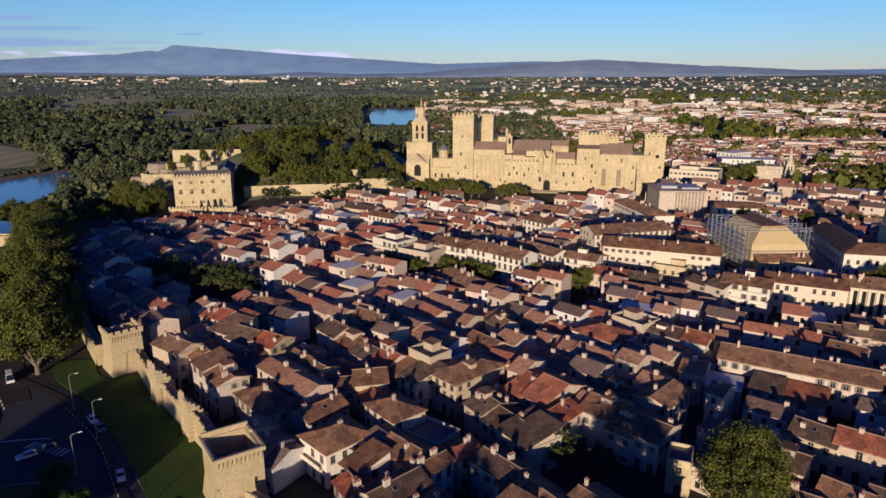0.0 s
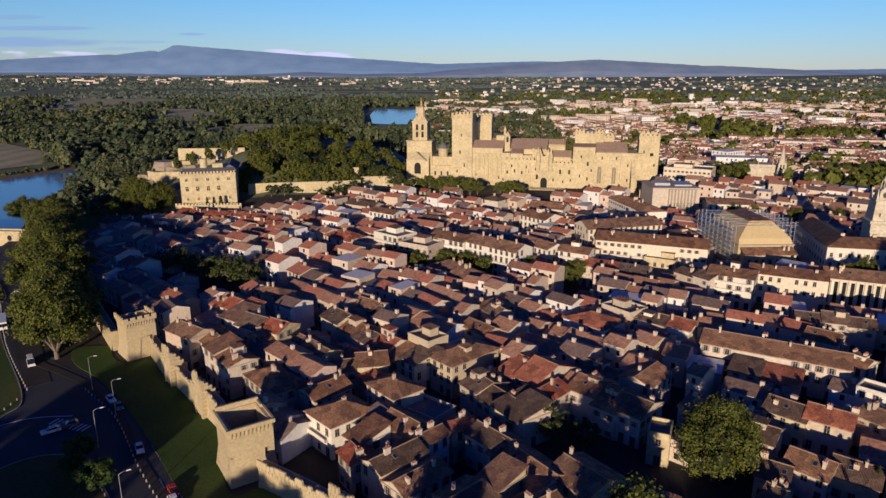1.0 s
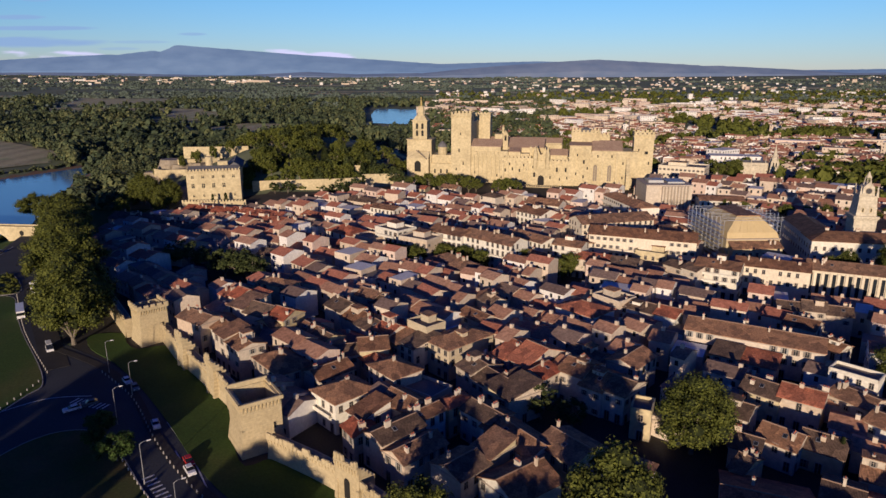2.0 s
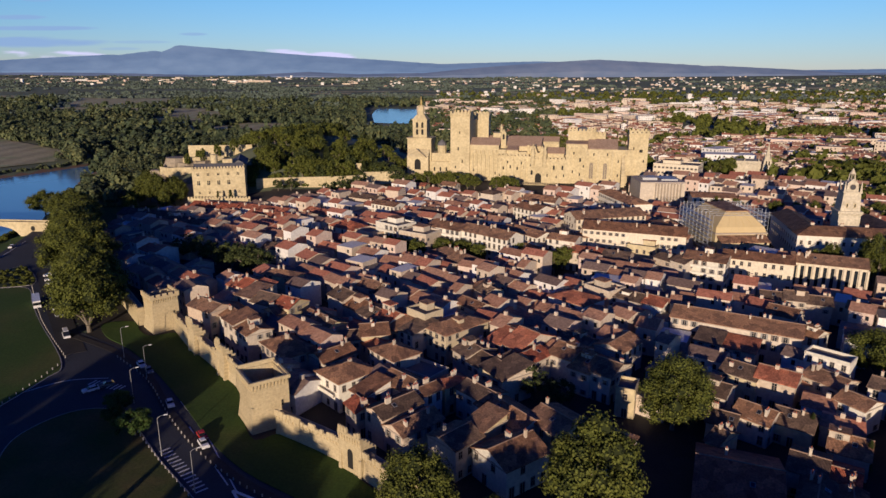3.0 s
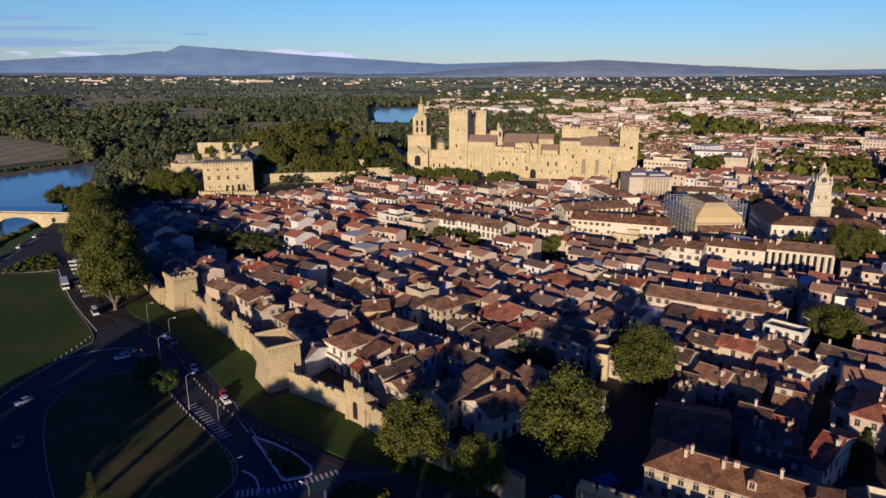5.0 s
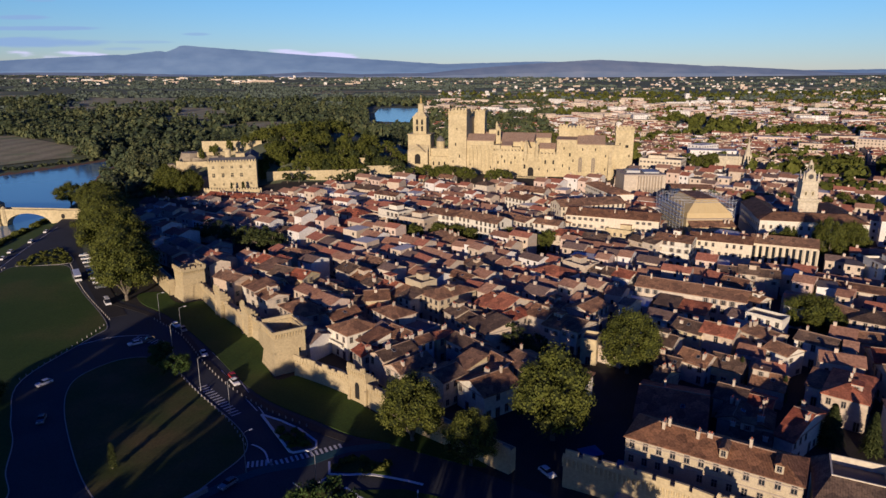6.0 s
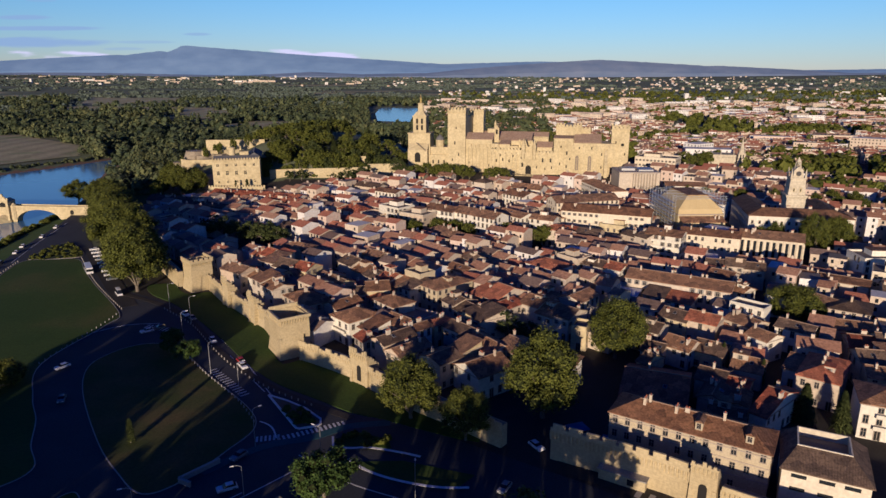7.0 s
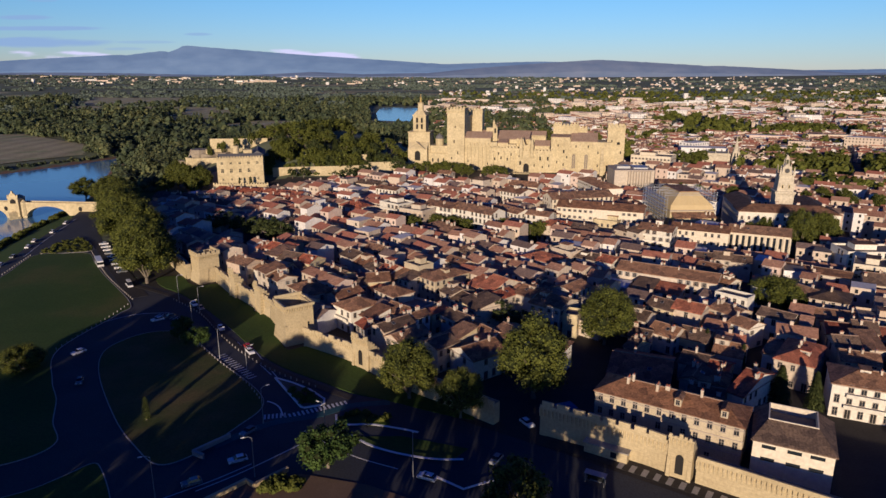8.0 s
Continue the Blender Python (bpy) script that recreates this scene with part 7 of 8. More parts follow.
# ---- large public buildings ----
def build_town_hall():
    root = thing("town_hall", pose(153, 333, 3, 0, 0, -13), "large pale classical town hall with hipped grey roofs", "town hall")
    g = Geo()
    g.box(0, 48, 0, 15, -4, 12.5)
    g.box(0, 14, 15, 46, -4, 12.5)
    g.box(34, 48, 15, 40, -4, 12.5)
    body = part("wall", g, M["white"], root)
    g = Geo()
    rg, _ = roof_geo(48, 15, 0, "hip", .38)
    g.v = [(a + 24, b + 7.5, c + 12.7) for a, b, c in rg.v]
    g.f, g.m = rg.f, rg.m
    part("roof", g, M["roof"], root)
    for x0, x1, y1 in ((0, 14, 46), (34, 48, 40)):
        g = Geo()
        gable_roof(g, x0 - .4, x1 + .4, 6, y1, 12.7, 2.8, "y")
        part("roof", g, M["roof_grey"], root)
    for i in range(14):
        for z in (.5, 4.6, 8.6):
            part("window", WINDOWS[1], None, body, at=pose(1.8 + i * 3.4, -.01, z))
    for i in range(12):
        for z in (4.6, 8.6):
            part("window", WINDOWS[1], None, body, at=pose(-.01, 2 + i * 3.6, z, 0, 0, -90))
    for x in (8, 20, 30, 42):
        part("chimney", CHIMNEYS[1], None, root, at=pose(x, 9, 15.2))
    t = thing("clock_tower", pose(181.5, 346.5, 3, 0, 0, -13), "pale stone gothic clock tower rising over the town hall", "clock tower")
    g = Geo()
    g.box(-4.5, 4.5, -4.5, 4.5, 0, 19.2)
    g.prism([(-4.5, -4.5), (4.5, -4.5), (4.5, 4.5), (-4.5, 4.5)], 19.2, 20.4, top=[(-5.1, -5.1), (5.1, -5.1), (5.1, 5.1), (-5.1, 5.1)])
    g.box(-5.1, 5.1, -5.1, 5.1, 20.4, 21.2)
    shaft = part("shaft", g, M["stone_white"], t)
    g = Geo()
    g.prism([(-4.1, -4.1), (4.1, -4.1), (4.1, 4.1), (-4.1, 4.1)], 21.2, 29.4, top=[(-3.5, -3.5), (3.5, -3.5), (3.5, 3.5), (-3.5, 3.5)])
    g.box(-3.9, 3.9, -3.9, 3.9, 29.4, 30.0)
    for sx in (-1, 1):
        for sy in (-1, 1):
            a, b = sx * 3.3, sy * 3.3
            g.prism([(a - .5, b - .5), (a + .5, b - .5), (a + .5, b + .5), (a - .5, b + .5)], 30.0, 34.6, top=[(a - .08, b - .08), (a + .08, b - .08), (a + .08, b + .08), (a - .08, b + .08)])
    upper = part("belfry", g, M["stone_white"], t)
    for x in (-1.6, 1.6):
        slit(upper, x, -4.0, 23, .5, 1.6)
    g = Geo()
    g.prism([(-2.5, -2.9), (2.5, -2.9), (2.5, 2.9), (-2.5, 2.9)], 30.0, 33.6, top=[(-2.2, -2.6), (2.2, -2.6), (2.2, 2.6), (-2.2, 2.6)])
    g.prism([(-2.3, -2.7), (2.3, -2.7), (2.3, 2.7), (-2.3, 2.7)], 33.6, 35.6, top=[(-.1, -2.0), (.1, -2.0), (.1, 2.0), (-.1, 2.0)])
    crown = part("clock_stage", g, M["stone_white"], t)
    g = Geo()
    n = 16
    for y, r, m in ((-2.92, 1.35, 0), (-2.96, 1.1, 1)):
        g.face([(r * math.cos(2 * math.pi * i / n), y, 32.0 + r * math.sin(2 * math.pi * i / n)) for i in range(n)], m)
    part("clock_face", g, [M["stone_dark"], M["darkmetal"]], crown)
    g = Geo()
    for a in range(6):
        q = a * math.pi / 3
        g.tube((1.5 * math.cos(q), 1.5 * math.sin(q), 34.4), (1.1 * math.cos(q), 1.1 * math.sin(q), 38), .18, .14, 5)
    g.disc(0, 0, 1.4, 1.2, 37.6, 38.1, 8)
    g.disc(0, 0, 1.1, .1, 38.1, 40.2, 8)
    part("lantern", g, M["stone_white"], t)


def build_opera():
    root = thing("opera_house", pose(132.8, 343, 3, 0, 0, 2), "pale stone opera house under renovation with a canted zinc roof", "theatre")
    g = Geo()
    g.box(-12, 12, 0, 36, -4, 10.5)
    body = part("wall", g, M["stone_pale"], root)
    g = Geo()
    g.box(-12.3, 12.3, -.3, 36.3, 10.5, 11.1)
    part("cornice", g, M["frame"], root)
    g = Geo()
    g.prism([(-11.8, .4), (11.8, .4), (11.8, 35.5), (-11.8, 35.5)], 11.1, 13.4, top=[(-11.2, 1.6), (11.2, 1.6), (11.2, 34.5), (-11.2, 34.5)])
    g.prism([(-11.2, 1.6), (11.2, 1.6), (11.2, 34.5), (-11.2, 34.5)], 13.4, 19.6, top=[(-4.8, 7.5), (5.4, 7.5), (5.4, 30), (-4.8, 30)])
    part("roof", g, M["zinc"], root)
    g = Geo()
    g.box(-5.0, 5.6, 7.2, 30.3, 19.6, 19.95)
    part("roof_platform", g, M["roof"], root)
    for k in range(6):
        g = Geo()
        t = -9.6 + k * 3.85
        g.tube((t, 1.55, 13.5), (t * .46 + .3, 7.4, 19.55), .09, .09, 5)
        part("roof_seam", g, M["zinc"], root)
    g = Geo()
    lean_roof(g, -11.4, 11.4, -5.2, .0, 7.6, 9.8)
    part("front_roof", g, M["roof"], root)
    for x in (6.5, 8.5):
        part("chimney", CHIMNEYS[0], None, root, at=pose(x, -2.4, 9.3))
    g = Geo()
    g.box(-11, 11, -4.6, 0, -4, 7.6)
    f = part("front", g, M["stone_pale"], root)
    for i in range(7):
        for z in (-.6, 3.6):
            part("window", WINDOWS[3], None, f, at=pose(-9 + i * 3.0, -4.61, z))
    for x, y0, y1 in ((-14.6, 0, 34), (14.4, 6, 34)):
        sc = thing("scaffolding", root.matrix_basis @ pose(x, 0, -3), "grey steel tube scaffolding with boards around the opera house", "scaffolding", "opera scaffolding")
        n = 9
        for i in range(n):
            for dx in (-.8, .8):
                g = Geo()
                y = y0 + (y1 - y0) * i / (n - 1)
                g.tube((dx, y, 0), (dx, y, 22.6 + .8 * (i % 2)), .09, .09, 4)
                part("upright", g, M["scaffold"], sc)
        for z in range(2, 22, 2):
            g = Geo()
            g.box(-.8, .8, y0, y1, z, z + .06)
            part("board", g, M["scaffold"], sc)
            for dx in (-.8, .8):
                g = Geo()
                g.tube((dx, y0, z + 1), (dx, y1, z + 1), .07, .07, 4)
                part("rail", g, M["scaffold"], sc)
            g = Geo()
            g.tube((-.8, y0, z + (z % 4) / 2), (-.8, y1, z + 2 - (z % 4) / 2), .06, .06, 4)
            part("brace", g, M["scaffold"], sc)
    for y in (3, 12, 21, 30):                # trusses of the temporary cover over the roof
        g = Geo()
        for z in (21.6, 22.8):
            g.tube((-14.6, y, z - 3), (14.4, y, z - 3), .08, .08, 4)
        for i in range(12):
            g.tube((-14.6 + 2.42 * i, y, 18.6 + 1.2 * (i % 2)), (-12.18 + 2.42 * i, y, 19.8 - 1.2 * (i % 2)), .06, .06, 4)
        part("roof_truss", g, M["scaffold"], root)


M["zinc"] = material("pale_zinc_cover", [(.52, .41, .20), (.64, .52, .28)], rough=.7, scale=.2, spread=.7, bump=.1)


def build_pleated_house():
    root = thing("pleated_block", pose(118.2, 450, 4, 0, 0, -3), "tall grey-cream block with a pleated vertical facade", "building")
    g = Geo()
    n = 9
    pts = [(9, 0)]
    for i in range(n):
        x = 9 + 17 * i / n
        pts += [(x + .2, -1.7), (x + 1.0, -1.7), (x + 1.3, 0)]
    ring = [(0, 0)] + pts + [(27, 0), (27, 26), (0, 26)]
    g.prism(ring, -4, 15.4)
    part("wall", g, M["plaster"], root)
    g = Geo()
    g.box(-.3, 27.3, -.3, 26, 15.4, 16.1)
    part("parapet", g, M["frame"], root)
    g = Geo()
    g.box(3, 12, 8, 18, 16.1, 17.6)
    g.box(14, 24, 6, 20, 16.1, 17.0)
    part("roof_plant", g, M["metal"], root)
    b = thing("town_block", pose(146, 438, 2, 0, 0, -10), "four storey pale block with rows of dark windows", "building")
    g = Geo()
    g.box(0, 25, 0, 14, -4, 11)
    w = part("wall", g, M["white"], b)
    for i in range(8):
        for z in (.6, 4.2, 7.8):
            part("window", WINDOWS[3], None, w, at=pose(1.7 + i * 3.1, -.01, z))
    g, _ = roof_geo(25, 14, 0, "gable", .25)
    g.v = [(a + 12.5, q + 7, c + 11) for a, q, c in g.v]
    part("roof", g, M["roof"], b)


def build_church():
    root = thing("church", pose(247, 556, 4, 0, 0, -14), "pale gothic church with a pierced stone spire", "church")
    g = Geo()
    g.box(-28, -4, 0, 12, -3, 12)
    g.box(-28, -4, 0, 1, 12, 14.5)
    n = part("nave", g, M["stone_white"], root)
    g = Geo()
    gable_roof(g, -28, -4, 0, 12, 12.2, 3.2)
    part("roof", g, M["slate"], n)
    g = Geo()
    for x in (-26, -16, -6):
        g.prism([(x - .6, -.6), (x + .6, -.6), (x + .6, .6), (x - .6, .6)], 0, 19, top=[(x - .1, -.1), (x + .1, -.1), (x + .1, .1), (x - .1, .1)])
    part("pinnacle", g, M["stone_white"], n)
    g = Geo()
    g.box(-3.2, 3.2, -3.2, 3.2, -3, 11)
    g.box(-2.5, 2.5, -2.5, 2.5, 11, 16)
    g.disc(0, 0, 2.3, 1.9, 16, 19, 8)
    g.disc(0, 0, 1.8, .12, 19, 29, 8)
    for sx in (-1, 1):
        for sy in (-1, 1):
            g.disc(sx * 2.7, sy * 2.7, .6, .05, 11, 16.5, 6)
            g.disc(sx * 2.0, sy * 2.0, .45, .05, 16, 20, 6)
    t = part("spire", g, M["stone_white"], root)
    g = Geo()
    for z, y in ((5.5, -3.2), (11.8, -2.5)):
        for x in (-1, 1):
            arched(g, x, y, z, .9, 3.4)
    part("opening", g, [M["stone_white"], M["opening"]], t)


build_town_hall()
build_opera()
build_pleated_house()
build_church()


def build_bridge():
    """The broken medieval bridge with its small chapel on a pier."""
    root = thing("stone_bridge", pose(-226, 409, 0, 0, 0, 178), "pale medieval stone arch bridge ending in the river", "bridge")
    spans = [(-1, 1, 1.0), (9.5, 38.5, 6.8), (50.5, 84, 6.8), (94, 124, 6.8)]
    W = 2.6
    top = lambda x: 4.3 + .6 * math.sin(min(max(x, 0), 124) / 124 * math.pi)
    g = Geo()
    xs = np.linspace(-14, 128, 90)
    def soffit(x):
        for a, b, r in spans:
            if a < x < b:
                return -5.0 + (r + 1.0) * math.sqrt(max(0, 1 - ((x - (a + b) / 2) / ((b - a) / 2)) ** 2)) * 1.05
        return -7.0
    for i in range(len(xs) - 1):
        a, b = xs[i], xs[i + 1]
        sa, sb = soffit(a), soffit(b)
        for s in (-1, 1):
            q = [(a, s * W, sa), (b, s * W, sb), (b, s * W, top(b)), (a, s * W, top(a))]
            g.face(q if s < 0 else q[::-1])
        g.face([(a, -W, top(a)), (b, -W, top(b)), (b, W, top(b)), (a, W, top(a))])
        g.face([(a, W, sa), (b, W, sb), (b, -W, sb), (a, -W, sa)])
    part("deck", g, M["stone_pale"], root)
    for s in (-1, 1):
        g = Geo()
        for i in range(len(xs) - 1):
            a, b = xs[i], xs[i + 1]
            g.prism([(a, s * W - .2), (b, s * W - .2), (b, s * W + .2), (a, s * W + .2)], top(a), top(a) + 1.0)
        part("parapet", g, M["stone_pale"], root)
    for x in (44.6, 89):
        g = Geo()
        g.prism([(x - 4, -4), (x, -9), (x + 4, -4), (x + 4, 4), (x, 9), (x - 4, 4)], -8, -1.0)
        g.prism([(x - 4, -4), (x, -9), (x + 4, -4), (x + 4, 4), (x, 9), (x - 4, 4)], -1.0, 1.5, top=[(x - 3, -3), (x, -3), (x + 3, -3), (x + 3, 3), (x, 3), (x - 3, 3)])
        p = part("pier", g, M["stone_pale"], root)
    for x in (2.6, 38.6, 44.6, 50.6, 88):
        g = Geo()
        for s in (-1, 1):
            pts = [(x + 1.25 * math.cos(2 * math.pi * i / 10), s * (W + .02), 1.7 + 1.5 * math.sin(2 * math.pi * i / 10)) for i in range(10)]
            g.face(pts if s < 0 else pts[::-1])
        part("flood_arch", g, M["opening"], root)
    ch = thing("bridge_chapel", pose(-269.6, 407.5, -1.0, 0, 0, 178), "small pale stone chapel with a ruined bell gable", "chapel")
    g = Geo()
    g.box(-3.2, 3.2, -5, 2.2, -2, 9.4)
    g.box(-3.4, 3.4, 1.6, 2.4, 9.4, 10.6)
    w = part("wall", g, M["stone_pale"], ch)
    g = Geo()
    g.prism([(-2.6, 1.4), (2.6, 1.4), (2.6, 2.3), (-2.6, 2.3)], 10.6, 12.6, top=[(-1.6, 1.4), (1.6, 1.4), (1.6, 2.3), (-1.6, 2.3)])
    g.prism([(-.9, 1.4), (.9, 1.4), (.9, 2.3), (-.9, 2.3)], 12.6, 14.4, top=[(-.3, 1.4), (.3, 1.4), (.3, 2.3), (-.3, 2.3)])
    g.box(-3.4, -2.6, 1.5, 2.2, 10.6, 11.8)
    g.box(2.6, 3.4, 1.5, 2.2, 10.6, 11.8)
    part("bell_gable", g, M["stone_pale"], ch)
    g = Geo()
    gable_roof(g, -3.4, 3.4, -5.2, 1.4, 9.4, 1.4, "y")
    g.disc(-4.2, -1.4, 2.2, 2.1, -2, 6.6, 10)
    g.disc(-4.2, -1.4, 2.3, .4, 6.6, 8.2, 10)
    part("roof", g, M["stone_pale"], ch)
    g = Geo()
    pts = [(-1.7, 2.45, 6.4), (-1.7, 2.45, 8.2), (-.9, 2.45, 9.0), (0, 2.45, 9.3), (.9, 2.45, 9.0), (1.7, 2.45, 8.2), (1.7, 2.45, 6.4)]
    g.face(pts)
    part("opening", g, M["opening"], w)


build_bridge()


# ---- road, lawns and kerbs outside the wall ----
def lay(name, ring, z, mat, label, category, thick=.1):
    g = Geo()
    g.prism(ring, z - thick, z)
    return solid(name, g, M[mat], label, category, "structure")


def ccw(ring):
    a = sum(p[0] * q[1] - q[0] * p[1] for p, q in zip(ring, ring[1:] + ring[:1]))
    return ring if a > 0 else ring[::-1]


ROAD_AREA = [(-205, 60), (60, 60), (120, 72), (60, 112), (28, 134), (14, 143), (-15, 162), (-30, 174), (-48, 186), (-66, 205), (-84, 228), (-104, 246), (-128, 262),
             (-168, 316), (-204, 376), (-226, 430), (-236, 430), (-222, 380), (-212, 330), (-202, 290), (-196, 240), (-200, 150)]
lay("road", ccw(ROAD_AREA), .06, "asphalt", "dark asphalt ring road with junctions", "road", .2)
LAWN_MID = smooth_ring([(-106.5, 190), (-99.5, 174), (-83.4, 150), (-72.4, 137), (-63.7, 129.5), (-57, 134), (-51, 146), (-47.5, 156), (-52, 166), (-68, 184), (-81, 200), (-90, 207.5), (-99, 207), (-105, 200)])
LAWN_LEFT = smooth_ring([(-190, 255), (-190, 272), (-196, 303), (-184, 307), (-171.8, 307), (-160, 290), (-144.6, 269), (-119, 236), (-118, 224), (-122, 193), (-112, 172), (-104, 160), (-98, 148), (-92, 139),
                         (-95, 132), (-106, 126), (-130, 116), (-180, 112), (-192, 180)])
LAWN_TRI = smooth_ring([(-195, 307), (-182, 308.5), (-173, 313), (-181.6, 327), (-193.8, 339), (-197, 331), (-197.5, 318)], 4)
MOAT = smooth_ring([(-122, 268), (-112, 270), (-107, 262), (-101, 257), (-93, 259.5), (-85, 247.5), (-77, 238.5), (-70, 230.5), (-63, 223), (-57.5, 213), (-54, 201), (-49, 192.5), (-43, 195.5), (-33, 188.5), (-28, 184.5), (-22, 176.5), (-12, 167), (8, 150.5),
                    (0, 152), (-16, 160), (-24, 163), (-34, 170), (-48, 180), (-60, 193), (-74, 212), (-90, 232), (-104, 247), (-116, 257)], 3)
LAWN_LOW = smooth_ring([(-124, 100), (-112, 109), (-100, 113), (-91.5, 117.5), (-86.4, 120.8), (-82, 126), (-78.7, 130), (-75.5, 127.5), (-68.7, 117.5), (-63, 106), (-80, 98)], 4)
ISLAND = [(-48.3, 172.8), (-42.6, 164.0), (-37.3, 155.8), (-36.4, 155.3), (-32.2, 156.7), (-31.5, 157.6), (-31.9, 160.0), (-36.9, 165.5), (-42.5, 169.6)]
KERBED = (("lawn_1", LAWN_MID, "grass_dry", "mown grass traffic lawn with dry patches"), ("lawn_2", LAWN_LEFT, "grass", "broad mown grass lawn beside the river road"),
          ("lawn_3", LAWN_TRI, "leaf_dark", "planted triangle of low shrubs"), ("lawn_4", MOAT, "grass", "shaded grass strip below the rampart"),
          ("lawn_5", LAWN_LOW, "grass", "shaded grass corner between two carriageways"), ("traffic_island", ISLAND, "soil", "planted traffic island with a pale kerb"))
for name, ring, mat, label in KERBED:
    lay(name, ccw(ring), .22, mat, label, "lawn", .2)
    if name == "lawn_4":
        continue
    g = Geo()
    strip(g, ring + ring[:1], .5 if name == "traffic_island" else .25, 0, .4 if name == "traffic_island" else .24)
    solid("kerb_" + name, g, M["kerb_white" if name == "traffic_island" else "kerb"], "pale stone kerb round a lawn", "kerb", "structure")


def path_strip(name, line, width, z, mat, label, category):
    g = Geo()
    strip(g, line, width, z - .06, z)
    solid(name, g, M[mat], label, category, "structure")


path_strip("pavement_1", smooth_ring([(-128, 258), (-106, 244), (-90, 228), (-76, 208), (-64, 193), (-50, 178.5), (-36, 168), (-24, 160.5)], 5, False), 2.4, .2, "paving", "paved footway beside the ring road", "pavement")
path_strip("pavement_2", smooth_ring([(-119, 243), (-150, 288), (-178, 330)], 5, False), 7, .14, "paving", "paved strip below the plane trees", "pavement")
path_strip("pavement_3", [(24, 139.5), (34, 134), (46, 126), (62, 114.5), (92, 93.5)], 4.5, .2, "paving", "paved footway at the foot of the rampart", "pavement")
path_strip("bus_lane", smooth_ring([(-54, 137), (-47, 144.5), (-40.9, 148.7), (-32.5, 151.5), (-24.4, 156.6), (-14.2, 158.4)], 5, False), 2.6, .1, "teal", "teal painted bus lane over the junction", "road marking")
path_strip("kerb_line_1", smooth_ring([(-26.5, 146.2), (-22, 146.0), (-18.1, 146.2), (-11, 144.3), (-6, 142.4)], 4, False), .7, .7, "kerb_white", "white kerb of the slip road", "kerb")
path_strip("kerb_line_2", smooth_ring([(-22.4, 141.5), (-17.8, 137.2), (-12.2, 134.1), (-5.6, 131.8), (-.5, 130.9), (4.6, 130.9)], 4, False), .7, .7, "kerb_white", "white curved kerb of the slip road", "kerb")
path_strip("kerb_line_3", [(-4.2, 126.3), (4.3, 119.9), (12.3, 123.8)], .7, .7, "kerb_white", "white kerb at the lower junction", "kerb")
path_strip("kerb_line_4", smooth_ring([(-46.9, 158.7), (-44.8, 157.5), (-42.7, 155.1), (-40.9, 151.0)], 4, False), .4, .3, "kerb_white", "white curved kerb of the crossing", "kerb")
path_strip("kerb_line_5", [(-26.5, 146.2), (-27.3, 151)], .5, .7, "kerb_white", "white kerb end of the slip road", "kerb")
for name, ring, mat, label in (("planting_1", [(-26, 148.2), (-13, 146.6), (-14, 150.5), (-22, 154), (-25, 152)], "grass", "shrubby verge beside the slip road"),
                               ("planting_2", [(-21, 141.2), (-17, 137.4), (-11.8, 134.6), (-5.4, 132.3), (2, 131.4), (6, 136), (-10, 141.5)], "grass", "dark grass verge between slip roads"),
                               ("planting_3", [(-41.9, 122.3), (-39.9, 120.7), (-36.2, 124.6), (-31, 126), (-16, 122), (-4, 116), (-8, 104), (-58, 104)], "soil", "dry brown earth bank below the pine")):
    lay(name, ccw(ring), .2, mat, label, "planting", .2)


def paint_stripes(name, x, y, rot, n, pitch, w, length, label):
    g = Geo()
    for i in range(n):
        g.box(i * pitch, i * pitch + w, 0, length, .061, .075)
    solid(name, g, M["paint"], label, "road marking", "structure", m=pose(x, y, 0, 0, 0, rot))


paint_stripes("zebra_1", -40, 149.8, 27, 15, 1.15, .55, 2.2, "white zebra crossing bars on the asphalt")
paint_stripes("zebra_2", -45.5, 149.5, 12, 6, 1.0, .5, 2.4, "white zebra crossing bars at the lawn tip")
paint_stripes("zebra_3", -70, 188, -48, 14, 1.6, .45, 2.6, "white hatched bars beside the lane")
paint_stripes("zebra_4", -104, 222, -20, 9, 1.3, .5, 3.0, "white zebra crossing bars near the wall tower")
for i, ln in enumerate(([(-74, 212), (-62, 196), (-52, 180), (-47, 172)], [(-67, 199), (-58, 186), (-50, 175)], [(-100, 226), (-112, 224), (-122, 214)], [(-52, 120), (-44, 127), (-32, 140), (-27, 146)],
                        [(-200, 302), (-210, 340), (-220, 385)], [(-60, 116), (-50, 123.5), (-43, 130)], [(-10, 128), (-22, 134), (-34, 144)])):
    path_strip("road_line_%d" % (i + 1), smooth_ring(ln, 5, False), .3, .08, "paint", "white painted lane line", "road marking")


# alternating pale bars along the foot of the rampart
g = Geo()
for i in range(26):
    g.box(i * 2.7, i * 2.7 + 1.2, -2.6, .2, .2, .215)
solid("parking_bays", g, M["kerb"], "row of pale bars on the ground at the foot of the rampart", "road marking", "structure", m=pose(40, 130.6, 0, 0, 0, -34.5))
annex = thing("wall_annex", pose(37.6, 133.4, .1, 0, 0, -32), "low flat-roofed stone lean-to against the rampart", "shed")
g = Geo()
g.box(-5, 5, -1.3, 1.3, -.3, 2.5)
part("wall", g, M["stone"], annex)
g = Geo()
g.box(-5.3, 5.3, -1.6, 1.35, 2.5, 2.75)
part("roof", g, M["kerb"], annex)
g = Geo()
g.box(1.2, 2.6, -1.36, -1.2, .6, 2.0)
part("window", g, M["pane"], annex)


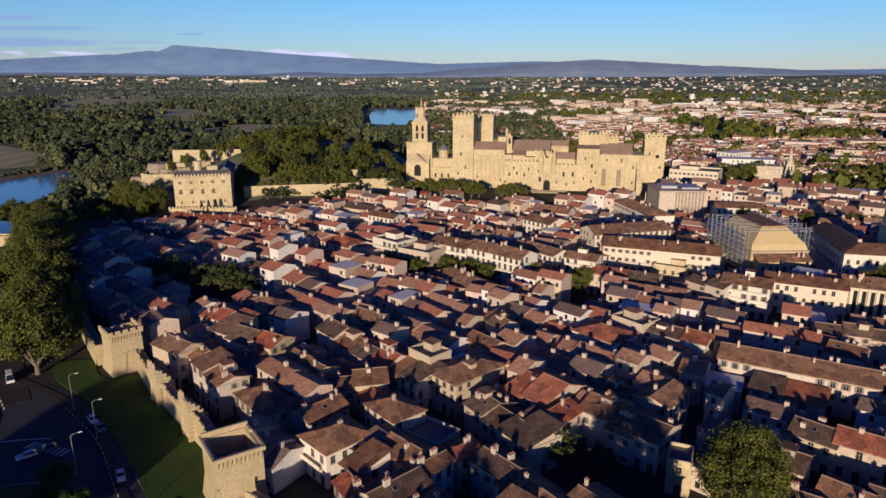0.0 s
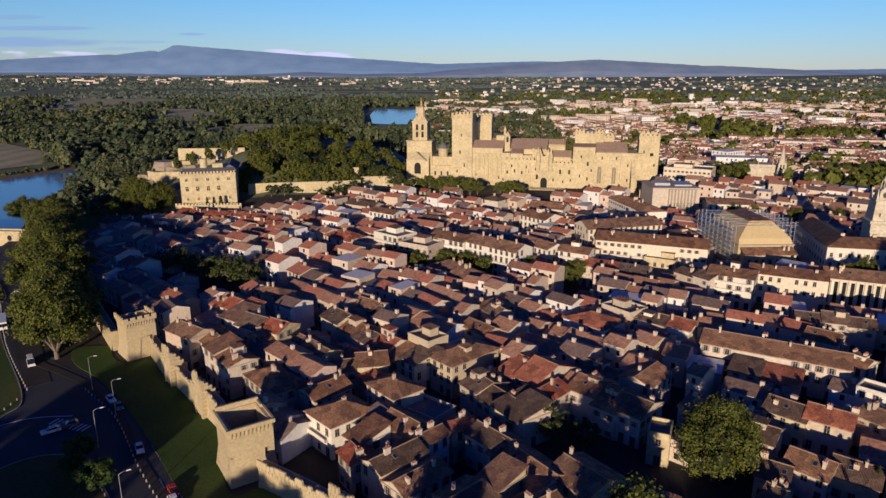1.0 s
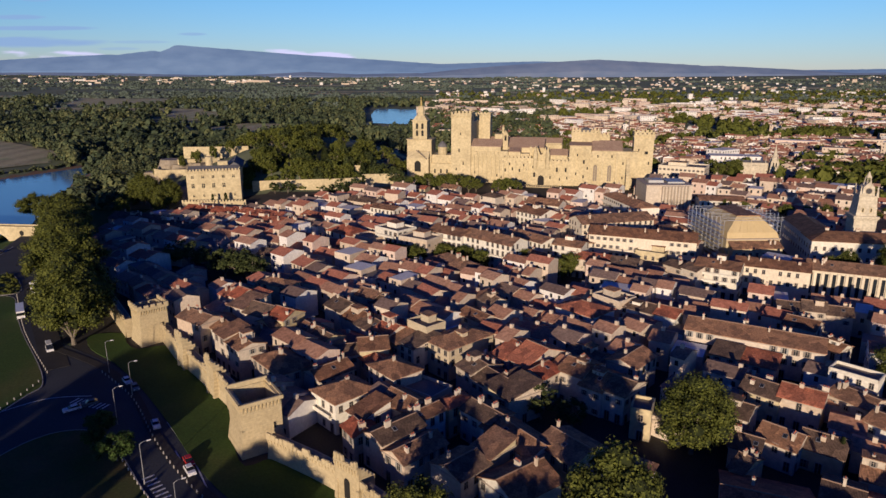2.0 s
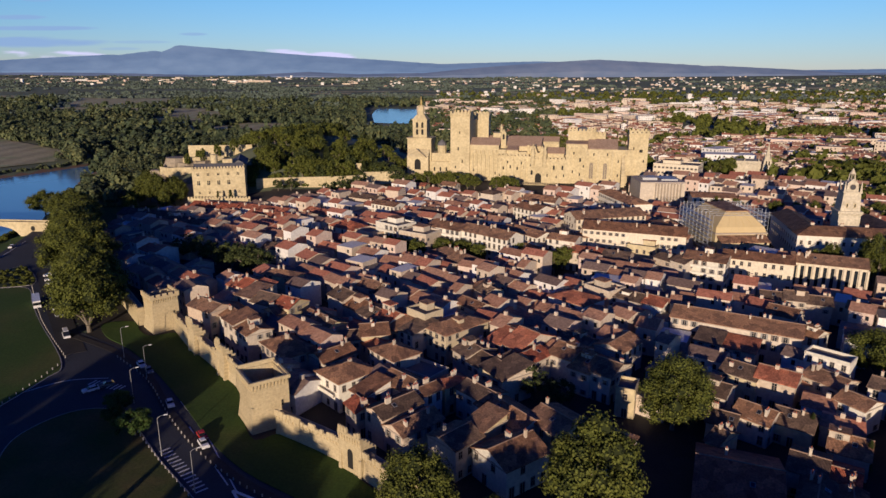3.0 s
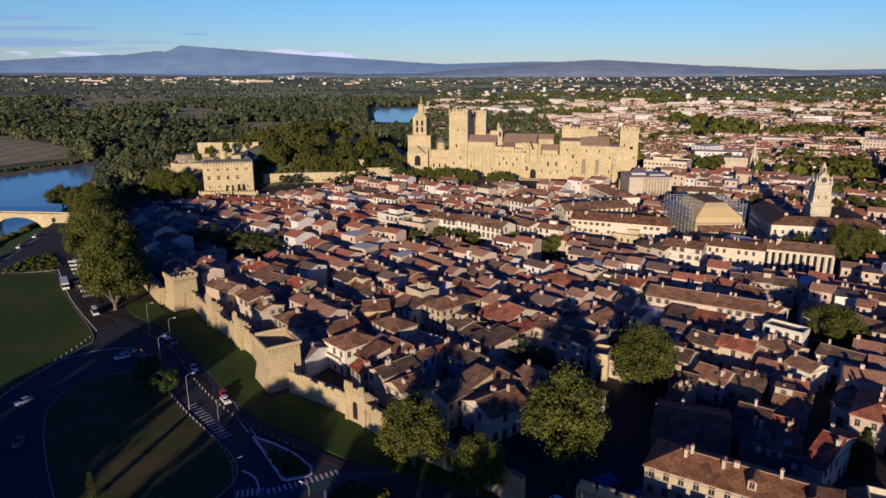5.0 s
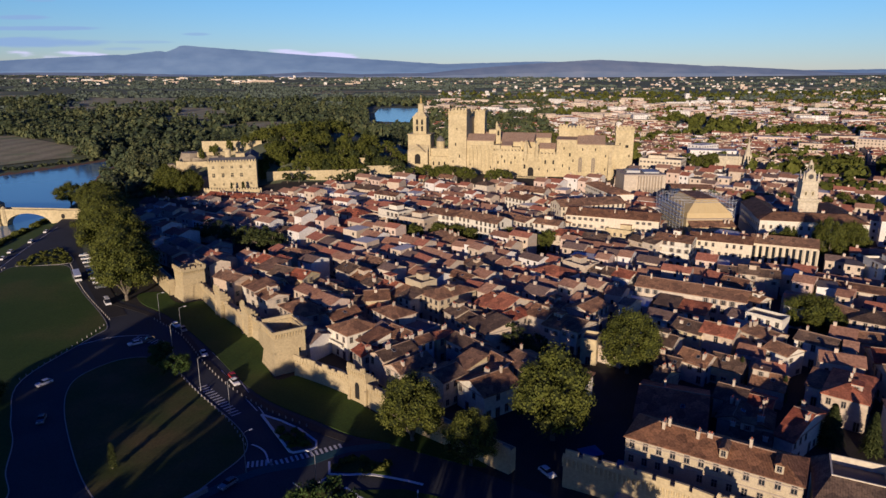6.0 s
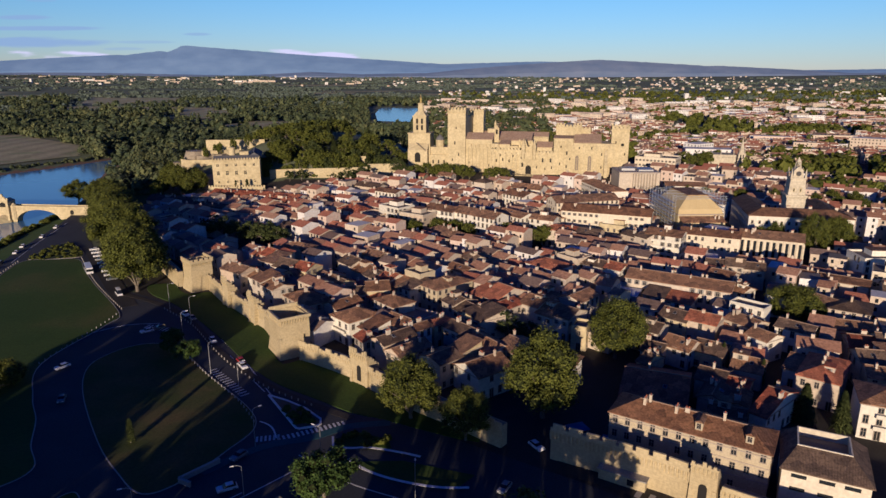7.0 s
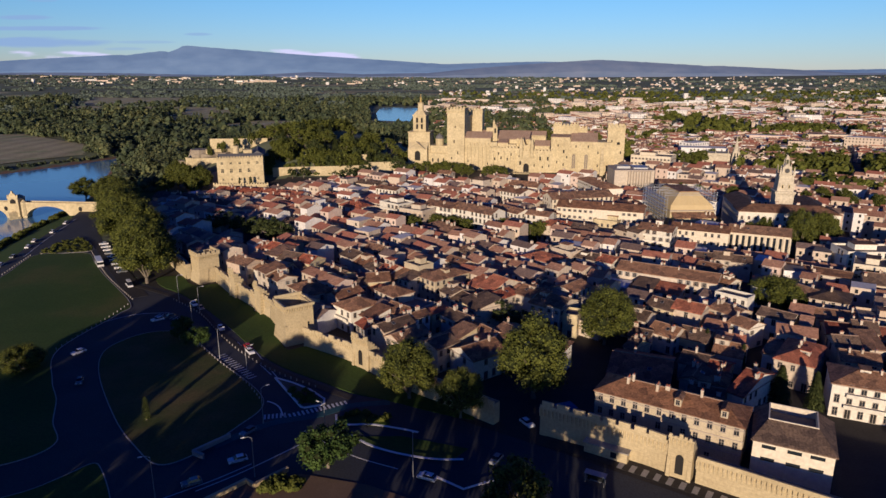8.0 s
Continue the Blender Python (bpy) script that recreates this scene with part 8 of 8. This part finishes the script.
# ---- street furniture ----
def lamp_post(x, y, rot, h=9.6):
    root = thing("street_lamp", pose(x, y, .05, 0, 0, rot), "tall grey steel street lamp with one curved arm", "street lamp", "ring road lamps")
    g = Geo()
    g.disc(0, 0, .16, .13, 0, 1.0, 8)
    g.tube((0, 0, 1.0), (0, 0, h), .10, .06, 8)
    part("pole", g, M["metal"], root)
    g = Geo()
    g.tube((0, 0, h - .05), (.7, 0, h + .35), .06, .05, 6)
    g.tube((.7, 0, h + .35), (1.6, 0, h + .42), .05, .045, 6)
    part("arm", g, M["metal"], root)
    g = Geo()
    g.prism([(1.4, -.18), (2.3, -.14), (2.3, .14), (1.4, .18)], h + .34, h + .5, top=[(1.5, -.1), (2.2, -.08), (2.2, .08), (1.5, .1)], floor=True)
    part("lamp_head", g, M["lamp_glass"], root, "pale lamp head")


for x, y, r in ((-68.6, 186.2, 30), (-56.2, 172.7, 30), (-45, 147.6, 40), (-40.9, 125, 200), (-59.5, 117.7, 200), (-89, 226, 20), (-102, 240, 20), (-6.5, 125, 90), (-28, 139.5, 150), (-86, 211, 30)):
    lamp_post(x, y, r)


def car_meshes(paint, length=4.3, width=1.75, height=1.45, van=False):
    L, W = length / 2, width / 2
    g = Geo()
    zb, zt = .28, .92
    g.prism([(-L, -W), (L, -W), (L, W), (-L, W)], zb, .62, floor=True, cap=False)
    g.prism([(-L, -W), (L, -W), (L, W), (-L, W)], .62, zt, top=[(-L + .25, -W + .08), (L - .12, -W + .08), (L - .12, W - .08), (-L + .25, W - .08)])
    body = g.mesh("body", paint)
    g = Geo()
    a, b = (-L * .85, L * .93) if van else (-L * .42, L * .88)
    c, e = (-L * .62, L * .9) if van else (-L * .12, L * .62)
    g.prism([(a, -W + .1), (b, -W + .1), (b, W - .1), (a, W - .1)], zt, height - .08, top=[(c, -W + .24), (e, -W + .24), (e, W - .24), (c, W - .24)], cap=False)
    cabin = g.mesh("windows", M["car_glass"])
    g = Geo()
    g.prism([(c, -W + .22), (e, -W + .22), (e, W - .22), (c, W - .22)], height - .09, height, top=[(c + .1, -W + .3), (e - .1, -W + .3), (e - .1, W - .3), (c + .1, W - .3)], floor=True)
    roof = g.mesh("roof", paint)
    g = Geo()
    n = 12
    for y0, y1, r, m in ((-.1, .1, .31, 0), (-.11, .11, .19, 1)):
        ring0 = [(r * math.cos(2 * math.pi * i / n), y0, r * math.sin(2 * math.pi * i / n)) for i in range(n)]
        ring1 = [(p[0], y1, p[2]) for p in ring0]
        g.face(ring0, m)
        g.face(ring1[::-1], m)
        for i in range(n):
            j = (i + 1) % n
            g.face([ring0[j], ring0[i], ring1[i], ring1[j]], m)
    wheel = g.mesh("wheel", [M["rubber"], M["metal"]])
    return body, cabin, roof, wheel, L, W


CARS = {k: car_meshes(M["car_" + k]) for k in ("white", "grey", "red")}
CARS["van"] = car_meshes(M["car_white"], 5.6, 2.0, 2.4, True)
LIGHT_MESH = Geo()
LIGHT_MESH.box(-.04, .06, -.22, .22, -.08, .08)
HEADLIGHT, TAILLIGHT = LIGHT_MESH.mesh("headlight", M["lamp_glass"]), LIGHT_MESH.mesh("taillight", M["car_red"])


def car(kind, x, y, rot, z=.07):
    body, cabin, roof, wheel, L, W = CARS[kind]
    word = {"white": "white hatchback car", "grey": "grey hatchback car", "red": "red hatchback car", "van": "white delivery van"}[kind]
    root = thing("car" if kind != "van" else "van", pose(x, y, z, 0, 0, rot), word + " standing on the ring road", "car" if kind != "van" else "van", "vehicles on the road")
    part("body", body, None, root)
    part("window_band", cabin, None, root, "dark glass windows")
    part("roof", roof, None, root)
    for sx in (-.62, .62):
        for sy in (-1, 1):
            part("wheel", wheel, None, root, "black tyre on a grey rim", at=pose(sx * L, sy * (W - .1), .31))
    for sy in (-1, 1):
        part("headlight", HEADLIGHT, None, root, "clear headlight", at=pose(-L + .03, sy * (W - .3), .68))
        part("taillight", TAILLIGHT, None, root, "red tail light", at=pose(L - .06, sy * (W - .3), .72))


for k, x, y, r in (("white", -76, 210, 120), ("white", -60.5, 190.5, 125), ("white", -46.4, 131, 28), ("white", -114, 190, 60), ("grey", -103, 170, 110), ("grey", -53.6, 122.3, 30), ("white", -3.4, 124.3, -25),
                   ("van", -129, 257, 125), ("white", -101, 218, 40), ("grey", -98, 221, 30), ("white", -94, 234, 130), ("grey", -90, 230, 125),
                   ("white", -212, 330, 102), ("white", -208, 318, 102), ("grey", -204, 300, 100), ("white", -219, 372, 100), ("white", -214, 350, 102), ("white", -201, 286, 98),
                   ("grey", -26, 143.6, 30), ("grey", -47.5, 143, 60), ("red", -62, 194, 125), ("white", 21, 147, 120), ("grey", 12, 131, 60)):
    car(k, x, y, r)
for i in range(9):
    car(_trng.choice(["white", "grey", "white"]), -141 - 4.0 * i, 276 + 6.0 * i, 34)


def bus():
    root = thing("bus", pose(-157, 288, .07, 0, 0, 123), "white and grey town bus with a dark window band", "bus")
    g = Geo()
    g.box(-5.5, 5.5, -1.25, 1.25, .35, 3.0)
    part("body", g, M["car_white"], root)
    g = Geo()
    g.box(-5.52, 5.52, -1.27, 1.27, 1.35, 2.45)
    part("window_band", g, M["car_glass"], root)
    for sx in (-3.6, 3.4):
        for sy in (-1, 1):
            part("wheel", CARS["van"][3], None, root, at=pose(sx, sy * 1.15, .4) @ Matrix.Diagonal((1.3, 1.3, 1.3, 1)))


bus()


def bollards(line, pitch, label, group):
    g = Geo()
    g.disc(0, 0, .17, .15, 0, .65, 6)
    g.disc(0, 0, .15, .05, .65, .78, 6)
    me = g.mesh("bollard", M["kerb"])
    acc = 0.0
    for (x0, y0), (x1, y1) in zip(line, line[1:]):
        L = math.hypot(x1 - x0, y1 - y0)
        while acc < L:
            t = acc / L
            ob = new("bollard", me)
            ob.location = (x0 + (x1 - x0) * t, y0 + (y1 - y0) * t, .12)
            tagged(ob, label, "bollard", group)
            acc += pitch
        acc -= L


BL = "short pale stone bollard along the kerb"
bollards(smooth_ring([(-104, 240), (-88, 224), (-74, 204), (-62, 189), (-48, 175.5), (-34, 166)], 5, False), 2.4, BL, "footway bollards")
bollards(smooth_ring([(-84, 203), (-70, 186), (-56, 170), (-48, 158)], 5, False), 2.2, BL, "lawn bollards")
bollards(smooth_ring([(-119, 234), (-119.5, 222), (-122.5, 192)], 5, False), 2.6, BL, "river lawn bollards")
bollards(smooth_ring([(-191, 272), (-197.5, 303)], 2, False), 2.6, BL, "river lawn bollards")
bollards(smooth_ring([(-120, 240), (-146, 272), (-172, 310)], 4, False), 2.6, BL, "promenade bollards")


def parapet(line, h, t, label, mat="stone"):
    g = Geo()
    strip(g, line, t, -1, h)
    strip(g, line, t + .2, h, h + .15)
    solid("parapet", g, M[mat], label, "parapet")


parapet([(-57.5, 133.6), (-51.2, 141)], 1.1, .5, "low pale underpass parapet beside the lawn", "kerb")
parapet([(-57.5, 133.6), (-54.5, 132)], 1.1, .5, "low pale underpass parapet beside the lawn", "kerb")
parapet([(-60, 103.5), (-48.8, 115.8), (-42.2, 122.9), (-39.9, 121.1)], 1.0, .6, "pale stone road parapet in evening sun")
parapet([(-39.9, 121.1), (-36.4, 125.0), (-34.2, 127.2)], 1.0, .6, "pale stone road parapet in evening sun")


def bus_shelter():
    root = thing("bus_shelter", pose(32.5, 122.5, .2, 0, 0, -28), "grey metal bus shelter with glass back", "bus shelter")
    for x in (-2.0, 2.0):
        for y in (-.6, .6):
            g = Geo()
            g.tube((x, y, 0), (x, y, 2.4), .06, .06, 6)
            part("post", g, M["metal"], root)
    g = Geo()
    g.box(-2.3, 2.3, -.9, .9, 2.4, 2.52)
    part("roof", g, M["metal"], root)
    g = Geo()
    g.box(-2, 2, .57, .60, .3, 2.2)
    part("back_pane", g, M["car_glass"], root)
    g = Geo()
    g.box(-1.2, 1.2, .1, .5, .42, .48)
    part("bench", g, M["metal"], root)


bus_shelter()


def shrubs(name, ring, n, seed, size, label):
    rng = random.Random(seed)
    xs, ys = [p[0] for p in ring], [p[1] for p in ring]
    spots = []
    while len(spots) < n:
        x, y = rng.uniform(min(xs), max(xs)), rng.uniform(min(ys), max(ys))
        if inside(x, y, ring):
            spots.append((x, y, gz_at(x, y) + .1, rng.uniform(.6, 1.3) * size, rng.uniform(.7, 1.6) * size))
    woods(name, spots, seed, "leaf", label, 60)


shrubs("island_shrubs", [(-45.6, 169.3), (-37.2, 157.6), (-33.4, 158.4), (-37.4, 164.4)], 18, 4, .8, "low green shrubs on the traffic island")
shrubs("triangle_shrubs", LAWN_TRI, 150, 5, .62, "low planted shrubs in rows")
shrubs("verge_shrubs", [(-26, 148.2), (-13, 146.6), (-14, 150.5), (-22, 154), (-25, 152)], 14, 6, .9, "low green shrubs beside the slip road")
shrubs("bank_shrubs", [(-38.4, 119), (-35.6, 124), (-30.5, 125.6), (-29, 121.5)], 14, 7, 1.2, "scrubby bushes on the earth bank")
shrubs("river_bank_shrubs", [(-221, 250), (-217, 250), (-232, 335), (-241, 390), (-246, 436), (-250, 436), (-245, 390), (-236, 335)], 150, 8, 1.7, "dark scrub along the river bank")


def awning(x, y, rot):
    root = thing("market_awning", pose(x, y, .1, 0, 0, rot), "blue canvas canopy on thin posts", "awning", "cafe awnings")
    for a in (-2, 2):
        for b in (-1.6, 1.6):
            g = Geo()
            g.tube((a, b, 0), (a, b, 2.4), .05, .05, 5)
            part("post", g, M["metal"], root)
    g = Geo()
    g.prism([(-2.4, -2), (2.4, -2), (2.4, 2), (-2.4, 2)], 2.4, 3.2, top=[(-.1, -.1), (.1, -.1), (.1, .1), (-.1, .1)], floor=True)
    part("canopy", g, M["blue"], root)


# this first canopy stands in for a blue tarpaulin on a house roof
awning(61, 168.3, -25)
awning(31.5, 152, 20)
awning(38, 146, -30)

_sr = random.Random(61)
_spots = []
while len(_spots) < 150:
    x, y = _sr.uniform(-138, -56), _sr.uniform(494, 530)
    if inside(x, y, HILL):
        _spots.append((x, y, gz_at(x, y) - .3, _sr.uniform(1.2, 2.8), _sr.uniform(1.6, 4.2)))
woods("terrace_scrub", _spots, 62, "leaf", "low evergreen scrub on the rock garden terraces", 60)
